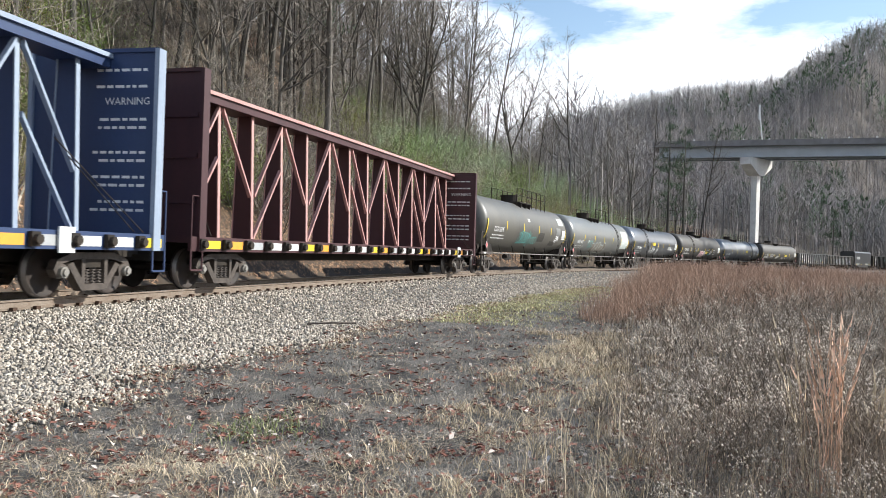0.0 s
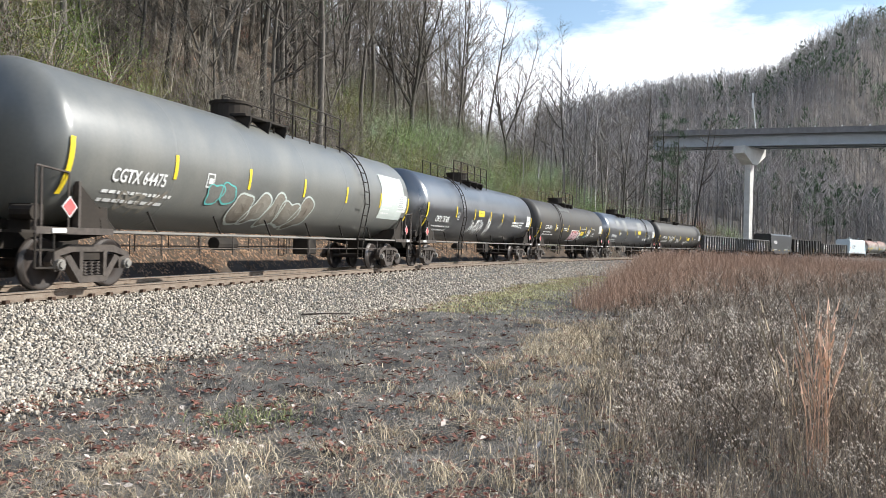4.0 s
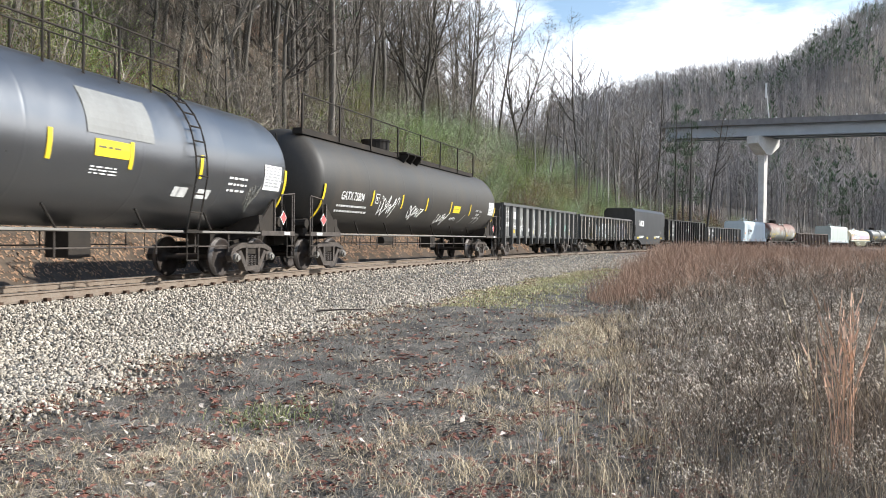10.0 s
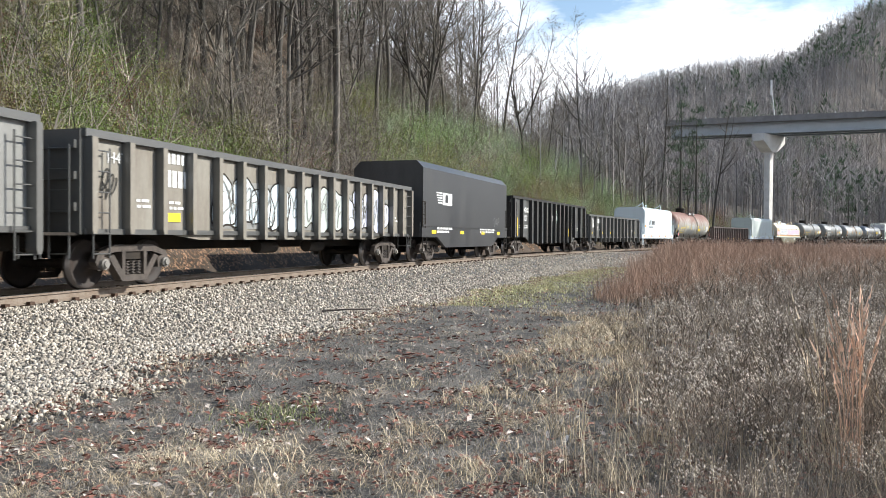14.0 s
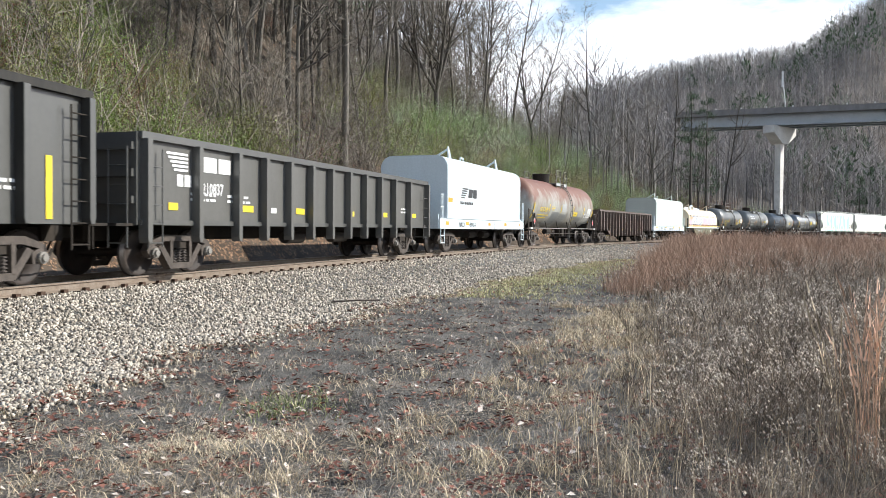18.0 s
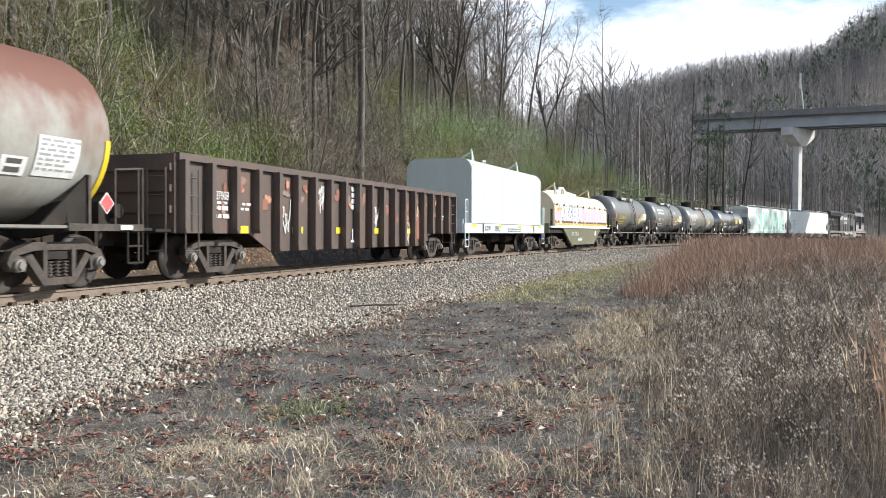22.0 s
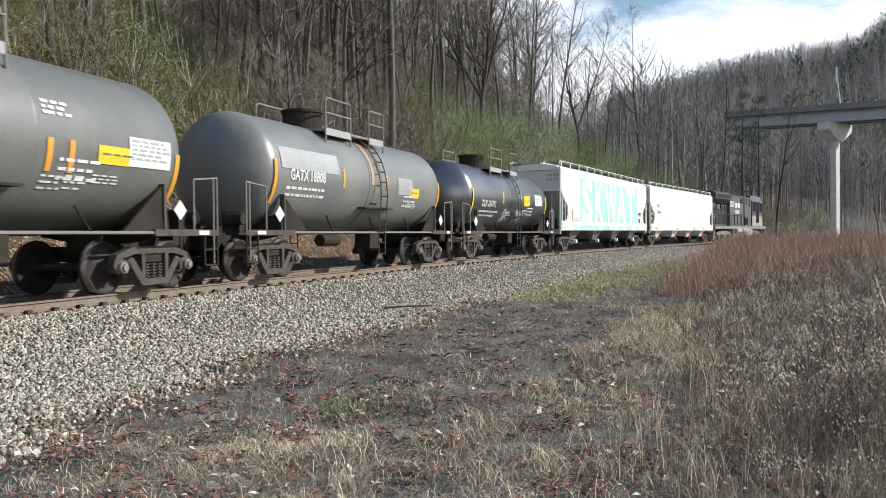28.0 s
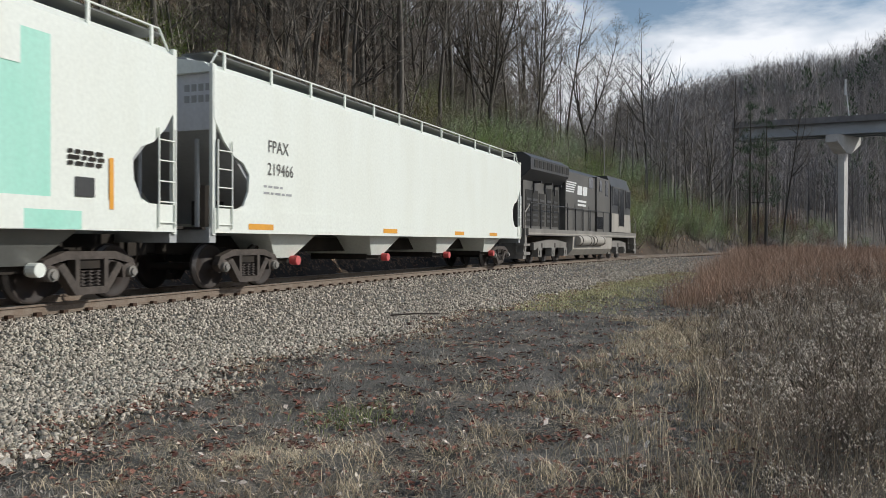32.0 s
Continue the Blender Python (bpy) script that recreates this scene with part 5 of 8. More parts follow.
def couplers(car, ln, pitch):
    for k in (-1, 1):
        shared("coupler", "coupler", lambda: boxes((-0.5, 0.30, -0.10, 0.10, 0.75, 0.95), (0.22, 0.56, -0.17, 0.17, 0.70, 1.0)), P_DARK, car, pose(k * (pitch / 2 - 0.5), 0, 0, 0, 0, 0 if k > 0 else 180))
        shared("hose", "brake_hose", lambda: tubes(0.025, [(0, -0.35, 0.8), (0.15, -0.35, 0.5), (0.35, -0.3, 0.42), (0.5, -0.25, 0.55)]), P_DARK, car, pose(k * (pitch / 2 - 0.6), 0, 0, 0, 0, 0 if k > 0 else 180))


def ladder(h0, h1, w=0.42, step=0.36, r=0.014, n=None):
    bm = bmesh.new()
    for x in (-w / 2, w / 2):
        tube(bm, (x, 0, h0), (x, 0, h1), r * 1.3, n=6)
    z = h0 + 0.08
    while z < h1:
        tube(bm, (-w / 2, 0, z), (w / 2, 0, z), r, n=6)
        z += step
    return bm


# ---- lettering, marks and sprayed scrawls laid on a surface ----
def lay(bm_or_mesh, surface, gap=0.006):
    for v in bm_or_mesh.vertices:
        x, z = v.co.x, v.co.z
        v.co.y = surface(x, z) - gap


def lettering(text, x, z, size, mat, parent, surface, name="lettering", width=1.0, label="", bold=0.0):
    cu = bpy.data.curves.new("lettering", "FONT")
    cu.body, cu.size, cu.resolution_u, cu.offset = text, size, 2, bold
    tmp = bpy.data.objects.new("lettering", cu)
    scene.collection.objects.link(tmp)
    me = bpy.data.meshes.new_from_object(tmp)
    bpy.data.objects.remove(tmp)
    for v in me.vertices:
        v.co = (x + v.co.x * width, 0, z + v.co.y)
    lay(me, surface, 0.013)
    me.materials.clear()
    me.materials.append(mat)
    ob = new(name, me)
    ob.parent = parent
    if label:
        ob["label"] = label
    return ob


def patch(x0, x1, z0, z1, mat, parent, surface, name="panel_mark", gap=0.006, label=""):
    """A painted rectangle or stripe that follows the surface."""
    n = max(2, int((z1 - z0) / 0.12) + 1)
    zs = np.linspace(z0, z1, n)
    v = [(x, surface(x, q) - gap, q) for q in zs for x in (x0, x1)]
    f = [(2 * k, 2 * k + 1, 2 * k + 3, 2 * k + 2) for k in range(n - 1)]
    return link_mesh(name, v, f, mat, parent, label)


def text_bars(x, z, rows, w, mat, parent, surface, name="small_print", h=0.055, gap=0.11, seed=1):
    """Small writing that cannot be read: rows of short bars, one mesh."""
    rg = random.Random(seed)
    v, f = [], []
    for r in range(rows):
        q, zz = x, z - r * gap
        while q < x + w * rg.uniform(0.75, 1.0):
            e = q + rg.uniform(0.07, 0.24)
            o = len(v)
            v += [(a, surface(a, b) - 0.006, b) for a, b in ((q, zz), (e, zz), (e, zz + h), (q, zz + h))]
            f.append((o, o + 1, o + 2, o + 3))
            q = e + 0.05
    return tagged(link_mesh(name, v, f, mat, parent), kind="stuff")


def scrawl(x, z, w, h, mat, parent, surface, seed, loops=5, thick=0.04, name="graffiti"):
    """A looping sprayed line."""
    rg = random.Random(seed)
    pts = []
    for k in range(loops):
        cx = x + w * (k + 0.5) / loops
        ph, a, b = rg.uniform(0, 6.28), w / loops * rg.uniform(0.35, 0.7), h * rg.uniform(0.3, 0.55)
        sk, wob, dz, turns = rg.uniform(-0.4, 0.4), rg.uniform(0.1, 0.45), h * rg.uniform(-0.12, 0.12), rg.uniform(0.7, 1.25)
        m = 26
        for j in range(m):
            t = ph + 6.283 * turns * j / m
            zz = b * (math.sin(t + 0.4 * k) + wob * math.sin(2.7 * t + k))
            pts.append((cx + a * (math.cos(t) + wob * math.cos(1.9 * t)) + sk * zz, z + dz + zz))
    v, f = [], []
    for i, (px, pz) in enumerate(pts):
        qx, qz = pts[min(i + 1, len(pts) - 1)]
        d = math.hypot(qx - px, qz - pz) or 1
        nx, nz = -(qz - pz) / d * thick / 2, (qx - px) / d * thick / 2
        for sg in (1, -1):
            v.append((px + nx * sg, surface(px, pz + nz * sg) - 0.0065, pz + nz * sg))
        if i:
            o = 2 * i
            f.append((o - 2, o - 1, o + 1, o))
    return link_mesh(name, v, f, mat, parent, "sprayed scrawl")


def blob(x, z, w, h, n, fill, line, parent, surface, seed, thick=0.05, name="graffiti"):
    """Swollen sprayed letters: filled shapes in a row, each with its outline."""
    rg = random.Random(seed)
    for k in range(n):
        cx, cz = x + w * (k + 0.5) / n, z + rg.uniform(-0.06, 0.06) * h
        a, b = w / n * rg.uniform(0.5, 0.62), h * rg.uniform(0.42, 0.54)
        p1, p2, q1, q2 = rg.uniform(0, 6), rg.uniform(0, 6), rg.uniform(0.08, 0.22), rg.uniform(0.05, 0.16)
        m = 26
        out = []
        for j in range(m):
            t = 6.28319 * j / m
            r = 1 + q1 * math.sin(2 * t + p1) + q2 * math.sin(3 * t + p2) + 0.06 * math.sin(5 * t + p1)
            r /= (abs(math.cos(t)) ** 3.4 + abs(math.sin(t)) ** 3.4) ** 0.29
            out.append((cx + a * r * math.cos(t), cz + b * r * math.sin(t)))
        lift = 0.007 + 0.0012 * k
        rings = [[(cx + (px - cx) * q, cz + (pz - cz) * q) for px, pz in out] for q in (0.4, 0.75, 1.0)]
        v = [(px, surface(px, pz) - lift, pz) for ring in rings for px, pz in ring]
        f = [tuple(range(m))] + [(g * m + j, g * m + (j + 1) % m, g * m + m + (j + 1) % m, g * m + m + j) for g in (0, 1) for j in range(m)]
        link_mesh("sprayed_letter", v, f, fill, parent, "sprayed letter shape")
        v = []
        for q in (-0.5, 0.5):
            for px, pz in out:
                d = math.hypot(px - cx, pz - cz)
                e = 1 + q * thick / d
                ex, ez = cx + (px - cx) * e, cz + (pz - cz) * e
                v.append((ex, surface(ex, ez) - lift - 0.004, ez))
        link_mesh("letter_outline", v, [(j, (j + 1) % m, m + (j + 1) % m, m + j) for j in range(m)], line, parent)


def arc_mark(x, z, r, a0, a1, thick, mat, parent, surface, name="emblem_arc", taper=0.0):
    v, f = [], []
    for k in range(25):
        q = k / 24
        a = radians(a0 + (a1 - a0) * q)
        t = thick * (1 - taper * abs(2 * q - 1)) / 2
        for e in (r - t, r + t):
            px, pz = x + e * math.cos(a), z + e * math.sin(a)
            v.append((px, surface(px, pz) - 0.007, pz))
        if k:
            f.append((2 * k - 2, 2 * k - 1, 2 * k + 1, 2 * k))
    return link_mesh(name, v, f, mat, parent)


def flat(y):
    return lambda x, z: y


def drum(radius, zc):
    return lambda x, z: -math.sqrt(max(radius * radius - (z - zc) ** 2, 0.01))


CARS = []


def rail_car(i, name, label, category="rail car"):
    """The empty that carries car number i of the train, with couplers and the numbers of its frame."""
    pitch = EDGE[i + 1] - EDGE[i]
    c = tagged(new(name), label, category, "cars of the freight train")
    place = (EDGE[i] + EDGE[i + 1]) / 2
    CARS.append([c, place, pitch - 4.6])
    return c, pitch, place


def placards(car, x, y=-1.42, z=1.35, red=True):
    bm = bmesh.new()
    box(bm, -0.13, 0.13, -0.008, 0.008, -0.13, 0.13)
    ob = part("placard", bm, P_WHITE, car, "white diamond hazard placard")
    ob.matrix_basis = pose(x, y, z, 0, 45, 0)
    if red:
        shared("placard_mark", "placard_mark", lambda: boxes((-0.11, 0.11, -0.004, 0.004, -0.11, 0.11)), P_RED, ob, pose(0, -0.011, 0))
    return ob

# ---- tank cars ----
def tank_car(i, mat, label, mark, radius=1.5, zc=2.62, stripe=P_YELLOW, stripes=None, square=None, ladder_x=None, gear=("rail", 0.0, 1.0, 5.0), text_mat=None, small=False, prints=True, high=0.06, square_top=-0.06, mark_z=-0.62, code_x=None, over=0.66, data_x=1.75, data_z=0.12, square_h=0.30, mark_x=1.75, data_mat=None):
    c, pitch, place = rail_car(i, "tank_car", label, "tank car")
    h = pitch / 2 - over
    bogie = pitch / 2 - (2.08 if small else 2.3)
    cap = 0.66
    xs = np.linspace(-h + cap, h - cap, 4 if small else 7)
    prof = [(-h + cap * (1 - math.cos(a)), radius * math.sin(a)) for a in np.linspace(0.06, math.pi / 2, 9)]
    for q in xs[1:-1]:
        prof += [(q - 0.07, radius), (q - 0.03, radius), (q - 0.012, radius + 0.0022), (q + 0.012, radius + 0.0022), (q + 0.03, radius), (q + 0.07, radius)]
    prof += [(h - cap * (1 - math.cos(a)), radius * math.sin(a)) for a in np.linspace(math.pi / 2, 0.06, 9)]
    n = 56
    bm = bmesh.new()
    rings = [[bm.verts.new((x, r * math.cos(6.28319 * k / n), zc + r * math.sin(6.28319 * k / n))) for k in range(n)] for x, r in prof]
    for a, b in zip(rings[:-1], rings[1:]):
        for k in range(n):
            bm.faces.new((a[k], a[(k + 1) % n], b[(k + 1) % n], b[k]))
    bm.faces.new(rings[0])
    bm.faces.new(rings[-1])
    bmesh.ops.recalc_face_normals(bm, faces=bm.faces[:])
    part("tank", bm, mat, c, smooth=True)
    sf = drum(radius + 0.008, zc)
    tm = text_mat or P_WHITE
    bot, top = zc - radius, zc + radius
    truck(c, -bogie, place)
    truck(c, bogie, place)
    couplers(c, 2 * h, pitch)
    for k in (-1, 1):
        xb = k * bogie
        part("stub_sill", boxes((min(xb - 0.6 * k, k * (pitch / 2 - 0.5)), max(xb - 0.6 * k, k * (pitch / 2 - 0.5)), -0.3, 0.3, 0.72, bot + 0.12)), P_DARK, c)
        part("saddle", prism([(-1.38, 1.0), (-1.34, 1.5), (-0.9, bot + 0.30), (0.9, bot + 0.30), (1.34, 1.5), (1.38, 1.0), (0.5, 0.86), (-0.5, 0.86)], xb - 0.10, xb + 0.10), P_DARK, c)
        e = k * (pitch / 2 - 0.55)
        part("end_platform", boxes((e - 0.28, e + 0.28, -1.42, 1.42, 1.0, 1.05)), P_DARK, c)
        part("end_beam", boxes((min(e, e - k * 1.9), max(e, e - k * 1.9), -1.45, -1.36, 0.99, 1.11), ), P_CAST, c, "pale dusty sill plate")
        for y in (-1.42, 1.42):
            xw = k * (h - 0.95)
            part("saddle_wing", prism([(xw, 1.08), (xw - k * 1.05, 1.08), (xw, 1.92)], y * 0.94 - 0.02, y * 0.94 + 0.02, "y"), P_DARK, c)
            part("wing_edge", boxes((xw - 0.03, xw + 0.03, y * 0.94 - 0.06, y * 0.94 + 0.06, 1.08, 1.92)), P_CAST, c)
            part("end_handrail", tubes(0.021, [(e - 0.75 * k, y, 1.05), (e - 0.75 * k, y, 2.05), (e, y, 2.12), (e, y, 0.45)], [(e - 0.12 * k, y, 0.45), (e - 0.12 * k, y, 2.1)]), P_LOCOG if small else P_CAST, c)
            part("sill_step", tubes(0.022, [(e, y, 1.0), (e, y, 0.42), (e - 0.42 * k, y, 0.42), (e - 0.42 * k, y, 1.0)], [(e, y, 0.72), (e - 0.42 * k, y, 0.72)]), P_DARK, c)
        shared("sill_tag", "sill_plate", lambda: boxes((-0.16, 0.16, -0.008, 0.008, -0.04, 0.04)), P_WHITE, c, pose(e - 0.5 * k, -1.462, 1.05))
        placards(c, k * (h - 0.62), -1.46, 1.46, not small)
        part("valve_gear", tube(boxes((e - 0.5 * k - 0.15, e - 0.5 * k + 0.15, -1.0, -0.55, 1.05, 1.5)), (e - 0.3 * k, -0.7, 1.35), (e - 0.3 * k, -1.15, 1.35), 0.13, n=10), P_DARK, c)
    for y in (-1.40, 1.40):
        part("side_rail", tubes(0.03, [(-pitch / 2 + 2.2, y, 1.05), (pitch / 2 - 2.2, y, 1.05)]), P_LOCOG, c)
        s = 1 if y > 0 else -1
        for q in np.arange(-h + 3.2, h - 2.6, 2.4):
            shared("rail_bracket", "rail_bracket", lambda: tubes(0.022, [(0, 0, 0), (-0.35, 0.0, 0.42)]), P_DARK, c, pose(float(q), y, 1.05, 0, 0, 0 if s < 0 else 180))
        if not small:
            part("lower_pipe", tubes(0.016, [(-h + 3.2, y * 0.95, 0.74), (h - 3.2, y * 0.95, 0.74)]), P_CAST, c)
            for q in np.arange(-h + 3.4, h - 3.2, 1.4):
                shared("pipe_hanger", "pipe_hanger", lambda: tubes(0.018, [(0, 0, 0.60), (0, 0, 1.05)]), P_CAST, c, pose(float(q), y * 0.97, 0))
    part("brake_cylinder", tube(bmesh.new(), (-h * 0.35, -0.75, 0.85), (-h * 0.35 + 0.9, -0.75, 0.85), 0.16, n=12), P_DARK, c)
    part("valve_box", boxes((h * 0.2, h * 0.2 + 0.6, -0.7, -0.2, 0.55, 1.05)), P_DARK, c)
    if ladder_x is not None:
        xl, lm = ladder_x, P_LOCOG if mat == P_RUSTTANK else P_CAST if small else P_DARK
        for sg in (-1, 1):
            pts = [(sg * 1.44, 0.45), (sg * 1.44, 1.08), (sg * (radius + 0.16), zc - 0.4), (sg * (radius + 0.14), zc)] + [(sg * (radius + 0.11) * math.cos(a), zc + (radius + 0.11) * math.sin(a)) for a in np.linspace(0.2, 1.2, 6)]
            ways = [[(xl + d, y, z) for y, z in pts] for d in (-0.21, 0.21)]
            rungs = []
            for (y0, z0), (y1, z1) in zip(pts[:-1], pts[1:]):
                m = max(1, int(math.hypot(y1 - y0, z1 - z0) / 0.31))
                rungs += [(y0 + (y1 - y0) * q / m, z0 + (z1 - z0) * q / m) for q in range(m)]
            lad = part("ladder", tubes(0.02, ways[0]), lm, c)
            part("ladder_rail", tubes(0.02, ways[1]), lm, lad)
            for y0, z0 in rungs:
                shared("rung", "rung", lambda: tubes(0.018, [(-0.21, 0, 0), (0.21, 0, 0)]), P_DARK, lad, pose(xl, y0, z0))
        part("ladder_foot", boxes((xl - 1.0, xl + 0.9, -radius - 0.02, -radius + 0.25, bot + 0.62, bot + 0.66)) if small else boxes((xl - 0.3, xl + 0.3, -1.5, -1.2, 1.03, 1.08)), P_DARK, c)
        if small:
            hoop = [((radius + 0.012) * math.cos(a), zc + (radius + 0.012) * math.sin(a)) for a in np.linspace(-1.2, 4.34, 30)]
            part("jacket_band", prism(hoop, xl - 0.62, xl - 0.52), mat, c)
    style, dome, g0, g1 = gear
    part("manway_housing", tube(tube(bmesh.new(), (dome, 0, top - 0.14), (dome, 0, top + 0.40), 0.52, n=22), (dome, 0, top + 0.40), (dome, 0, top + 0.47), 0.56, n=22), P_DARK, c, "round valve housing on top")
    if style == "walk":
        part("top_walk", boxes((g0, g1, -0.85, -0.55, top - 0.19, top - 0.02)), P_DARK, c)
        part("top_rail", tubes(0.022, [(g0, -0.85, top + 0.95), (g1, -0.85, top + 0.95), (g1 + 0.12, -0.85, top + 0.5), (g1 + 0.12, -0.85, top - 0.1)]), P_DARK, c)
        posts, py = np.linspace(g0, g1, int((g1 - g0) / 2.45) + 1), -0.85
        for q in (dome + 0.4, dome + 1.1, dome + 1.8):
            shared("deck_gusset", "deck_gusset", lambda: prism([(-0.55, 0.0), (-1.18, 0.0), (-1.18, -0.12), (-0.98, -0.38)], -0.03, 0.03), P_DARK, c, pose(q, 0, top + 0.0))
        part("platform", boxes((dome + 0.2, dome + 2.0, -1.18, -0.55, top - 0.015, top + 0.03)), P_DARK, c)
        for q in posts:
            shared("walk_post", "rail_post", lambda: boxes((-0.035, 0.035, -0.02, 0.02, -0.15, 0.97)), P_DARK, c, pose(float(q), -0.87, top - 0.02))
    elif style == "rail":
        part("platform", boxes((dome - 0.9, dome + 1.5, -0.95, -0.5, top - 0.02, top + 0.04)), P_DARK, c)
        part("top_rail", tubes(0.02, [(g0, -0.8, top + 0.85), (g1, -0.8, top + 0.85)], [(g0, -0.8, top + 0.45), (g1, -0.8, top + 0.45)]), P_DARK, c)
        part("far_rail", tubes(0.018, [(g0, 0.8, top + 0.85), (g1, 0.8, top + 0.85)]), P_DARK, c)
        for q in np.linspace(g0, g1, int((g1 - g0) / 1.0) + 1):
            for y in (-0.8, 0.8):
                shared("rail_post", "rail_post", lambda: tubes(0.026, [(0, 0, -0.3), (0, 0, 0.87)]), P_DARK, c, pose(float(q), y, top - 0.02))
        for q in (dome - 0.7, dome + 0.35, dome + 1.3):
            shared("deck_gusset2", "deck_gusset", lambda: prism([(-0.5, 0.0), (-1.0, 0.0), (-1.0, -0.10), (-0.9, -0.42)], -0.03, 0.03), P_DARK, c, pose(q, 0, top - 0.01))
    else:
        pl = (g1 - g0) / 2
        px = (g0 + g1) / 2
        part("platform", boxes((g0, g1, -1.05, -0.56, top - 0.16, top - 0.10), (g0, g1, 0.56, 1.05, top - 0.16, top - 0.10)), P_LOCOG, c)
        for y in (-1.05, 1.05):
            for q0, q1 in ((g0, g0 + pl * 0.8), (g1 - pl * 0.55, g1)):
                part("toe_board", boxes((q0, q1, y - 0.015, y + 0.015, top - 0.27, top - 0.09)), P_HOPG, c)
                part("platform_rail", tubes(0.028, [(q0, y, top - 0.45), (q0, y, top + 0.60), (q0 + 0.08, y, top + 0.68), (q1 - 0.08, y, top + 0.68), (q1, y, top + 0.60), (q1, y, top - 0.45)], [(q0, y, top + 0.30), (q1, y, top + 0.30)]), P_LOCOG, c)
    # reflective stripes and writing
    ends = (-h + 0.62, h - 0.60)
    mids = stripes or [float(q) for q in np.linspace(ends[0], ends[1], 7)[1:-1]]
    for q in ends:
        patch(q - 0.06, q + 0.06, zc + high - 1.0, zc + high, stripe, c, sf, "reflective_stripe")
    for q in mids:
        patch(q - 0.055, q + 0.055, zc + high - 0.5, zc + high, stripe, c, sf, "reflective_stripe")
    mx = -h + mark_x
    lettering(mark, mx, zc + mark_z, 0.36, tm, c, sf, "car_mark", 0.84, "", 0.006)
    text_bars(mx - 0.1, zc + mark_z - 0.22, 2, 2.3 if not small else 2.0, tm, c, sf, h=0.06, gap=0.16, seed=i)
    dx, dw = h - data_x, 1.08 if small else 0.9
    patch(dx, dx + dw, zc + data_z - (0.5 if small else 0.62), zc + data_z, data_mat or P_WHITE, c, sf, "data_panel")
    text_bars(dx + 0.05, zc + data_z - 0.08, 5 if small else 7, dw - 0.1, P_HOPG, c, lambda x, z: sf(x, z) - 0.004, "data_print", 0.035, 0.075, i)
    if prints:
        text_bars(h - 3.4, zc - 0.35, 3, 0.9, tm, c, sf, h=0.05, gap=0.14, seed=i + 50)
    if square is not None:
        patch(square, square + (0.72 if small else 0.95), zc + square_top - square_h, zc + square_top, P_YELLOW, c, sf, "yellow_panel")
        text_bars(square + 0.08, zc + square_top - square_h / 2, 1, 0.56 if small else 0.7, P_SILLO, c, lambda x, z: sf(x, z) - 0.004, "panel_print", 0.03, 0.16, i)
        text_bars(square - 0.05, zc + square_top - square_h - 0.20, 3, 0.7, tm, c, sf, h=0.025, gap=0.055, seed=i + 20)
    if code_x is not None:
        patch(code_x, code_x + 0.30, zc - 0.52, zc - 0.20, P_WHITE, c, sf, "code_frame")
        patch(code_x + 0.03, code_x + 0.27, zc - 0.49, zc - 0.23, mat, c, lambda x, z: sf(x, z) - 0.003, "code_field")
        text_bars(code_x + 0.08, zc - 0.43, 1, 0.12, P_WHITE, c, lambda x, z: sf(x, z) - 0.006, "code_mark", 0.12, 0.2, i)
    return c, h, sf, zc


c, h, sf, zc = tank_car(2, P_OLIVE, "dusty black tank car with teal sprayed writing", "CGTX 65195", gear=("rail", -0.2, -1.3, 5.3), stripes=[-5.3, -1.9, 1.48, 4.51], high=0.2, mark_z=-0.42)
blob(-2.6, zc - 0.62, 2.35, 0.66, 6, P_OLIVE, P_TEAL, c, sf, 1, 0.045)
scrawl(-2.5, zc - 0.62, 2.2, 0.5, P_TEAL, c, lambda x, z: sf(x, z) - 0.012, 1, 6, 0.028)
blob(-0.05, zc - 0.72, 1.2, 0.34, 3, P_OLIVE, P_TEAL, c, sf, 2, 0.04)
patch(1.44, 2.9, zc - 0.77, zc - 0.22, P_MATTE, c, sf, "painted_over_panel")
patch(4.67, 6.05, zc - 0.95, zc - 0.68, P_MATTE, c, sf, "painted_over_panel")
patch(5.9, 7.1, zc - 0.24, zc + 0.24, P_SLATE, c, sf, "painted_over_panel")
patch(6.7, 8.1, zc + 0.45, zc + 0.92, P_HOODG, c, sf, "pale_panel")
for q, z0 in ((6.2, -0.52), (5.75, -0.72), (-1.0, 0.35)):
    patch(q, q + 0.45, zc + z0, zc + z0 + 0.18, P_WHITE, c, sf, "label_square")
    text_bars(q + 0.05, zc + z0 + 0.06, 1, 0.3, P_DARK, c, lambda x, z: sf(x, z) - 0.004, "label_print", 0.05, 0.1, 7)
c, h, sf, zc = tank_car(3, P_GREY, "weathered grey-black tank car with pale scrawls", "CGTX 64475", ladder_x=4.4, gear=("rail", -1.5, -0.6, 4.0), code_x=-4.9)
blob(-3.4, zc - 0.9, 4.2, 0.75, 5, P_GONT, P_HOODG, c, sf, 3, 0.05)
blob(-4.7, zc - 0.62, 1.1, 0.5, 2, P_GREY, P_TEAL, c, sf, 4, 0.04)
scrawl(-7.6, zc - 0.95, 1.3, 0.4, P_GONT, c, sf, 4, 4, 0.05)
patch(6.2, 8.6, zc - 0.8, zc + 0.75, P_HOODG, c, sf, "pale_panel")
c, h, sf, zc = tank_car(4, P_GLOSS, "glossy black tank car with white scrawls", "CBTX 787485", square=-1.93, square_top=0.04, mark_z=-0.69, ladder_x=-4.55, gear=("rail", -1.1, -3.9, 1.5), stripes=[-5.27, -2.48, 0.23, 2.52, 5.0], code_x=-5.1)
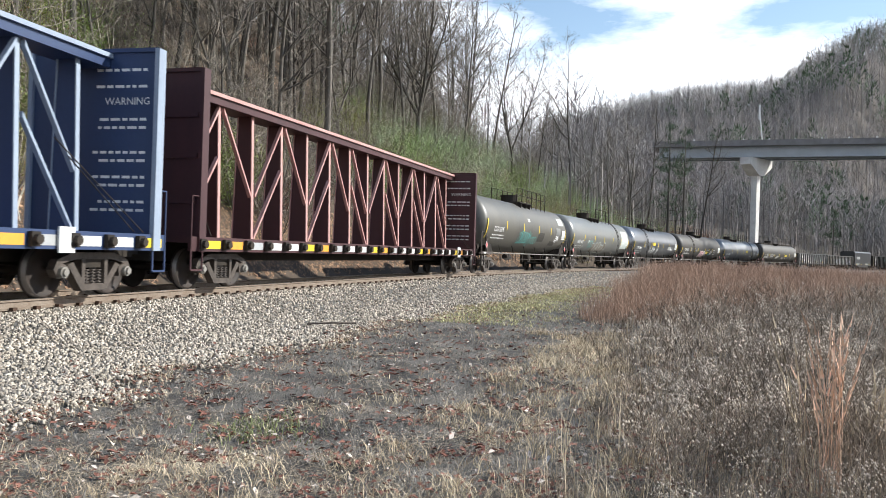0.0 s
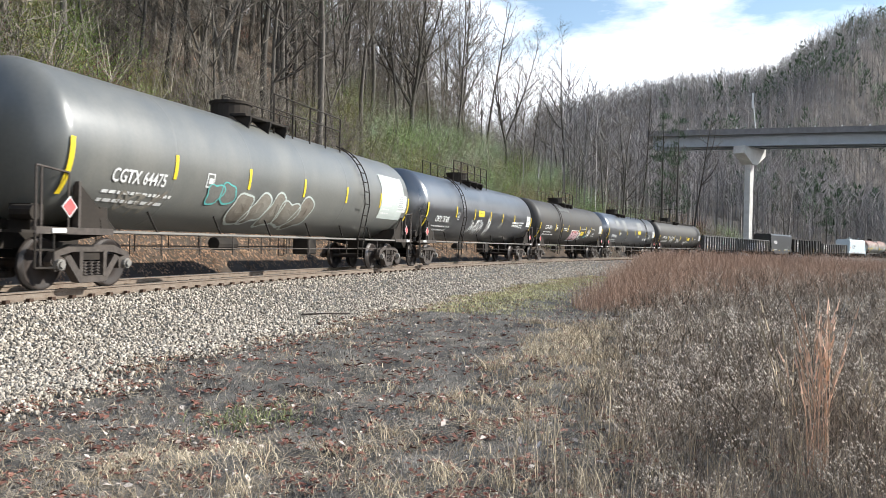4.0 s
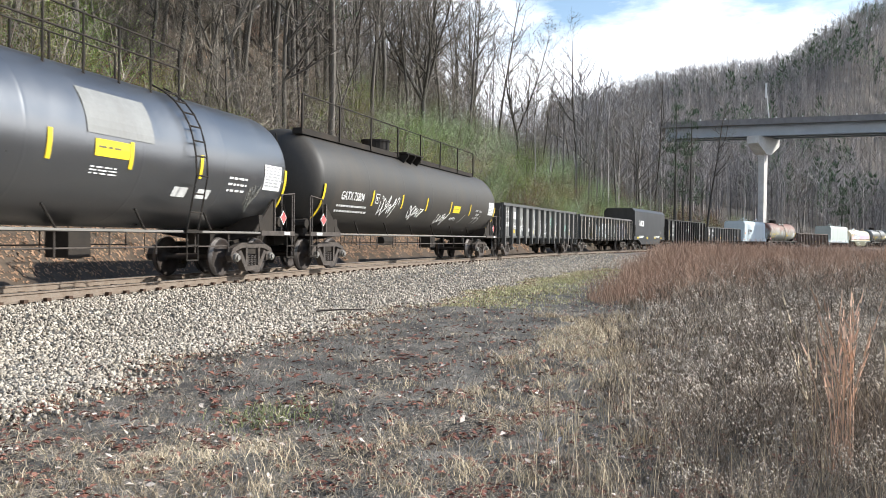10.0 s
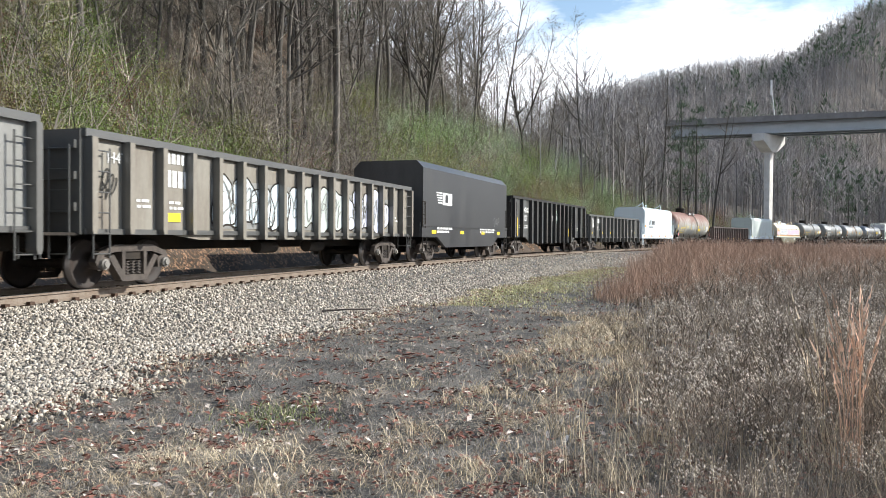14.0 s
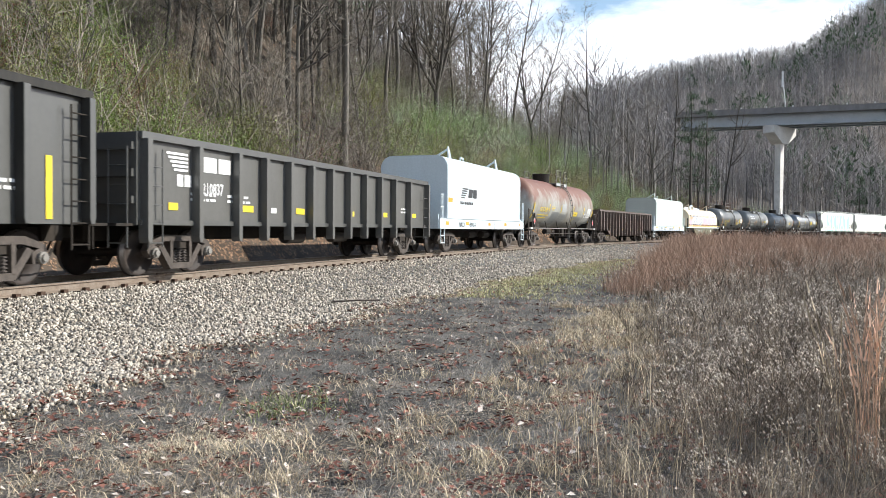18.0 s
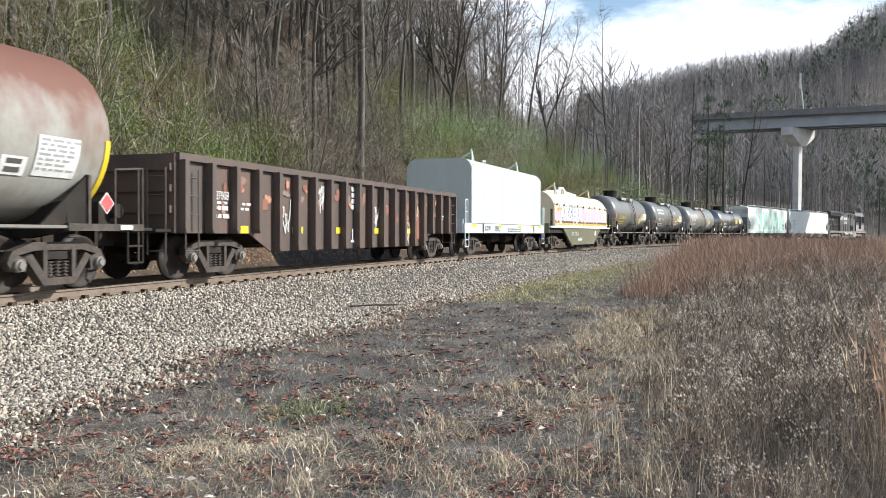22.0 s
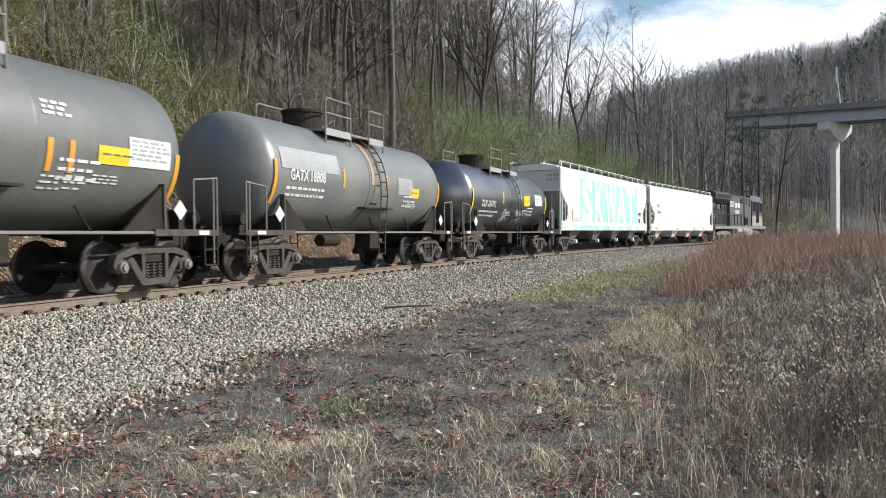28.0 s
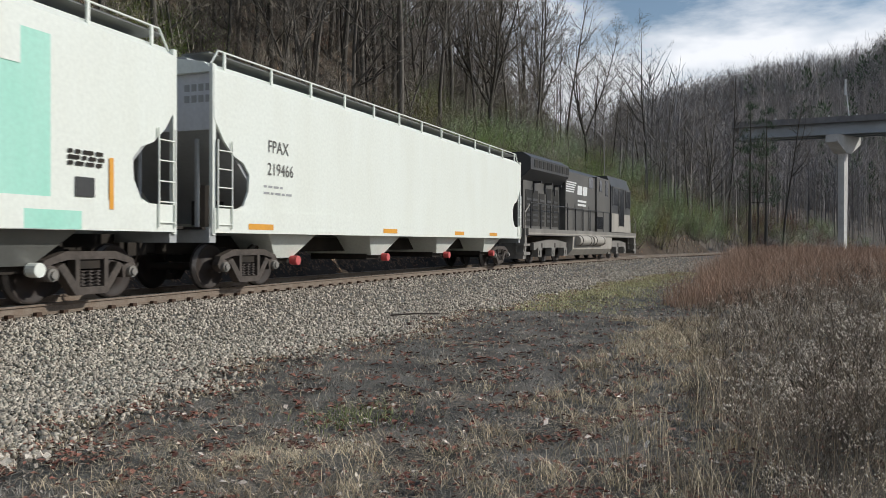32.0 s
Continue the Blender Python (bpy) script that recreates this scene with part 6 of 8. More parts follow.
scrawl(-2.9, zc - 0.82, 1.2, 0.45, P_WHITE, c, sf, 5, 6, 0.04)
scrawl(-1.9, zc - 0.82, 1.2, 0.5, P_WHITE, c, sf, 25, 5, 0.04)
scrawl(-0.1, zc - 0.78, 0.6, 0.85, P_WHITE, c, sf, 6, 5, 0.05)
scrawl(1.9, zc - 0.6, 0.7, 0.35, P_SLATE, c, sf, 7, 4, 0.045)
scrawl(-6.3, zc - 0.8, 0.7, 0.35, P_SLATE, c, sf, 27, 5, 0.03)
text_bars(4.7, zc - 0.42, 2, 1.5, P_WHITE, c, sf, h=0.11, gap=0.17, seed=71)
c, h, sf, zc = tank_car(5, P_MATTE, "matte black tank car with red sprayed writing", "CGTX 65412", square=1.9, square_top=-0.48, high=-0.09, mark_z=-0.5, prints=False, ladder_x=-4.5, gear=("rail", -0.6, -2.6, 1.5), stripes=[-5.34, -3.64, -2.01, 1.43, 3.38, 4.96], code_x=-5.2)
patch(-0.95, 1.30, zc - 1.22, zc - 0.42, P_WHITE, c, sf, "sprayed_ground")
patch(-0.86, 1.22, zc - 1.15, zc - 0.49, P_PINK, c, lambda x, z: sf(x, z) - 0.004, "sprayed_ground")
blob(-0.84, zc - 0.82, 2.05, 0.62, 5, P_ROSE, P_MAROON, c, lambda x, z: sf(x, z) - 0.006, 8, 0.05)
blob(-3.7, zc + 1.0, 2.8, 0.20, 6, P_OLIVE, P_OLIVE, c, sf, 18, 0.04, "dust_patch")
scrawl(3.95, zc - 0.6, 0.9, 0.55, P_WHITE, c, sf, 9, 5, 0.06)
scrawl(1.42, zc - 0.78, 0.5, 0.4, P_WHITE, c, sf, 29, 4, 0.05)
scrawl(3.3, zc - 0.85, 0.5, 0.25, P_TEAL, c, sf, 30, 3, 0.03)
text_bars(-3.2, zc - 0.40, 2, 1.0, P_WHITE, c, sf, h=0.06, seed=73)
text_bars(1.9, zc - 0.30, 1, 1.2, P_WHITE, c, sf, h=0.05, seed=72)
lettering("NON ODORIZED", 5.45, zc - 0.28, 0.13, P_WHITE, c, sf, "lettering")
lettering("LIQUEFIED", 5.75, zc - 0.62, 0.13, P_WHITE, c, sf, "lettering")
lettering("PETROLEUM GAS", 5.55, zc - 0.80, 0.13, P_WHITE, c, sf, "lettering")
c, h, sf, zc = tank_car(6, P_GLOSS, "glossy black tank car with pale repainted patches", "CBTX 787494", square=1.6, square_top=0.02, mark_z=-0.72, ladder_x=4.75, gear=("rail", -3.0, -1.9, 5.2), stripes=[-5.4, -2.58, 0.51, 2.62, 5.0], code_x=-5.2)
for q, w, z0, z1 in ((-6.45, 1.2, 0.3, 0.85), (-3.9, 1.05, -0.1, 0.95), (1.4, 1.9, 0.1, 0.9)):
    patch(q, q + w, zc + z0, zc + z1, P_GONG, c, sf, "repainted_patch")
scrawl(-6.1, zc - 0.84, 0.5, 0.4, P_SLATE, c, sf, 10, 3, 0.03)
scrawl(7.2, zc - 0.72, 0.5, 0.5, P_SLATE, c, sf, 40, 4, 0.025)
for q in (4.2, 5.1):
    patch(q, q + 0.5, zc - 0.85, zc - 0.65, P_WHITE, c, sf, "label_square")
c, h, sf, zc = tank_car(7, P_MATTE, "matte black tank car with white scrawls and a full-length top walk", "GATX 75804", radius=1.52, square=2.76, square_top=-0.26, high=-0.11, mark_z=-0.5, prints=False, gear=("walk", -2.3, -9.6, 7.6), stripes=[-5.86, -3.22, -0.61, 2.39, 5.21], code_x=-5.65)
part("end_ladder", ladder(1.1, zc + 1.3, 0.42), P_DARK, c).matrix_basis = pose(-h - 0.05, -0.6, 0, 0, 8, 90)
scrawl(-5.2, zc - 0.58, 1.5, 0.5, P_WHITE, c, sf, 11, 6, 0.045)
scrawl(-2.4, zc - 0.68, 1.45, 0.42, P_WHITE, c, sf, 12, 5, 0.05)
scrawl(1.0, zc - 0.82, 1.2, 0.4, P_WHITE, c, sf, 13, 4, 0.045)
for q in (3.7, 5.6, 6.1):
    arc_mark(q, zc + 0.25, 1.25, -75, -38, 0.07, P_SLATE, c, sf, "sprayed_stroke", 0.5)
lettering("NON-ODORIZED", 6.05, zc - 0.42, 0.13, P_WHITE, c, sf, "lettering")
lettering("LIQUEFIED", 6.15, zc - 0.58, 0.13, P_WHITE, c, sf, "lettering")
lettering("PETROLEUM GAS", 5.95, zc - 0.74, 0.13, P_WHITE, c, sf, "lettering")
c, h, sf, zc = tank_car(14, P_RUSTTANK, "rust-topped grey tank car with faded patches", "UTLX 70279", radius=1.47, zc=2.55, text_mat=P_YELLOW, stripes=[-3.92, -1.31, 1.66, 4.5], high=-0.04, square=1.9, square_top=-0.41, square_h=0.27, mark_x=1.76, mark_z=-0.52, data_x=2.15, data_z=-0.10, over=0.95, prints=False, ladder_x=0.57, gear=("platform", -1.0, -1.2, 1.25))
for q, w, z0, z1 in ((-3.2, 1.6, -1.15, -0.5), (-1.45, 1.75, -1.12, -0.6), (2.2, 2.1, -1.15, -0.72)):
    patch(q, q + w, zc + z0, zc + z1, P_SLATE, c, sf, "repainted_patch")
patch(-1.18, -0.27, zc - 0.45, zc + 0.03, P_HOPG, c, lambda x, z: sf(x, z) + 0.003, "repainted_patch")
text_bars(-3.45, zc - 0.22, 3, 0.6, P_YELLOW, c, sf, h=0.04, gap=0.09, seed=71)
patch(4.8, 5.3, zc - 0.74, zc - 0.46, P_WHITE, c, lambda x, z: sf(x, z) - 0.003, "code_frame")
patch(4.9, 5.2, zc - 0.70, zc - 0.50, P_LOCOS, c, lambda x, z: sf(x, z) - 0.006, "code_field")
SMALL = dict(small=True, ladder_x=0.38, gear=("platform", -1.5, -2.1, 1.35), over=1.15)
c, h, sf, zc = tank_car(18, P_GREY, "short dark grey tank car with yellow lettering", "UTLX 125164", radius=1.38, zc=2.48, text_mat=P_YELLOW, stripes=[-1.6, 1.7], stripe=P_ORANGE, mark_x=1.55, mark_z=-0.38, **SMALL)
scrawl(2.4, zc - 0.4, 0.8, 0.5, P_WHITE, c, sf, 45, 4, 0.06)
patch(3.1, 3.8, zc - 0.45, zc + 0.0, P_YELLOW, c, sf, "yellow_panel")
c, h, sf, zc = tank_car(19, P_GREY, "short dark grey tank car with orange stripes", "PROX 17784", radius=1.40, zc=2.49, square=2.8, square_top=-0.03, stripes=[-2.0, -1.4, 1.8, 2.24], stripe=P_ORANGE, high=-0.02, data_x=1.88, data_z=0.18, mark_x=1.55, mark_z=-0.38, **SMALL)
text_bars(-h + 1.5, zc + 0.25, 1, 2.2, P_WHITE, c, sf, h=0.42, seed=46)
text_bars(1.7, zc + 0.50, 3, 0.5, P_WHITE, c, sf, h=0.05, gap=0.085, seed=47)
text_bars(1.72, zc - 0.60, 3, 0.45, P_WHITE, c, sf, h=0.03, gap=0.09, seed=48)
text_bars(2.2, zc - 0.58, 3, 0.45, P_WHITE, c, sf, h=0.03, gap=0.09, seed=49)
c, h, sf, zc = tank_car(20, P_SLATE, "short slate-grey tank car with a rusty band", "GATX 18808", radius=1.38, zc=2.47, square=2.6, square_top=-0.05, stripes=[-1.74, 0.9], stripe=P_ORANGE, high=0.24, data_x=3.9, data_z=0.22, data_mat=P_HOPG, mark_x=1.2, mark_z=-0.19, **SMALL)
patch(-0.10, 0.06, zc - 0.1, zc + 1.25, P_PEACH, c, sf, "rust_stain")
patch(0.30, 0.38, zc + 0.3, zc + 1.15, P_RUSTRED, c, sf, "rust_stain")
patch(-4.75, -2.0, zc + 0.06, zc + 0.55, P_HOPG, c, sf, "repainted_patch")
c, h, sf, zc = tank_car(21, P_GLOSS, "short glossy black tank car with white scrawls", "TILX 101712", radius=1.37, zc=2.45, square=1.38, square_top=0.22, square_h=0.46, stripes=[-1.35, 1.02, 2.2], high=0.29, data_x=2.36, data_z=0.33, mark_x=1.55, mark_z=-0.38, **SMALL)
scrawl(-1.1, zc - 0.72, 1.0, 0.46, P_WHITE, c, sf, 20, 5, 0.04)
scrawl(0.47, zc - 0.78, 1.05, 0.58, P_WHITE, c, sf, 21, 5, 0.04)
scrawl(-3.6, zc - 1.0, 0.9, 0.3, P_SLATE, c, sf, 22, 4, 0.025)
scrawl(1.75, zc - 0.78, 0.65, 0.46, P_SLATE, c, sf, 23, 3, 0.03)


# ---- gondolas ----
def gondola(i, label, top, ribs, side_mat, panel_mat, marks, bottom=0.95, belly=0.0, hang=0.0, text_mat=None, yellow=4, ladder_mat=None, rib_mat=None, rib_at=None, short=1.15, bogie=2.3):
    c, pitch, place = rail_car(i, "gondola", label, "gondola car")
    ln = pitch - short
    h = ln / 2
    y = 1.46
    truck(c, -(pitch / 2 - bogie), place)
    truck(c, pitch / 2 - bogie, place)
    couplers(c, ln, pitch)
    part("floor", boxes((-h + 0.1, h - 0.1, -1.35, 1.35, bottom + 0.1, bottom + 0.2)), P_DARK, c)
    part("centre_sill", boxes((-pitch / 2 + 0.7, pitch / 2 - 0.7, -0.25, 0.25, 0.68, bottom + 0.1)), P_DARK, c)
    flare = 2.6
    for sg in (-1, 1):
        prof = [(-h, top - 0.1), (-h, bottom), (-h + flare, bottom)] + ([(-h + flare + 0.9, bottom - belly), (h - flare - 0.9, bottom - belly)] if belly else []) + [(h - flare, bottom), (h, bottom), (h, top - 0.1)]
        part("side_plate", prism([(q, z) for q, z in prof], sg * (y - 0.11), sg * (y - 0.07), "y"), panel_mat, c)
        part("top_chord", boxes((-h, h, min(sg * (y - 0.14), sg * (y + 0.03)), max(sg * (y - 0.14), sg * (y + 0.03)), top - 0.14, top)), side_mat, c)
        if belly < 0.2:
            part("side_sill", boxes((-h, h, min(sg * (y - 0.12), sg * y), max(sg * (y - 0.12), sg * y), bottom, bottom + 0.10)), side_mat, c)
        for q in rib_at or [-h + 0.12 + (ln - 0.24) * k / (ribs - 1) for k in range(ribs)]:
            inner = abs(q) < h - flare - 0.7
            zb = bottom - (belly if inner else 0) - hang
            # ribs in side_mat, on most cars darker than the face: shade of their sides in colour
            shared(("rib", i, inner), "side_rib", lambda: prism([(-0.07, top - 0.13), (0.07, top - 0.13), (0.07, zb + 0.1), (0.045, zb), (-0.045, zb), (-0.07, zb + 0.1)], -0.10, 0.10, "y"), side_mat, c, pose(q, sg * (y + 0.01), 0))
            if sg < 0:
                # thin added plate: the rib's sunlit near face, lighter by its own rib_mat
                shared(("rib_face", i, inner), "rib_face", lambda: prism([(-0.068, top - 0.14), (0.068, top - 0.14), (0.068, zb + 0.1), (0.045, zb + 0.01), (-0.045, zb + 0.01), (-0.068, zb + 0.1)], -0.012, 0.0, "y"), rib_mat or side_mat, c, pose(q, -y - 0.111, 0))
    for k in (-1, 1):
        part("end_wall", boxes((k * h - 0.06, k * h + 0.06, -y + 0.05, y - 0.05, bottom, top - 0.02)), side_mat, c)
        for z in np.linspace(bottom + 0.4, top - 0.35, 3):
            part("end_stiffener", boxes((k * h + min(0, k * 0.14), k * h + max(0, k * 0.14), -y + 0.1, y - 0.1, float(z), float(z) + 0.14)), side_mat, c)
        for sg in (-1, 1):
            part("corner_ladder", ladder(bottom - 0.42, top - 0.3), ladder_mat or side_mat, c).matrix_basis = pose(k * (h - 0.36), sg * (y + 0.05), 0)
        part("end_ladder", ladder(bottom - 0.42, top - 0.3), ladder_mat or side_mat, c).matrix_basis = pose(k * (h + 0.2), -1.1, 0, 0, 0, 90)
        part("end_platform", boxes((k * (h + 0.28) - 0.26, k * (h + 0.28) + 0.26, -1.35, 1.35, 0.98, 1.03)), P_DARK, c)
    sf = flat(-y + 0.062)
    step = (ln - 0.24) / (ribs - 1)
    for k in range(yellow):
        b = int((k + 0.5) * (ribs - 1) / yellow)
        q = -h + 0.12 + step * (b + 0.5)
        patch(q - 0.24, q + 0.24, bottom + 0.26, bottom + 0.44, P_YELLOW, c, sf, "reflective_panel")
    tm = text_mat or P_WHITE
    for k, m in enumerate(marks):
        q = -h + 0.12 + step * (1 if len(m) < 6 else 1) + 0.12
        lettering(m, q, top - 0.85 - 0.46 * k, 0.40, tm, c, sf, "car_mark", min(1.1, (step - 0.25) / (0.2 * len(m))))
    for b in (1, 2, ribs - 3):
        text_bars(-h + 0.12 + step * b + 0.14, bottom + 0.62, 2, step - 0.35, tm, c, sf, seed=i + b)
    for q in (-1.6, 1.2):
        part("brake_reservoir", tube(bmesh.new(), (q, -0.8, 0.72), (q + 0.9, -0.8, 0.72), 0.17, n=12), P_DARK, c)
    return c, h, sf, step


c, h, sf, st = gondola(8, "black gondola with grey sheen and white scrawls", 2.88, 14, P_GONB, P_GONG, [], 1.02, 0.0, 0.34, rib_mat=P_GOND)
for q, w, z, hh, m, lp in ((-5.15, 1.1, 1.72, 0.8, P_WHITE, 4), (-2.6, 1.05, 1.72, 1.0, P_WHITE, 3), (-1.4, 1.1, 1.75, 0.95, P_WHITE, 2), (-0.1, 0.9, 1.65, 0.8, P_WHITE, 2), (1.1, 0.7, 1.95, 0.5, P_MINT, 3), (2.4, 0.8, 1.7, 0.7, P_WHITE, 2), (5.0, 0.5, 1.7, 0.4, P_MINT, 3)):
    scrawl(q, z, w, hh, m, c, sf, 30 + int(10 * abs(q)), lp, 0.055)
for k in range(5):
    patch(-h + 0.3 + 0.06 * k, -h + 1.1, 2.42 - 0.09 * k, 2.47 - 0.09 * k, P_WHITE, c, sf, "emblem_bar")
patch(-h + 1.55, -h + 2.45, 2.05, 2.45, P_WHITE, c, sf, "emblem_block")
lettering("211321", -h + 1.5, 1.62, 0.34, P_WHITE, c, sf, "car_mark", 0.85)
text_bars(-h + 0.75, 1.62, 1, 0.4, P_WHITE, c, sf, h=0.26, seed=3)
patch(-3.5, -3.15, 1.4, 1.58, P_WHITE, c, sf, "label_square")
c, h, sf, st = gondola(9, "faded tan gondola covered in pale graffiti", 2.82, 18, P_GONB, P_GONT, [], 1.0, 0.10, 0.0, rib_mat=P_GONT)
lettering("H4TA", -h + 0.62, 2.28, 0.30, P_WHITE, c, sf, "graffiti_lettering")
for q, w, n, fill, seed in ((-4.5, 4.3, 5, P_HOODW, 60), (-0.1, 2.6, 3, P_HOODG, 62), (2.6, 3.6, 5, P_SKY, 66)):
    patch(q - 0.05, q + w + 0.1, 1.15, 2.25, P_GONG, c, sf, "sprayed_ground")
    blob(q, 1.74, w, 1.15, n, fill, P_DARK, c, lambda x, z: sf(x, z) - 0.004, seed, 0.05)
    scrawl(q + 0.1, 1.75, w - 0.2, 0.75, P_SLATE, c, lambda x, z: sf(x, z) - 0.02, seed + 1, n + 3, 0.04)
text_bars(-6.3, 1.95, 1, 1.2, P_WHITE, c, sf, h=0.34, seed=47)
text_bars(-6.1, 2.42, 1, 0.5, P_WHITE, c, sf, h=0.22, seed=48)
scrawl(-h + 0.5, 1.9, 0.35, 0.5, P_GON, c, sf, 64, 3, 0.03)
c, h, sf, st = gondola(11, "tall smooth black gondola with a round white emblem", 3.25, 17, P_GON, P_GONB, [], 1.0, 0.36, 0.0, ladder_mat=P_DARK, yellow=0, rib_mat=P_GONB, rib_at=[-8.27, -6.8] + [-5.1 + 1.03 * k for k in range(11)] + [6.8, 8.27])
lettering("OMNX", -6.62, 2.40, 0.42, P_WHITE, c, sf, "car_mark", 1.0, "", 0.008)
lettering("2027", -6.42, 1.94, 0.42, P_WHITE, c, sf, "car_mark", 1.0, "", 0.008)
arc_mark(-0.55, 2.24, 0.17, 0, 360, 0.09, P_WHITE, c, flat(-1.41), "emblem_ring")
for k, (w, hh) in enumerate(((0.09, 0.30), (0.09, 0.30), (0.09, 0.30), (0.09, 0.30), (0.09, 0.30), (0.08, 0.40))):
    q = -0.30 + 0.165 * k
    over = abs(q + 0.04 - 0.05) < 0.13
    patch(q, q + w, 2.06, 2.06 + hh, P_WHITE, c, flat(-1.59) if over else flat(-1.41), "emblem_bar")
arc_mark(0.45, 2.27, 0.50, -70, 125, 0.08, P_MINT, c, flat(-1.41), "emblem_arc", 0.8)
for q, z in ((-7.4, 2.09), (-3.77, 1.6), (-1.51, 1.6), (1.58, 1.6), (3.98, 1.6), (7.45, 2.09)):
    patch(q - 0.07, q + 0.07, 1.08, z, P_YELLOW, c, sf, "reflective_stripe")
c, h, sf, st = gondola(12, "dark gondola with plain panels, grey sheen in their colour", 2.75, 13, P_GONB, P_GOND, [], 1.0, 0.0, 0.34, rib_mat=P_GOND, yellow=0, short=1.65, bogie=2.5, rib_at=[-8.13, -6.5, -5.0, -3.8, -2.6, -1.4, -0.2, 1.0, 2.2, 3.42, 4.7, 6.15, 8.13])
for k in range(5):
    patch(-7.42 + 0.06 * k, -6.72, 2.40 - 0.08 * k, 2.45 - 0.08 * k, P_WHITE, c, sf, "emblem_bar")
for q, w in ((-6.19, 0.5), (-5.62, 0.46)):
    patch(q, q + w, 2.12, 2.44, P_WHITE, c, sf, "emblem_block")
lettering("210837", -6.24, 1.66, 0.34, P_WHITE, c, sf, "car_mark", 0.78, "", 0.006)
text_bars(-7.08, 1.78, 1, 0.38, P_WHITE, c, sf, h=0.24, seed=5)
for q, w, z in ((-7.35, 0.3, 1.3), (-4.64, 0.46, 1.32), (-2.08, 0.46, 1.32), (1.16, 0.44, 1.32), (3.78, 0.5, 1.34), (6.72, 0.4, 1.36)):
    patch(q, q + w, z, z + 0.15, P_YELLOW, c, sf, "reflective_panel")
patch(-3.37, -3.1, 1.32, 1.45, P_WHITE, c, sf, "label_square")
for z in (1.92, 2.08):
    patch(-4.96, -4.83, z, z + 0.13, P_BLUEL, c, sf, "blue_mark")
c, h, sf, st = gondola(15, "rust-black gondola with scrawls and primer patches", 2.52, 20, P_GONR, P_GONR, [], 0.95, 0.42, 0.0, rib_mat=P_GONR, yellow=0)
rg = random.Random(15)
for b in range(1, 17):
    q = -h + 0.12 + st * b + 0.14
    for k in range(rg.choice((2, 3, 4))):
        w = rg.uniform(0.10, 0.30)
        x0 = q + rg.uniform(0, max(st - 0.28 - w, 0.02))
        z0 = rg.uniform(1.35, 2.15)
        blob(x0, z0, w, rg.uniform(0.08, 0.30), 1, (P_PEACH, P_RUSTRED, P_GONT)[k % 3], P_RUSTRED, c, lambda x, z: sf(x, z) - 0.003 * k, 300 + 10 * b + k, 0.03, "scraped_patch")
for b, z0, w, m in ((4, 1.3, 0.5, P_WHITE), (10, 1.45, 0.5, P_WHITE), (13, 1.0, 0.5, P_HOODT), (14, 1.6, 0.4, P_HOODT), (6, 1.9, 0.5, P_WHITE)):
    scrawl(-h + 0.12 + st * b + 0.22, z0, w, 0.6, m, c, lambda x, z: sf(x, z) - 0.012, 120 + b, 4, 0.035)
for q in (-6.6, -4.1, -1.7, 0.9, 3.55):
    patch(q, q + 0.55, 0.95, 1.12, P_YELLOW, c, lambda x, z: sf(x, z) - 0.012, "reflective_panel")
patch(4.35, 5.0, 0.75, 1.75, P_RUSTRED, c, lambda x, z: sf(x, z) - 0.012, "primer_patch")
text_bars(-0.72, 2.15, 4, 0.5, P_WHITE, c, lambda x, z: sf(x, z) - 0.014, h=0.12, gap=0.17, seed=9)
patch(-0.66, -0.61, 0.72, 1.08, P_WHITE, c, lambda x, z: sf(x, z) - 0.012, "arrow_mark")
patch(-0.76, -0.51, 0.70, 0.76, P_WHITE, c, lambda x, z: sf(x, z) - 0.013, "arrow_mark")
lettering("187808", -h + 0.12 + st + 0.16, 1.66, 0.26, P_WHITE, c, lambda x, z: sf(x, z) - 0.014, "car_mark", 0.75)
text_bars(-h + 0.12 + st + 0.16, 1.44, 2, st - 0.35, P_WHITE, c, lambda x, z: sf(x, z) - 0.014, h=0.09, gap=0.17, seed=10)


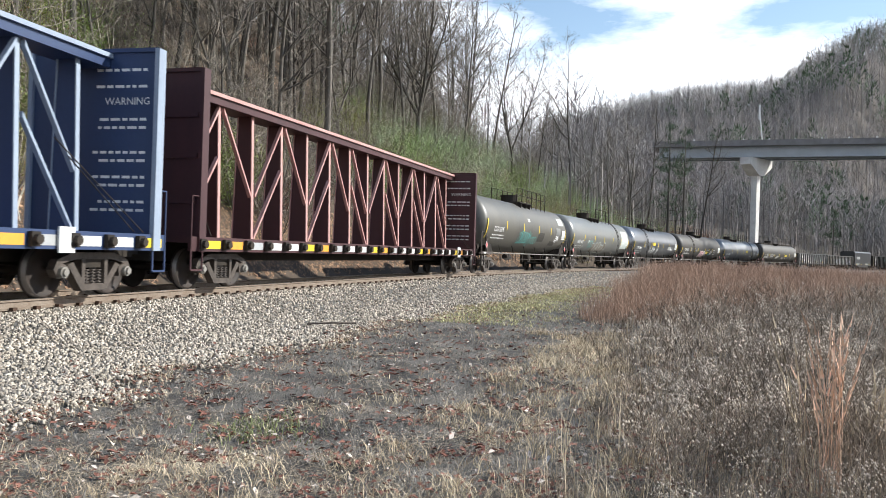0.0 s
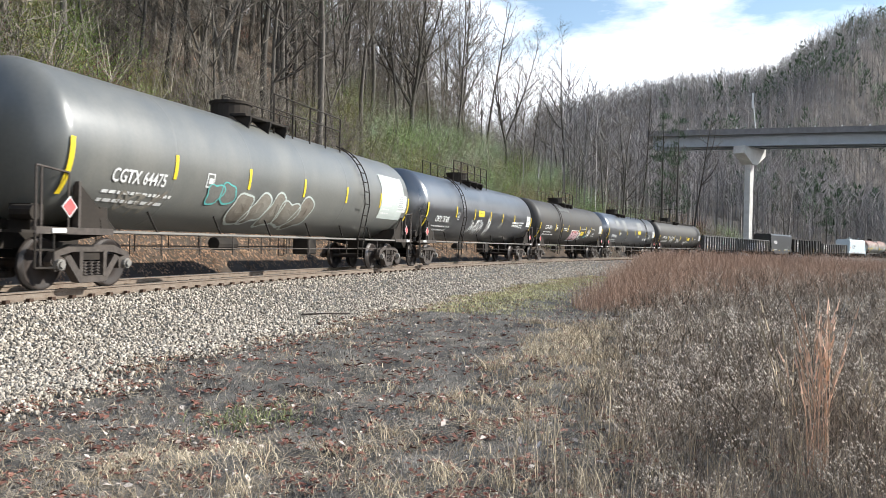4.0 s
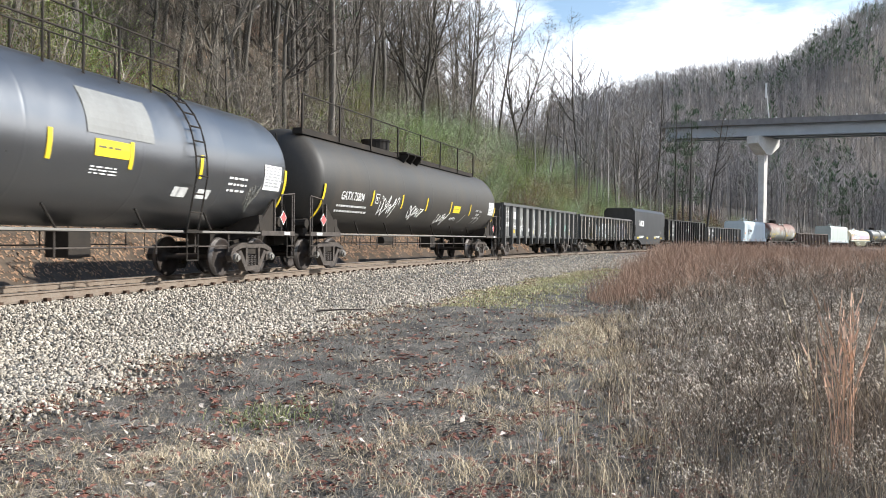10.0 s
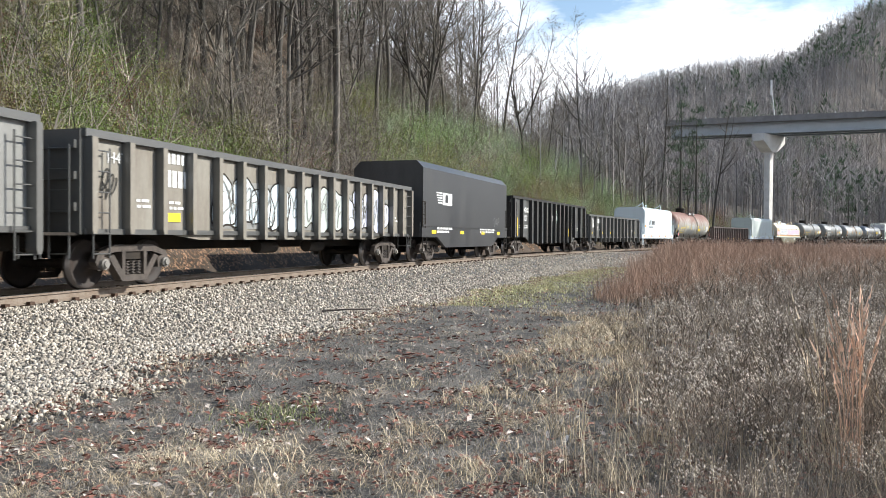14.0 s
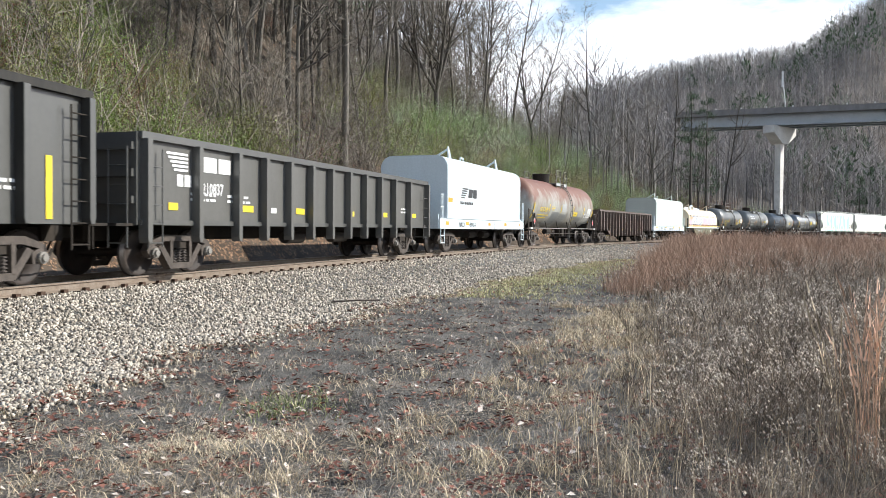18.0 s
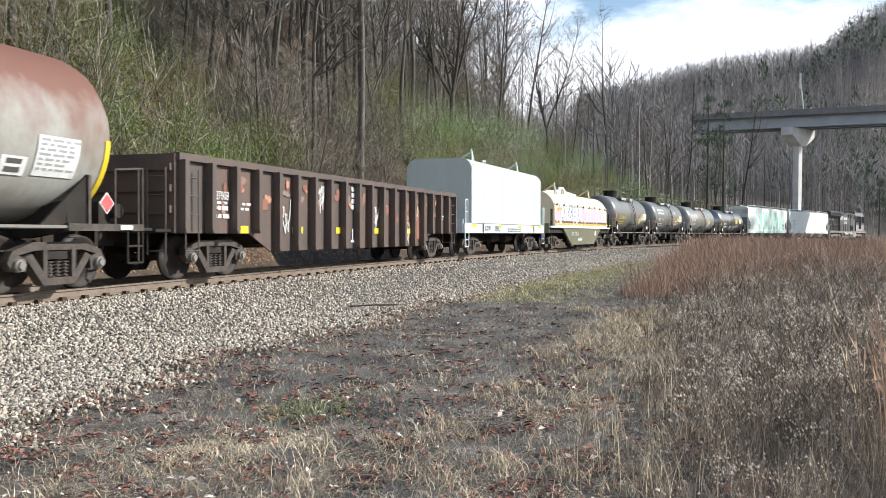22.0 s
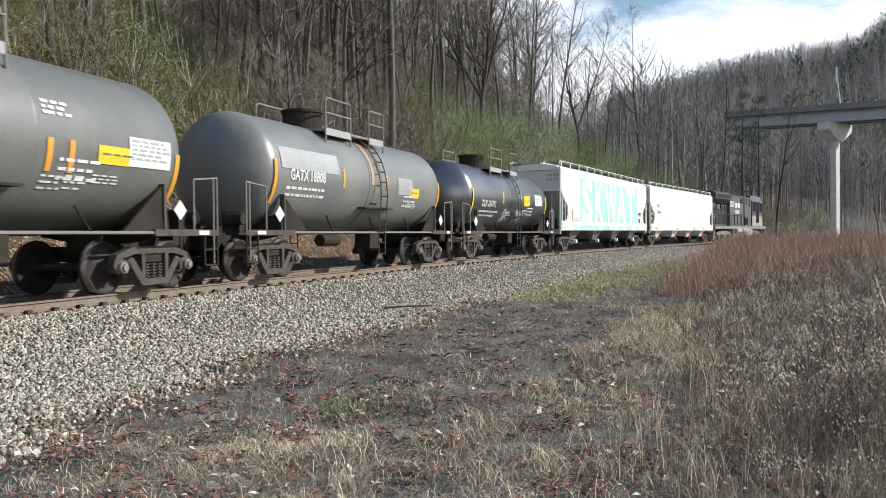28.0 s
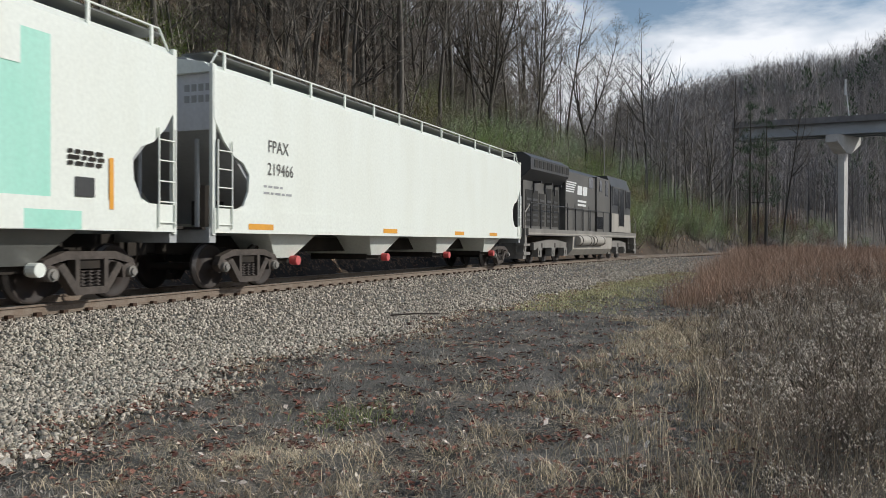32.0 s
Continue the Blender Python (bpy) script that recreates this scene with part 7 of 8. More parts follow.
# ---- covered coil cars ----
def coil_car(i, label, hood_mat, sill_mat, top=3.75, square=False, belly=0.0, rail_mat=None, corner=0.5):
    c, pitch, place = rail_car(i, "coil_car", label, "coil car")
    ln = pitch - 1.3
    h = ln / 2
    truck(c, -(pitch / 2 - 2.3), place)
    truck(c, pitch / 2 - 2.3, place)
    couplers(c, ln, pitch)
    hh = h - (0.75 if not square else 0.1)
    y = 1.47
    r = 0.28 if square else corner
    arc = [(y - r + r * math.cos(a), top - r + r * math.sin(a)) for a in np.linspace(0, math.pi / 2, 2 if square else 8)]
    prof = [(y, 1.46)] + arc + [(-q, z) for q, z in arc[::-1]] + [(-y, 1.46)]
    part("hood", prism(prof, -hh, hh), hood_mat, c)
    part("hood_rim", boxes((-hh - 0.03, hh + 0.03, -y - 0.035, y + 0.035, 1.40, 1.47)), hood_mat, c)
    for k in (-1, 1):
        for q in (0.0, 0.6):
            if not square:
                part("hood_lip", prism([(a * 1.012, z + 0.012) for a, z in prof], k * (hh - 0.06) - 0.03, k * (hh - 0.06) + 0.03), hood_mat, c) if q == 0 else None
    if belly > 0.6:
        part("rim_plate", boxes((-h, h, -y - 0.05, y + 0.05, 1.30, 1.40)), P_HOODW, c, "pale rim under the hood")
    sill = [(-h, 1.295 if belly > 0.6 else 1.40), (-h, 0.98), (-hh + 1.6, 0.98)] + ([(-hh + 2.6, 0.98 - belly), (hh - 2.6, 0.98 - belly)] if belly else []) + [(hh - 1.6, 0.98), (h, 0.98), (h, 1.295 if belly > 0.6 else 1.40)]
    if belly > 0.6:
        sill = [(-4.5, 1.295), (-2.65, 0.28), (2.75, 0.28), (4.6, 1.295)]
    for sg in (-1, 1):
        part("side_sill", prism(sill, sg * (y - 0.12), sg * y, "y"), sill_mat, c)
    part("deck", boxes((-h, h, -y + 0.12, y - 0.12, 1.0, 1.38)), P_DARK, c)
    part("centre_sill", boxes((-pitch / 2 + 0.7, pitch / 2 - 0.7, -0.3, 0.3, 0.6, 1.0)), P_DARK, c)
    rm = rail_mat or P_DARK
    for k in (-1, 1):
        e = k * (h - 0.05)
        for sg in (-1, 1):
            part("end_handrail", tubes(0.02, [(e, sg * y, 1.35), (e, sg * y, 2.35), (e - 0.30 * k, sg * y, 2.35), (e - 0.30 * k, sg * y, 1.35)], [(e, sg * y, 1.85), (e - 0.3 * k, sg * y, 1.85)], [(e - 0.15 * k, sg * y, 1.35), (e - 0.15 * k, sg * y, 2.35)]), rm, c)
            part("sill_step", tubes(0.022, [(e, sg * y, 1.0), (e, sg * y, 0.42), (e - 0.42 * k, sg * y, 0.42), (e - 0.42 * k, sg * y, 1.0)], [(e, sg * y, 0.7), (e - 0.42 * k, sg * y, 0.7)]), rm, c)
        part("end_plate", boxes((k * h - 0.05, k * h + 0.05, -1.4, 1.4, 0.98, 1.55)), sill_mat, c)
        if not square:
            q = k * hh * 0.62
            part("lifting_lug", tubes(0.045, [(q - 0.2, -0.85, top - 0.25), (q, -0.7, top + 0.55), (q + 0.14, -0.85, top - 0.25)], [(q, -0.7, top + 0.45), (q, 0.1, top - 0.02)]), hood_mat, c)
    if not square:
        part("lifting_frame", tubes(0.045, [(-0.25, -0.12, top), (-0.18, -0.12, top + 0.35), (0.18, -0.12, top + 0.35), (0.25, -0.12, top)]), hood_mat, c)
        part("hood_bracket", boxes((-0.5, 0.5, -0.3, 0.3, top - 0.02, top + 0.06)), hood_mat, c)
    for q in (-1.2, 0.9):
        part("brake_reservoir", tube(bmesh.new(), (q, -0.8, 0.72), (q + 0.9, -0.8, 0.72), 0.17, n=12), P_DARK, c)
    return c, h, hh, flat(-y), flat(-y - 0.004)


c, h, hh, sf, ss = coil_car(10, "black box-shaped covered coil car with a white emblem", P_HOODB, P_HOODB, 3.95, True, 0.42)
for k in range(5):
    patch(-4.5 + 0.05 * k, -3.8, 2.75 - 0.10 * k, 2.80 - 0.10 * k, P_WHITE, c, sf, "emblem_bar")
patch(-3.75, -2.6, 2.30, 2.80, P_WHITE, c, sf, "emblem_block")
patch(-3.45, -3.1, 2.40, 2.72, P_HOODB, c, lambda x, z: sf(x, z) - 0.004, "emblem_gap")
for q in (-5.0, -1.5, 1.6, 4.2):
    patch(q, q + 0.5, 1.12, 1.26, P_YELLOW, c, sf, "reflective_panel")
text_bars(-4.4, 1.3, 2, 1.8, P_WHITE, c, sf, h=0.09, gap=0.14, seed=2)
text_bars(1.4, 1.32, 2, 2.6, P_WHITE, c, sf, h=0.07, gap=0.12, seed=4)
scrawl(3.6, 1.75, 0.9, 0.4, P_SLATE, c, sf, 200, 3, 0.04)
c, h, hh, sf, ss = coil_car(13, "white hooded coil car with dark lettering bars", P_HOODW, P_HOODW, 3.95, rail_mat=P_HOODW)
for k in range(5):
    patch(-3.66 - 0.045 * k, -2.90 - 0.11 * k, 2.66 - 0.095 * k, 2.72 - 0.095 * k, P_LOCO, c, sf, "emblem_bar")
for x0, x1, slant in ((-2.92, -2.36, 0.10), (-2.28, -1.76, 0.06)):
    o = patch(x0, x1, 2.32, 2.70, P_LOCO, c, sf, "emblem_block")
    for v in o.data.vertices:
        v.co.x += slant * (v.co.z - 2.3) / 0.4
text_bars(-3.93, 2.02, 1, 2.0, P_LOCO, c, sf, h=0.12, seed=12)
lettering("NKLX", -4.06, 1.06, 0.30, P_LOCO, c, sf, "car_mark", 0.95)
lettering("400014", -2.73, 1.06, 0.30, P_LOCO, c, sf, "car_mark", 0.95)
for q, w in ((-3.17, 0.38), (-5.65, 0.4), (0.0, 0.35), (2.6, 0.4), (5.3, 0.3)):
    patch(q, q + w, 1.14, 1.28, P_ORANGE, c, sf, "reflective_panel")
patch(-5.35, -4.85, 2.06, 2.25, P_ORANGE, c, sf, "reflective_panel")
for q in (0.9, 0.7):
    patch(q, q + 0.05, 1.0, 1.3, P_LOCO, c, sf, "arrow_mark")
c, h, hh, sf, ss = coil_car(16, "pale grey-green hooded coil car with a white sill", P_HOODG, P_HOODW, 4.1, rail_mat=P_HOODW)
lettering("ATW", -3.7, 1.06, 0.34, P_LOCO, c, sf, "car_mark")
lettering("33512", -2.4, 1.06, 0.34, P_LOCO, c, sf, "car_mark")
for q in (-5.3, -1.9, 1.2, 3.6, 4.9):
    patch(q, q + 0.55, 1.24, 1.35, P_YELLOW, c, sf, "reflective_panel")
for q in (-4.0, 4.0):
    patch(q, q + 0.16, 1.0, 1.38, P_DARK, c, sf, "drain_slot")
text_bars(-0.4, 1.15, 2, 2.4, P_LOCO, c, sf, h=0.05, gap=0.1, seed=40)
c, h, hh, sf, ss = coil_car(17, "tan hooded coil car covered in bright graffiti", P_HOODT, P_SILLO, 3.45, False, 0.78, corner=1.15)
patch(-hh + 0.02, hh - 0.02, 1.48, 1.60, P_ORANGE, c, sf, "orange_stripe")
patch(-hh + 0.02, hh - 0.02, 1.60, 1.73, P_BROWN, c, sf, "brown_stripe")
blob(-hh + 0.15, 2.0, 1.5, 0.6, 3, P_LILAC, P_ROSE, c, sf, 205, 0.05)
blob(-hh + 0.6, 2.3, 1.2, 0.4, 2, P_ORANGE, P_HOODT, c, sf, 207, 0.05)
blob(-5.35, 2.18, 4.7, 0.9, 7, P_SKY, P_SKY, c, sf, 206, 0.05)
blob(-0.5, 2.14, 6.2, 0.8, 9, P_ROSE, P_ROSE, c, sf, 208, 0.05)
lettering("AKSER", -5.02, 1.76, 1.10, P_NAVY, c, lambda x, z: sf(x, z) - 0.012, "letter_shadow", 1.26, "", 0.07)
lettering("AKSER", -5.12, 1.76, 1.10, P_WHITE, c, lambda x, z: sf(x, z) - 0.018, "graffiti_lettering", 1.26, "white sprayed letters", 0.05)
blob(0.05, 2.12, 5.4, 0.72, 7, P_LILAC, P_WHITE, c, lambda x, z: sf(x, z) - 0.014, 210, 0.06)
part("lifting_beam", prism([(-3.4, 3.44), (-3.3, 3.62), (-0.8, 3.72), (-0.4, 3.95), (0.4, 3.95), (0.8, 3.72), (3.3, 3.62), (3.4, 3.44)], -0.06, 0.06, "y"), P_HOODW, c, "white lifting beam along the hood")
for q in range(16):
    patch(-hh + 0.5 + 0.85 * q, -hh + 0.95 + 0.85 * q, 1.50, 1.58, P_YELLOW if q % 2 else P_HOODT, c, lambda x, z: sf(x, z) - 0.004, "reflective_panel")
lettering("KCS 720136", -2.7, 0.85, 0.32, P_WHITE, c, sf, "car_mark")
text_bars(-1.2, 0.66, 3, 1.0, P_WHITE, c, sf, h=0.04, gap=0.08, seed=41)
patch(2.9, 3.3, 0.85, 1.12, P_WHITE, c, sf, "data_panel")
for k in range(9):
    q = -hh + 0.5 + k * (2 * hh - 1) / 8
    part("hood_latch", boxes((q - 0.03, q + 0.03, -1.50, -1.44, 2.58, 2.72)), P_DARK, c)
part("hood_seam", boxes((-hh, hh, -1.485, -1.46, 2.66, 2.69)), P_HOODT, c)


# ---- covered hoppers ----
def hopper(i, label):
    c, pitch, place = rail_car(i, "covered_hopper", label, "covered hopper car")
    ln = pitch - 1.25
    h = ln / 2
    truck(c, -(pitch / 2 - 2.3), place)
    truck(c, pitch / 2 - 2.3, place)
    couplers(c, ln, pitch)
    y, z0, z1 = 1.50, 1.32, 4.30
    slope = 2.05
    # the body: sloped at both ends under the side sheets
    prof = [(-h + 0.15, z1), (-h + 0.15, 3.2), (-h + slope, 1.35), (h - slope, 1.35), (h - 0.15, 3.2), (h - 0.15, z1)]
    part("body", prism(prof, -y + 0.06, y - 0.06, "y"), P_HOPG, c)
    cut = [(-h, z1 - 0.02), (-h, 3.36), (-h + 0.3, 2.95), (-h + 0.62, 2.68), (-h + 0.95, 2.56), (-h + 1.15, 2.35), (-h + 1.12, 2.0), (-h + 0.95, 1.7), (-h + 0.62, 1.58), (-h + 0.03, 1.55), (-h, 1.5), (-h, z0)]
    ring = cut + [(-q, z) for q, z in cut[::-1]]
    for sg in (-1, 1):
        part("side_sheet", prism(ring, sg * (y - 0.05), sg * y, "y"), P_HOP, c)
    part("roof", prism([(-y, z1 - 0.04), (y, z1 - 0.04), (y - 0.25, z1 + 0.16), (0.5, z1 + 0.28), (-0.5, z1 + 0.28), (-y + 0.25, z1 + 0.16)], -h, h), P_HOP, c)
    for sg in (-1, 1):
        part("roof_rail", tubes(0.02, [(-h + 0.02, sg * 1.36, z1 + 0.05), (-h + 0.3, sg * 1.36, z1 + 0.42), (h - 0.3, sg * 1.36, z1 + 0.42), (h - 0.02, sg * 1.36, z1 + 0.05)]), P_HOP, c)
        for k in range(13):
            shared("roof_post", "roof_rail_post", lambda: boxes((-0.03, 0.03, -0.02, 0.02, 0, 0.36)), P_HOP, c, pose(-h + 0.5 + (ln - 1) * k / 12, sg * 1.36, z1 + 0.06))
    part("running_board", boxes((-h, h, -0.4, 0.4, z1 + 0.30, z1 + 0.34)), P_HOPG, c)
    for sg in (-1, 1):
        # dark paint here holds the shade on the walk's underside
        part("side_walk", boxes((-h + 0.1, h - 0.1, min(sg * 0.62, sg * 1.30), max(sg * 0.62, sg * 1.30), z1 + 0.34, z1 + 0.37)), P_GREY, c, "grating walk along the roof edge, underside shade in its dark colour")
    part("hatch_trough", boxes((-h + 0.6, h - 0.6, -0.36, 0.36, z1 + 0.34, z1 + 0.46)), P_HOPG, c)
    for k in range(4):
        q = -h + slope + 1.1 + (ln - 2 * slope - 2.2) * k / 3
        b = bmesh.new()
        a = [b.verts.new(p) for p in ((q - 1.25, -1.40, 1.36), (q + 1.25, -1.40, 1.36), (q + 1.25, 1.40, 1.36), (q - 1.25, 1.40, 1.36))]
        d = [b.verts.new(p) for p in ((q - 0.35, -1.02, 0.60), (q + 0.35, -1.02, 0.60), (q + 0.35, 1.02, 0.60), (q - 0.35, 1.02, 0.60))]
        b.faces.new(a)
        b.faces.new(d[::-1])
        for j in range(4):
            b.faces.new((a[j], d[j], d[(j + 1) % 4], a[(j + 1) % 4]))
        bmesh.ops.recalc_face_normals(b, faces=b.faces[:])
        # car 22's bays are dark grey: the shadow beneath the body is in their colour
        bay = part("hopper_bay", b, P_HOP if i == 23 else P_GREY, c)
        shared("outlet", "outlet_gate", lambda: boxes((-0.42, 0.42, -0.9, 0.9, 0.48, 0.64)), P_DARK, bay, pose(q, 0, 0))
        shared(("outlet_cap", i), "outlet_cap", lambda: tube(bmesh.new(), (0, -1.24, 0.54), (0, -1.05, 0.54), 0.11, n=14), P_HOP if i == 22 else P_RED, bay, pose(q + 0.3, 0, 0))
    part("centre_sill", boxes((-pitch / 2 + 0.6, pitch / 2 - 0.6, -0.25, 0.25, 0.72, 1.1)), P_DARK, c)
    for k in (-1, 1):
        e = k * (h - 0.02)
        part("end_sill", boxes((e - 0.1, e + 0.1, -1.45, 1.45, 0.95, 1.25)), P_HOPG, c)
        f = k * (h - 0.13)
        part("end_sheet", boxes((min(f, f - 0.05 * k), max(f, f - 0.05 * k), -1.40, 1.40, 3.16, z1)), P_HOPE, c, "pale grey end sheet")
        for r, n in ((3.92, 4), (3.70, 5)):
            for j in range(n):
                shared("end_print", "end_lettering", lambda: boxes((-0.006, 0.006, -0.06, 0.06, 0, 0.14)), P_HOPG, c, pose(f + 0.004 * k, -0.75 - 0.17 * j, r))
        part("end_platform", boxes((e - 0.1 + 0.15 * k, e + 0.1 + 0.25 * k, -1.4, 1.4, 1.2, 1.25)), P_DARK, c)
        for sg in (-1, 1):
            part("corner_post", boxes((e - 0.05, e + 0.05, sg * 1.45 - 0.04, sg * 1.45 + 0.04, 1.1, z1 + 0.1)), P_HOP, c)
            part("corner_ladder", ladder(1.22, 2.95, 0.45), P_HOP, c).matrix_basis = pose(e - 0.28 * k, sg * 1.54, 0)
            part("end_strut", tubes(0.05, [(k * (h - 0.25), sg * 0.9, 1.2), (k * (h - 0.25), sg * 0.9, 3.0)]), P_HOPG, c)
        part("end_ladder", ladder(1.2, z1, 0.42), P_HOP, c).matrix_basis = pose(e + 0.05 * k, 0.95, 0, 0, 0, 90)
        part("brake_gear", tube(boxes((k * (h - 0.9) - 0.2, k * (h - 0.9) + 0.2, -0.9, -0.4, 1.3, 1.8)), (k * (h - 0.55), -0.8, 1.25), (k * (h - 0.55), -0.8, 2.1), 0.16, n=10), P_DARK, c)
    part("lower_sheet", boxes((-h, h, -y - 0.012, -y + 0.04, z0 - 0.18, z0 + 0.30), (-h, h, y - 0.04, y + 0.012, z0 - 0.18, z0 + 0.30)), P_HOP, c, "side sill")
    return c, h, flat(-y), z1


c, h, sf, z1 = hopper(22, "white covered hopper with large mint-green graffiti")
low = flat(-1.513)
patch(-6.4, 6.7, 1.47, 3.97, P_MINT, c, sf, "sprayed_ground", label="mint green sprayed ground")
patch(-7.5, 7.3, 1.15, 1.43, P_MINT, c, low, "sprayed_ground")
for ch, q, w in (("S", -6.15, 2.15), ("K", -3.55, 1.95), ("W", -1.35, 2.6), ("A", 1.3, 2.35), ("T", 3.75, 2.4)):
    ob = lettering(ch, 0, 1.58, 3.35, P_HOP, c, lambda x, z: sf(x, z) - 0.004, "graffiti_lettering", 1.0, "huge white sprayed letter", 0.13)
    lo, hi = min(v.co.x for v in ob.data.vertices), max(v.co.x for v in ob.data.vertices)
    for v in ob.data.vertices:
        v.co.x = q + (v.co.x - lo) / (hi - lo) * w
for q, w in ((-7.0, 0.5), (-2.6, 0.8), (-0.4, 0.6), (0.9, 0.5), (3.0, 0.7), (5.3, 0.9)):
    patch(q, q + w, 1.15, 1.43, P_HOP, c, lambda x, z: low(x, z) - 0.004, "bare_patch")
for q in (-7.75, 7.9):
    patch(q, q + 0.10, 1.48, 2.3, P_ORANGE, c, lambda x, z: sf(x, z) - 0.014, "reflective_stripe")
for q in (-5.0, -2.54, -0.12, 2.53, 5.2):
    patch(q, q + 0.10, 1.50, 1.90, P_ORANGE, c, lambda x, z: sf(x, z) - 0.014, "painted_over_stripe")
text_bars(-7.5, 1.75, 2, 1.0, P_HOPG, c, lambda x, z: sf(x, z) - 0.014, seed=61)
text_bars(h - 2.6, 2.3, 3, 0.9, P_DARK, c, lambda x, z: sf(x, z) - 0.014, h=0.06, gap=0.09, seed=62)
patch(h - 2.45, h - 2.05, 1.65, 1.95, P_LOCO, c, lambda x, z: sf(x, z) - 0.014, "data_panel")
c, h, sf, z1 = hopper(23, "plain white covered hopper with thin dark lettering")
lettering("FPAX", -h + 1.8, 2.88, 0.38, P_LOCOS, c, sf, "car_mark", 0.9)
lettering("219466", -h + 1.78, 2.40, 0.38, P_LOCOS, c, sf, "car_mark", 0.9)
text_bars(-h + 1.65, 2.12, 2, 0.95, P_HOPG, c, sf, h=0.05, gap=0.14, seed=63)
for q in (-h + 1.1, -3.0, 2.5, h - 4.2):
    patch(q, q + 0.9, 1.22, 1.34, P_ORANGE, c, low, "reflective_panel")


# ---- centre-beam flat cars ----
def centre_beam(i, label, dark, light, mark_mat):
    c, pitch, place = rail_car(i, "centre_beam_car", label, "flat car")
    ln = pitch - 1.1
    h = ln / 2
    truck(c, -(pitch / 2 - 2.3), place)
    truck(c, pitch / 2 - 2.3, place)
    couplers(c, ln, pitch)
    top, dz, y = 4.78, 1.16, 1.45
    part("deck", boxes((-h, h, -y + 0.05, y - 0.05, dz - 0.12, dz)), dark, c)
    part("centre_sill", boxes((-h, h, -0.4, 0.4, 0.62, dz - 0.12)), P_DARK, c)
    for sg in (-1, 1):
        part("side_sill", boxes((-h, h, min(sg * (y - 0.08), sg * y), max(sg * (y - 0.08), sg * y), dz - 0.30, dz + 0.02)), dark, c)
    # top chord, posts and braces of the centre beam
    # light: paler copy of the paint, with sunlight put into its colour; dark: the rest
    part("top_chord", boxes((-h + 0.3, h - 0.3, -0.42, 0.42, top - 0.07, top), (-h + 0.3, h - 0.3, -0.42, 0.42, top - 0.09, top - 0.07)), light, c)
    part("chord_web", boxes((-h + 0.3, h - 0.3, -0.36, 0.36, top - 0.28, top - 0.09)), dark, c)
    n = 14
    st = (ln - 2.4) / (n - 1)
    for k in range(n):
        q = -h + 1.2 + st * k
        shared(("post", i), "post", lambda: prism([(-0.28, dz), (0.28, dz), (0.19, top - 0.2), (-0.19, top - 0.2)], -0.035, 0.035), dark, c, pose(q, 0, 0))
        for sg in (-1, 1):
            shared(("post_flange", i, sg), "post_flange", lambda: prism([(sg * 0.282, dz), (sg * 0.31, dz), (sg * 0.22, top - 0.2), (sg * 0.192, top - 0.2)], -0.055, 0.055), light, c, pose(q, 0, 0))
    for k in range(n - 1):
        q = -h + 1.2 + st * k
        up = (k % 2 == 0) if k < 6 else (k % 2 == 1)
        for a, b in (((q + 0.1, dz + 0.05), (q + st - 0.1, top - 1.6)), ((q + 0.1, dz + 1.2), (q + st - 0.1, top - 0.35))):
            if k in (0, 2, 4, 6, 8, 10, 12) or b[1] > top - 1:
                za, zb = (a[1], b[1]) if up else (b[1], a[1])
                d = 0.05
                bm = prism([(a[0], za - d), (a[0] + 0.001, za + d), (b[0], zb + d), (b[0] + 0.001, zb - d)], -0.30, -0.20, "y")
                part("brace", bm, light, c)
    for k in (-1, 1):
        xb = k * (h - 0.35)
        part("bulkhead", boxes((xb - 0.05, xb + 0.05, -y, y, dz, top + 0.05)), dark, c, "full-height end bulkhead")
        for sg in (-1, 1):
            part("bulkhead_post", boxes((xb - 0.12, xb + 0.12, sg * y - 0.05, sg * y + 0.05, dz - 0.3, top + 0.08)), light if i == 0 else dark, c)
        part("bulkhead_cap", boxes((xb - 0.1, xb + 0.1, -y, y, top + 0.02, top + 0.10)), dark, c)
        for z in (1.9, 2.9, 3.8):
            part("bulkhead_rib", boxes((xb + k * 0.05 - 0.05, xb + k * 0.05 + 0.05, -y + 0.1, y - 0.1, z, z + 0.1)), dark, c)
        # writing on the face that looks along the deck
        face = xb - 0.052 * k
        rg = random.Random(i + k)
        for r in range(18):
            v, f = [], []
            if r in (1, 3, 4, 5, 8, 9, 12, 15):
                continue
            zz, q = top - 0.35 - 0.165 * r, -1.2
            while q < -0.45 + 0.5:
                e = q + rg.uniform(0.08, 0.22)
                if q < -0.12:
                    o = len(v)
                    v += [(face, q, zz), (face, e, zz), (face, e, zz + 0.055), (face, q, zz + 0.055)]
                    f.append((o, o + 1, o + 2, o + 3))
                q = e + 0.05
            if v:
                tagged(link_mesh("print_line", v, f, mark_mat, c), kind="stuff")
        word = lettering("WARNING", -0.46, top - 1.02, 0.21, mark_mat, c, flat(0.0), "warning_word")
        for vv in word.data.vertices:
            vv.co = (face - 0.004 * k, (vv.co.x if k < 0 else -vv.co.x) * 1.0 + (-0.72 if k > 0 else 0.72), vv.co.z)
        part("end_handrail", tubes(0.018, [(k * h, -y, dz - 0.3), (k * h, -y, dz + 0.9), (k * (h - 0.3), -y, dz + 0.9)]), dark, c)
        part("sill_step", tubes(0.025, [(k * h, -y, dz - 0.2), (k * h, -y, 0.45), (k * (h - 0.42), -y, 0.45), (k * (h - 0.42), -y, dz - 0.2)]), dark, c)
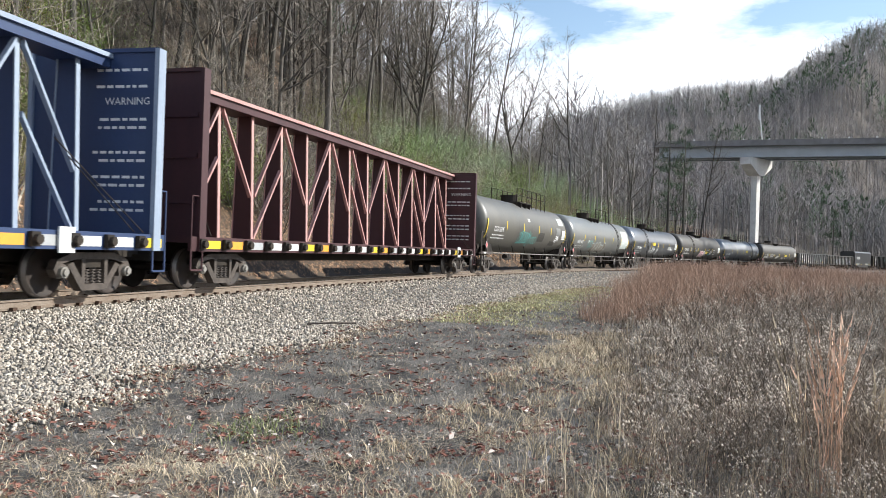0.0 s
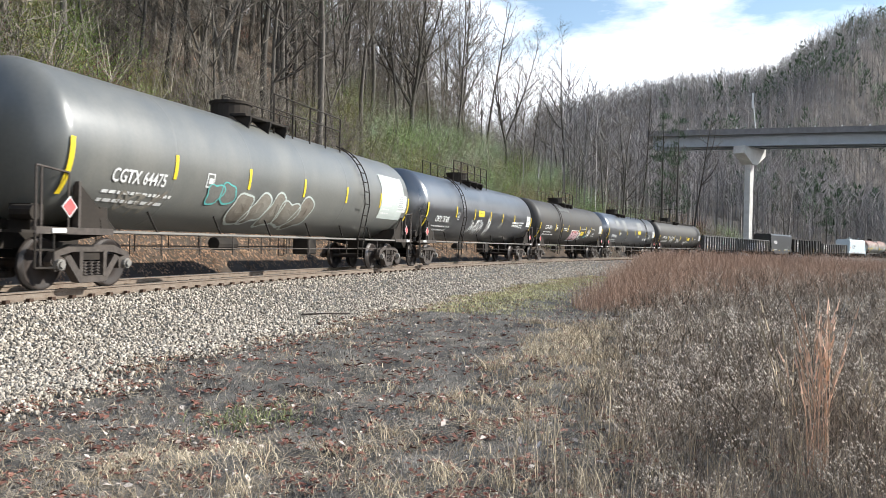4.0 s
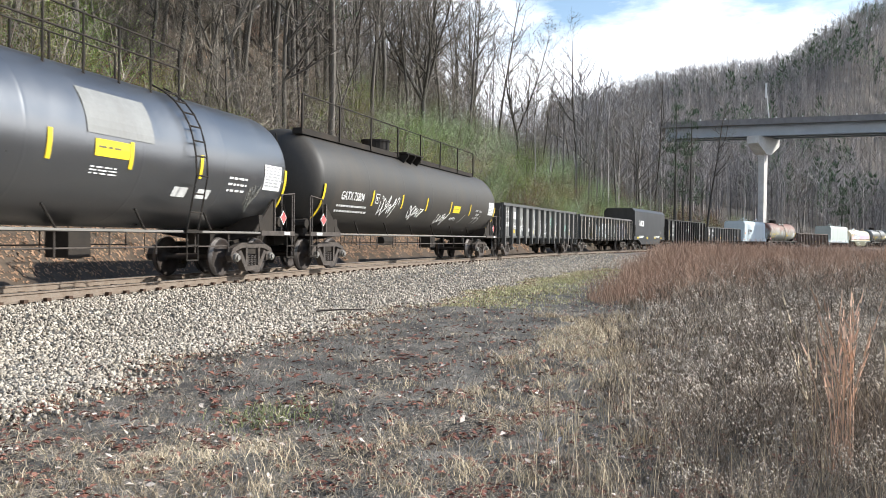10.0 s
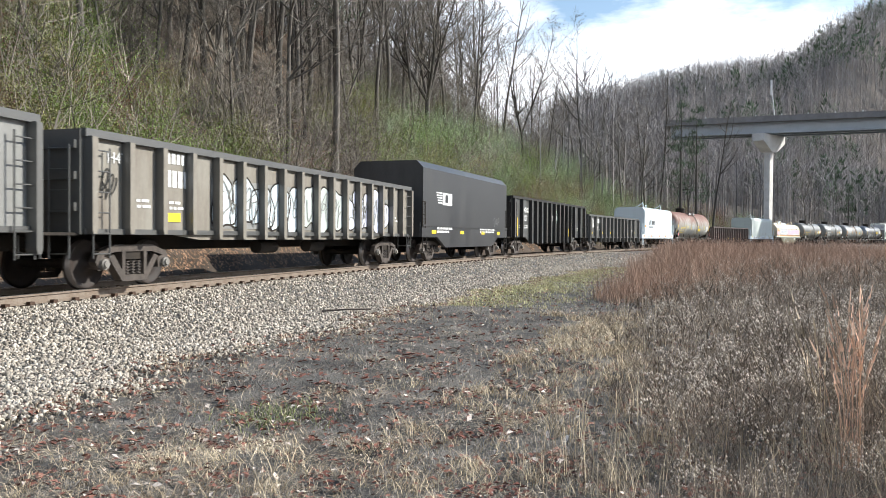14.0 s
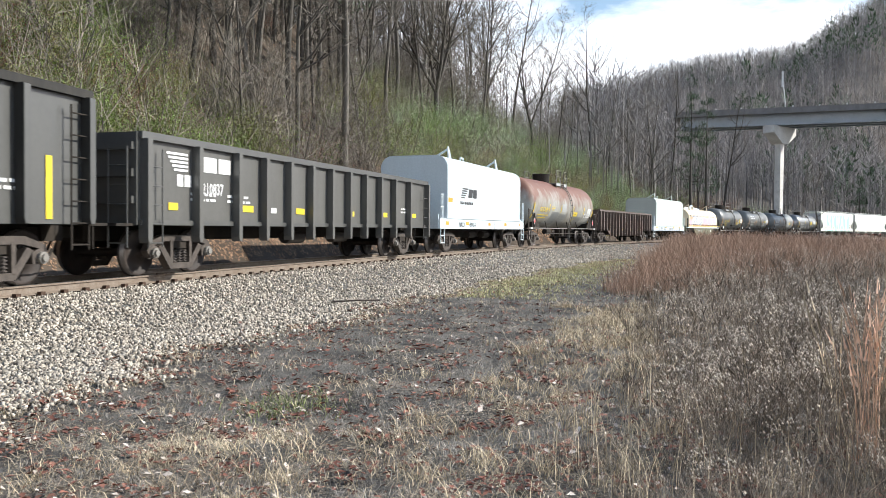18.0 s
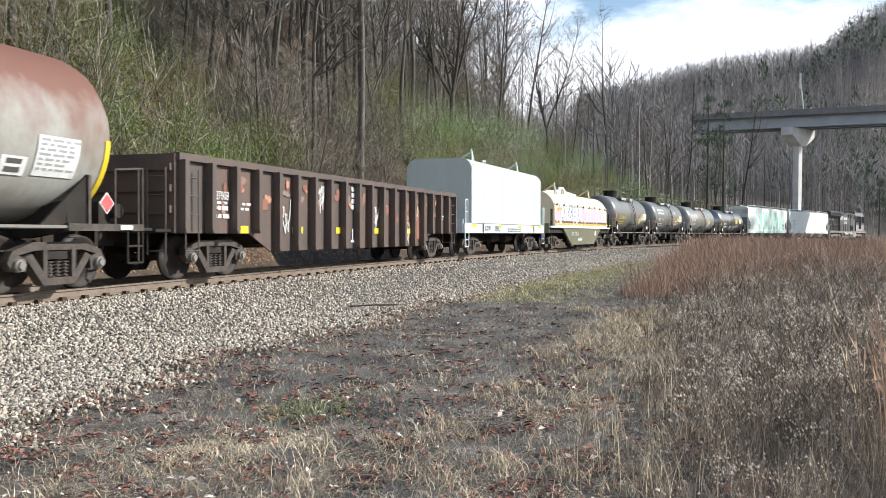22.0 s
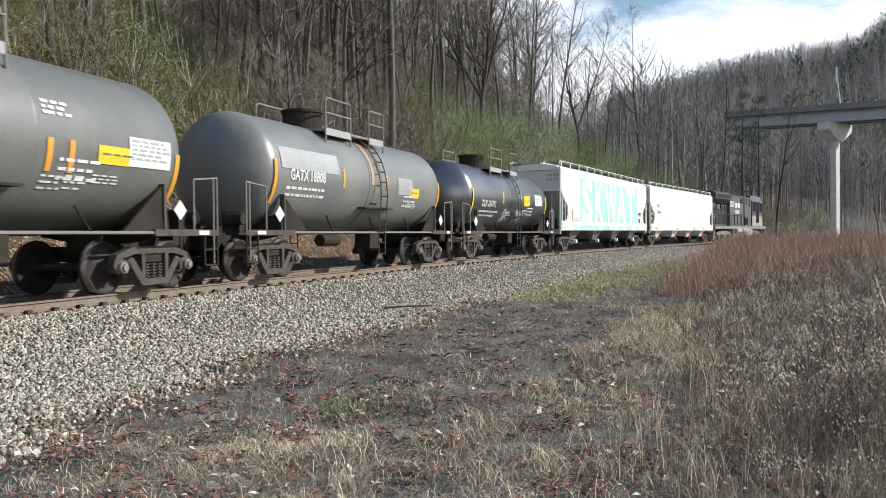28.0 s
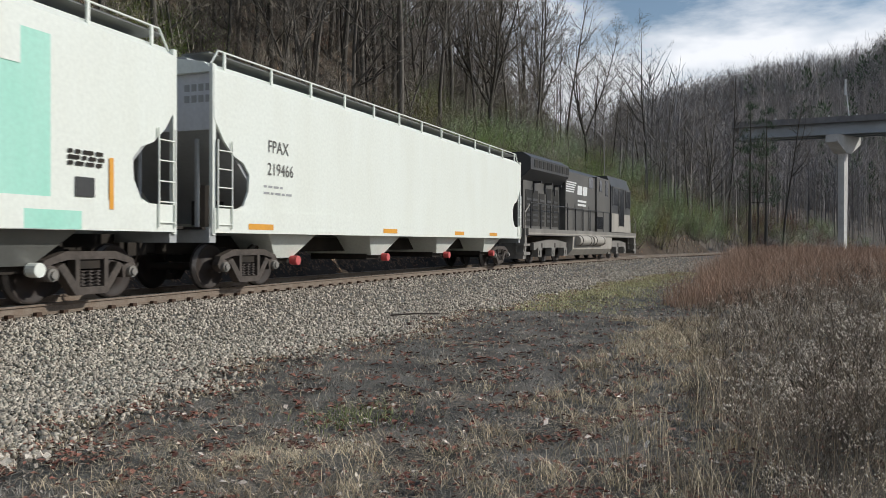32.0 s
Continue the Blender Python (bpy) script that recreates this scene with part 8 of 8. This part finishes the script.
        part("tie_cable", tubes(0.012, [(k * (h - 1.9), -0.3, 2.9), (k * (h - 0.6), -1.35, dz + 0.05)], [(k * (h - 1.5), -0.3, 2.6), (k * (h - 0.9), -1.35, dz + 0.05)]), P_DARK, c)
    # winches and coloured plates along the sill
    sf = flat(-y)
    mats = (P_HOPG, P_YELLOW, P_WHITE, P_ORANGE, P_WHITE)
    for k in range(int(ln / 0.95)):
        q = -h + 0.35 + 0.95 * k
        shared("winch", "winch", lambda: tube(boxes((-0.1, 0.1, -0.06, 0.02, -0.12, 0.12)), (0, -0.14, 0), (0, 0, 0), 0.085, n=10), P_DARK, c, pose(q, -y - 0.03, dz - 0.14))
        patch(q + 0.2, q + 0.78, dz - 0.24, dz - 0.06, mats[(k * 7 + i) % 5], c, sf, "sill_plate")
    shared("sign_plate", "sign_plate", lambda: boxes((-0.19, 0.19, -0.02, 0.02, -0.22, 0.22)), P_WHITE, c, pose(h - 3.0, -y - 0.05, dz - 0.14))
    return c


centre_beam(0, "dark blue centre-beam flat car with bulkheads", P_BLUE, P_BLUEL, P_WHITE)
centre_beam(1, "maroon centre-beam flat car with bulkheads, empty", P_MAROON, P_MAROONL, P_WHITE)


# ---- the locomotive at the tail ----
def locomotive(i):
    c, pitch, place = rail_car(i, "diesel_locomotive", "black six-axle diesel locomotive with white emblem bars", "locomotive")
    h = pitch / 2 - 0.7
    CARS[-1][2] = pitch - 8.0
    part("frame", boxes((-h, h, -1.5, 1.5, 1.30, 1.60)), P_LOCOG, c)
    part("fuel_tank", prism([(-1.15, 0.30), (-1.45, 0.62), (-1.48, 1.28), (1.48, 1.28), (1.45, 0.62), (1.15, 0.30)], -3.7, 4.2), P_LOCOT, c, "pale dusty fuel tank")
    for q in (-3.3, -0.6):
        part("air_reservoir", tube(bmesh.new(), (q, -1.52, 1.08), (q + 2.4, -1.52, 1.08), 0.27, n=18), P_LOCOT, c)
        for e in (q + 0.4, q + 2.0):
            part("reservoir_strap", tube(bmesh.new(), (e, -1.52, 1.08), (e + 0.08, -1.52, 1.08), 0.285, n=18), P_DARK, c)
    part("long_hood", boxes((-h + 0.5, -4.6, -1.05, 1.05, 1.60, 4.2)), P_LOCOS, c)
    part("radiator", prism([(-1.0, 3.75), (-1.55, 4.25), (-1.55, 4.78), (-1.15, 5.02), (1.15, 5.02), (1.55, 4.78), (1.55, 4.25), (1.0, 3.75)], -h + 0.1, -4.7), P_LOCO, c, "overhanging radiator wings")
    for k in range(9):
        part("radiator_slat", boxes((-h + 0.6 + 0.58 * k, -h + 1.06 + 0.58 * k, -1.565, -1.545, 4.36, 4.70)), P_GON, c)
    for q in (-8.6, -7.0, -5.6):
        part("radiator_brace", boxes((q, q + 0.09, -1.45, -1.05, 3.72, 3.82), (q, q + 0.09, -1.12, -1.05, 3.3, 3.82)), P_LOCO, c)
    part("blower_housing", boxes((-4.6, 0.9, -1.35, 1.35, 1.60, 4.62)), P_LOCOS, c)
    part("hood_roof", prism([(-1.3, 4.62), (1.3, 4.62), (0.8, 4.92), (-0.8, 4.92)], -4.6, 3.8), P_LOCO, c)
    part("inverter_cabinet", boxes((0.9, 3.8, -1.45, 1.45, 1.60, 4.70)), P_LOCOS, c)
    part("cab", prism([(-1.53, 1.60), (-1.53, 4.30), (-1.25, 5.0), (1.25, 5.0), (1.53, 4.30), (1.53, 1.60)], 3.8, 8.6), P_LOCO, c)
    part("cab_lower_panel", boxes((3.9, 8.5, -1.545, -1.52, 1.62, 2.75)), P_LOCOT, c, "dusty lower cab side")
    part("nose", prism([(8.6, 1.60), (8.6, 3.95), (9.9, 3.45), (10.35, 1.60)], -1.2, 1.2, "y"), P_LOCOG, c)
    for q, w, z0, z1 in ((4.15, 1.35, 3.25, 4.30), (5.6, 1.25, 2.0, 4.30), (7.35, 1.15, 3.2, 4.25)):
        part("cab_window", boxes((q, q + w, -1.555, -1.50, z0, z1)), P_GLASS, c)
        part("window_trim", boxes((q - 0.06, q, -1.57, -1.50, z0 - 0.06, z1 + 0.06), (q + w, q + w + 0.06, -1.57, -1.50, z0 - 0.06, z1 + 0.06), (q, q + w, -1.57, -1.50, z1, z1 + 0.06)), P_LOCOS, c)
    for q, w, z0, z1 in ((-0.4, 0.85, 4.0, 4.55), (1.4, 0.5, 3.9, 4.55), (2.7, 0.5, 3.7, 4.6), (0.95, 1.25, 1.75, 2.45)):
        part("grille_opening", boxes((q, q + w, -1.47 if q > 0.9 else -1.37, -1.40 if q > 0.9 else -1.30, z0, z1)), P_GLASS, c)
    for q, z1 in ((-9.6, 3.4), (-8.75, 3.4), (-7.8, 3.3), (-6.75, 3.6), (-5.75, 3.6)):
        part("hood_door", boxes((q, q + 0.78, -1.075, -1.04, 1.75, z1)), P_GON, c, "dark louvred hood door")
        for k in range(5):
            part("louvre", boxes((q + 0.08, q + 0.70, -1.085, -1.07, 1.95 + 0.24 * k, 2.06 + 0.24 * k)), P_LOCO, c)
    for q in (-4.3, -3.0, -1.7, -0.4):
        part("hood_door", boxes((q, q + 1.15, -1.372, -1.34, 1.72, 3.0)), P_LOCOS, c, "dusty hood door")
    sf = flat(-1.353)
    for k in range(5):
        patch(-4.45 - 0.03 * k, -2.75 - 0.12 * k, 4.06 - 0.12 * k, 4.13 - 0.12 * k, P_WHITE, c, sf, "emblem_bar")
    for x0, x1 in ((-2.6, -1.75), (-1.6, -0.8)):
        o = patch(x0, x1, 3.52, 4.0, P_WHITE, c, sf, "emblem_block")
        for v in o.data.vertices:
            v.co.x += 0.2 * (v.co.z - 3.5)
    for k in range(2):
        patch(-2.6, -1.0, 3.12 - 0.2 * k, 3.24 - 0.2 * k, P_WHITE, c, lambda x, z: sf(x, z) - 0.022, "number_bar")
    for sg in (-1, 1):
        part("handrail", tubes(0.024, [(-h + 0.3, sg * 1.46, 2.75), (3.8, sg * 1.46, 2.75)]), P_LOCO, c)
        for k in range(11):
            shared("stanchion", "stanchion", lambda: tubes(0.032, [(0, 0, 1.55), (0, 0, 2.75)]), P_LOCO, c, pose(-h + 0.4 + (h + 3.2) * k / 10, sg * 1.46, 0))
        for k in (-1, 1):
            part("step_well", boxes((k * h - 0.45, k * h + 0.35, sg * 1.25 - 0.2, sg * 1.25 + 0.2, 0.42, 0.55), (k * h - 0.45, k * h + 0.35, sg * 1.25 - 0.2, sg * 1.25 + 0.2, 0.82, 0.92), (k * h - 0.45, k * h + 0.35, sg * 1.05 - 0.03, sg * 1.05 + 0.03, 0.42, 1.3)), P_LOCOG, c)
            part("end_handrail", tubes(0.03, [(k * (h + 0.25), sg * 1.42, 0.6), (k * (h + 0.25), sg * 1.42, 2.3), (k * (h - 0.5), sg * 1.42, 2.75)]), P_LOCOT, c)
    for k in (-1, 1):
        part("pilot", prism([(k * (h + 0.1), 0.25), (k * (h + 0.45), 0.25), (k * (h + 0.2), 1.3), (k * (h - 0.1), 1.3)], -1.4, 1.4, "y"), P_LOCOG, c)
        part("horn_box", boxes((k * 3.0 - 0.3, k * 3.0 + 0.3, -0.2, 0.2, 4.85, 5.1)), P_LOCO, c)
        t = new("truck")
        t.parent = c
        t.matrix_basis = pose(k * (h - 4.1), 0, 0)
        for q in (-1.95, 0.0, 1.95):
            w = shared("wheelset", "wheelset", wheelset_mesh, P_WHEEL, t, pose(q, 0, 0.457))
            WHEELS.append((w, place + k * (h - 4.1) + q, pose(q, 0, 0.457)))
            for sg in (-1, 1):
                shared("journal", "journal_box", lambda: boxes((-0.24, 0.24, -0.16, 0.16, 0.30, 0.72), (-0.1, 0.1, -0.2, 0.2, 0.4, 0.6)), P_LOCOG, t, pose(q, sg * 1.12, 0))
                shared("loco_spring", "spring_nest", lambda: boxes((-0.10, 0.10, -0.1, 0.1, 0.62, 0.95)), P_SPRING, t, pose(q + 0.45, sg * 1.12, 0))
        for sg in (-1, 1):
            shared("loco_frame", "side_frame", lambda: prism([(-2.6, 0.62), (-2.6, 0.95), (-0.6, 1.12), (0.6, 1.12), (2.6, 0.95), (2.6, 0.62), (1.4, 0.72), (-1.4, 0.72)], -0.09, 0.09, "y"), P_LOCOG, t, pose(0, sg * 1.12, 0))
    part("headlamp", tube(bmesh.new(), (8.6, 0, 4.7), (8.68, 0, 4.7), 0.14, n=14), P_WHITE, c)
    couplers(c, 2 * h, pitch)
    part("cab_visor", boxes((8.5, 8.85, -1.2, 1.2, 4.45, 4.55)), P_LOCO, c)
    part("sill_stripe", boxes((-h, h, -1.512, -1.50, 1.36, 1.42)), P_LOCOT, c)
    return c


locomotive(24)


def motions():
    """The train rolls by along the curve: every car on its two pivots, every wheelset turning while it is near."""
    times = [0.5 * k for k in range(65)]
    for car, place, base in CARS:
        rows = []
        for t in times:
            s = place - travelled(t)
            ax, ay, _ = on_track(s - base / 2)
            bx, by, _ = on_track(s + base / 2)
            rows.append((t, pose(float(ax + bx) / 2, float(ay + by) / 2, RAIL_TOP, 0, 0, math.degrees(math.atan2(by - ay, bx - ax)))))
        walk(car, rows)
    for wheelset, place, rest in WHEELS:
        rows, step = [], 1 / 30
        start = place / 12.1
        first, last = max(0.0, start - 4.5), min(32.0, start + 0.3)
        if last <= first:
            continue
        t = first
        while t <= last:
            turn = math.degrees((place - travelled(t)) / 0.457)
            rows.append((t, rest @ Matrix.Rotation(-radians(turn), 4, "Y")))
            t += step
        if first > 0:
            rows.insert(0, (0.0, rows[0][1]))
        if last < 32:
            rows.append((32.0, rows[-1][1]))
        walk(wheelset, rows)


motions()
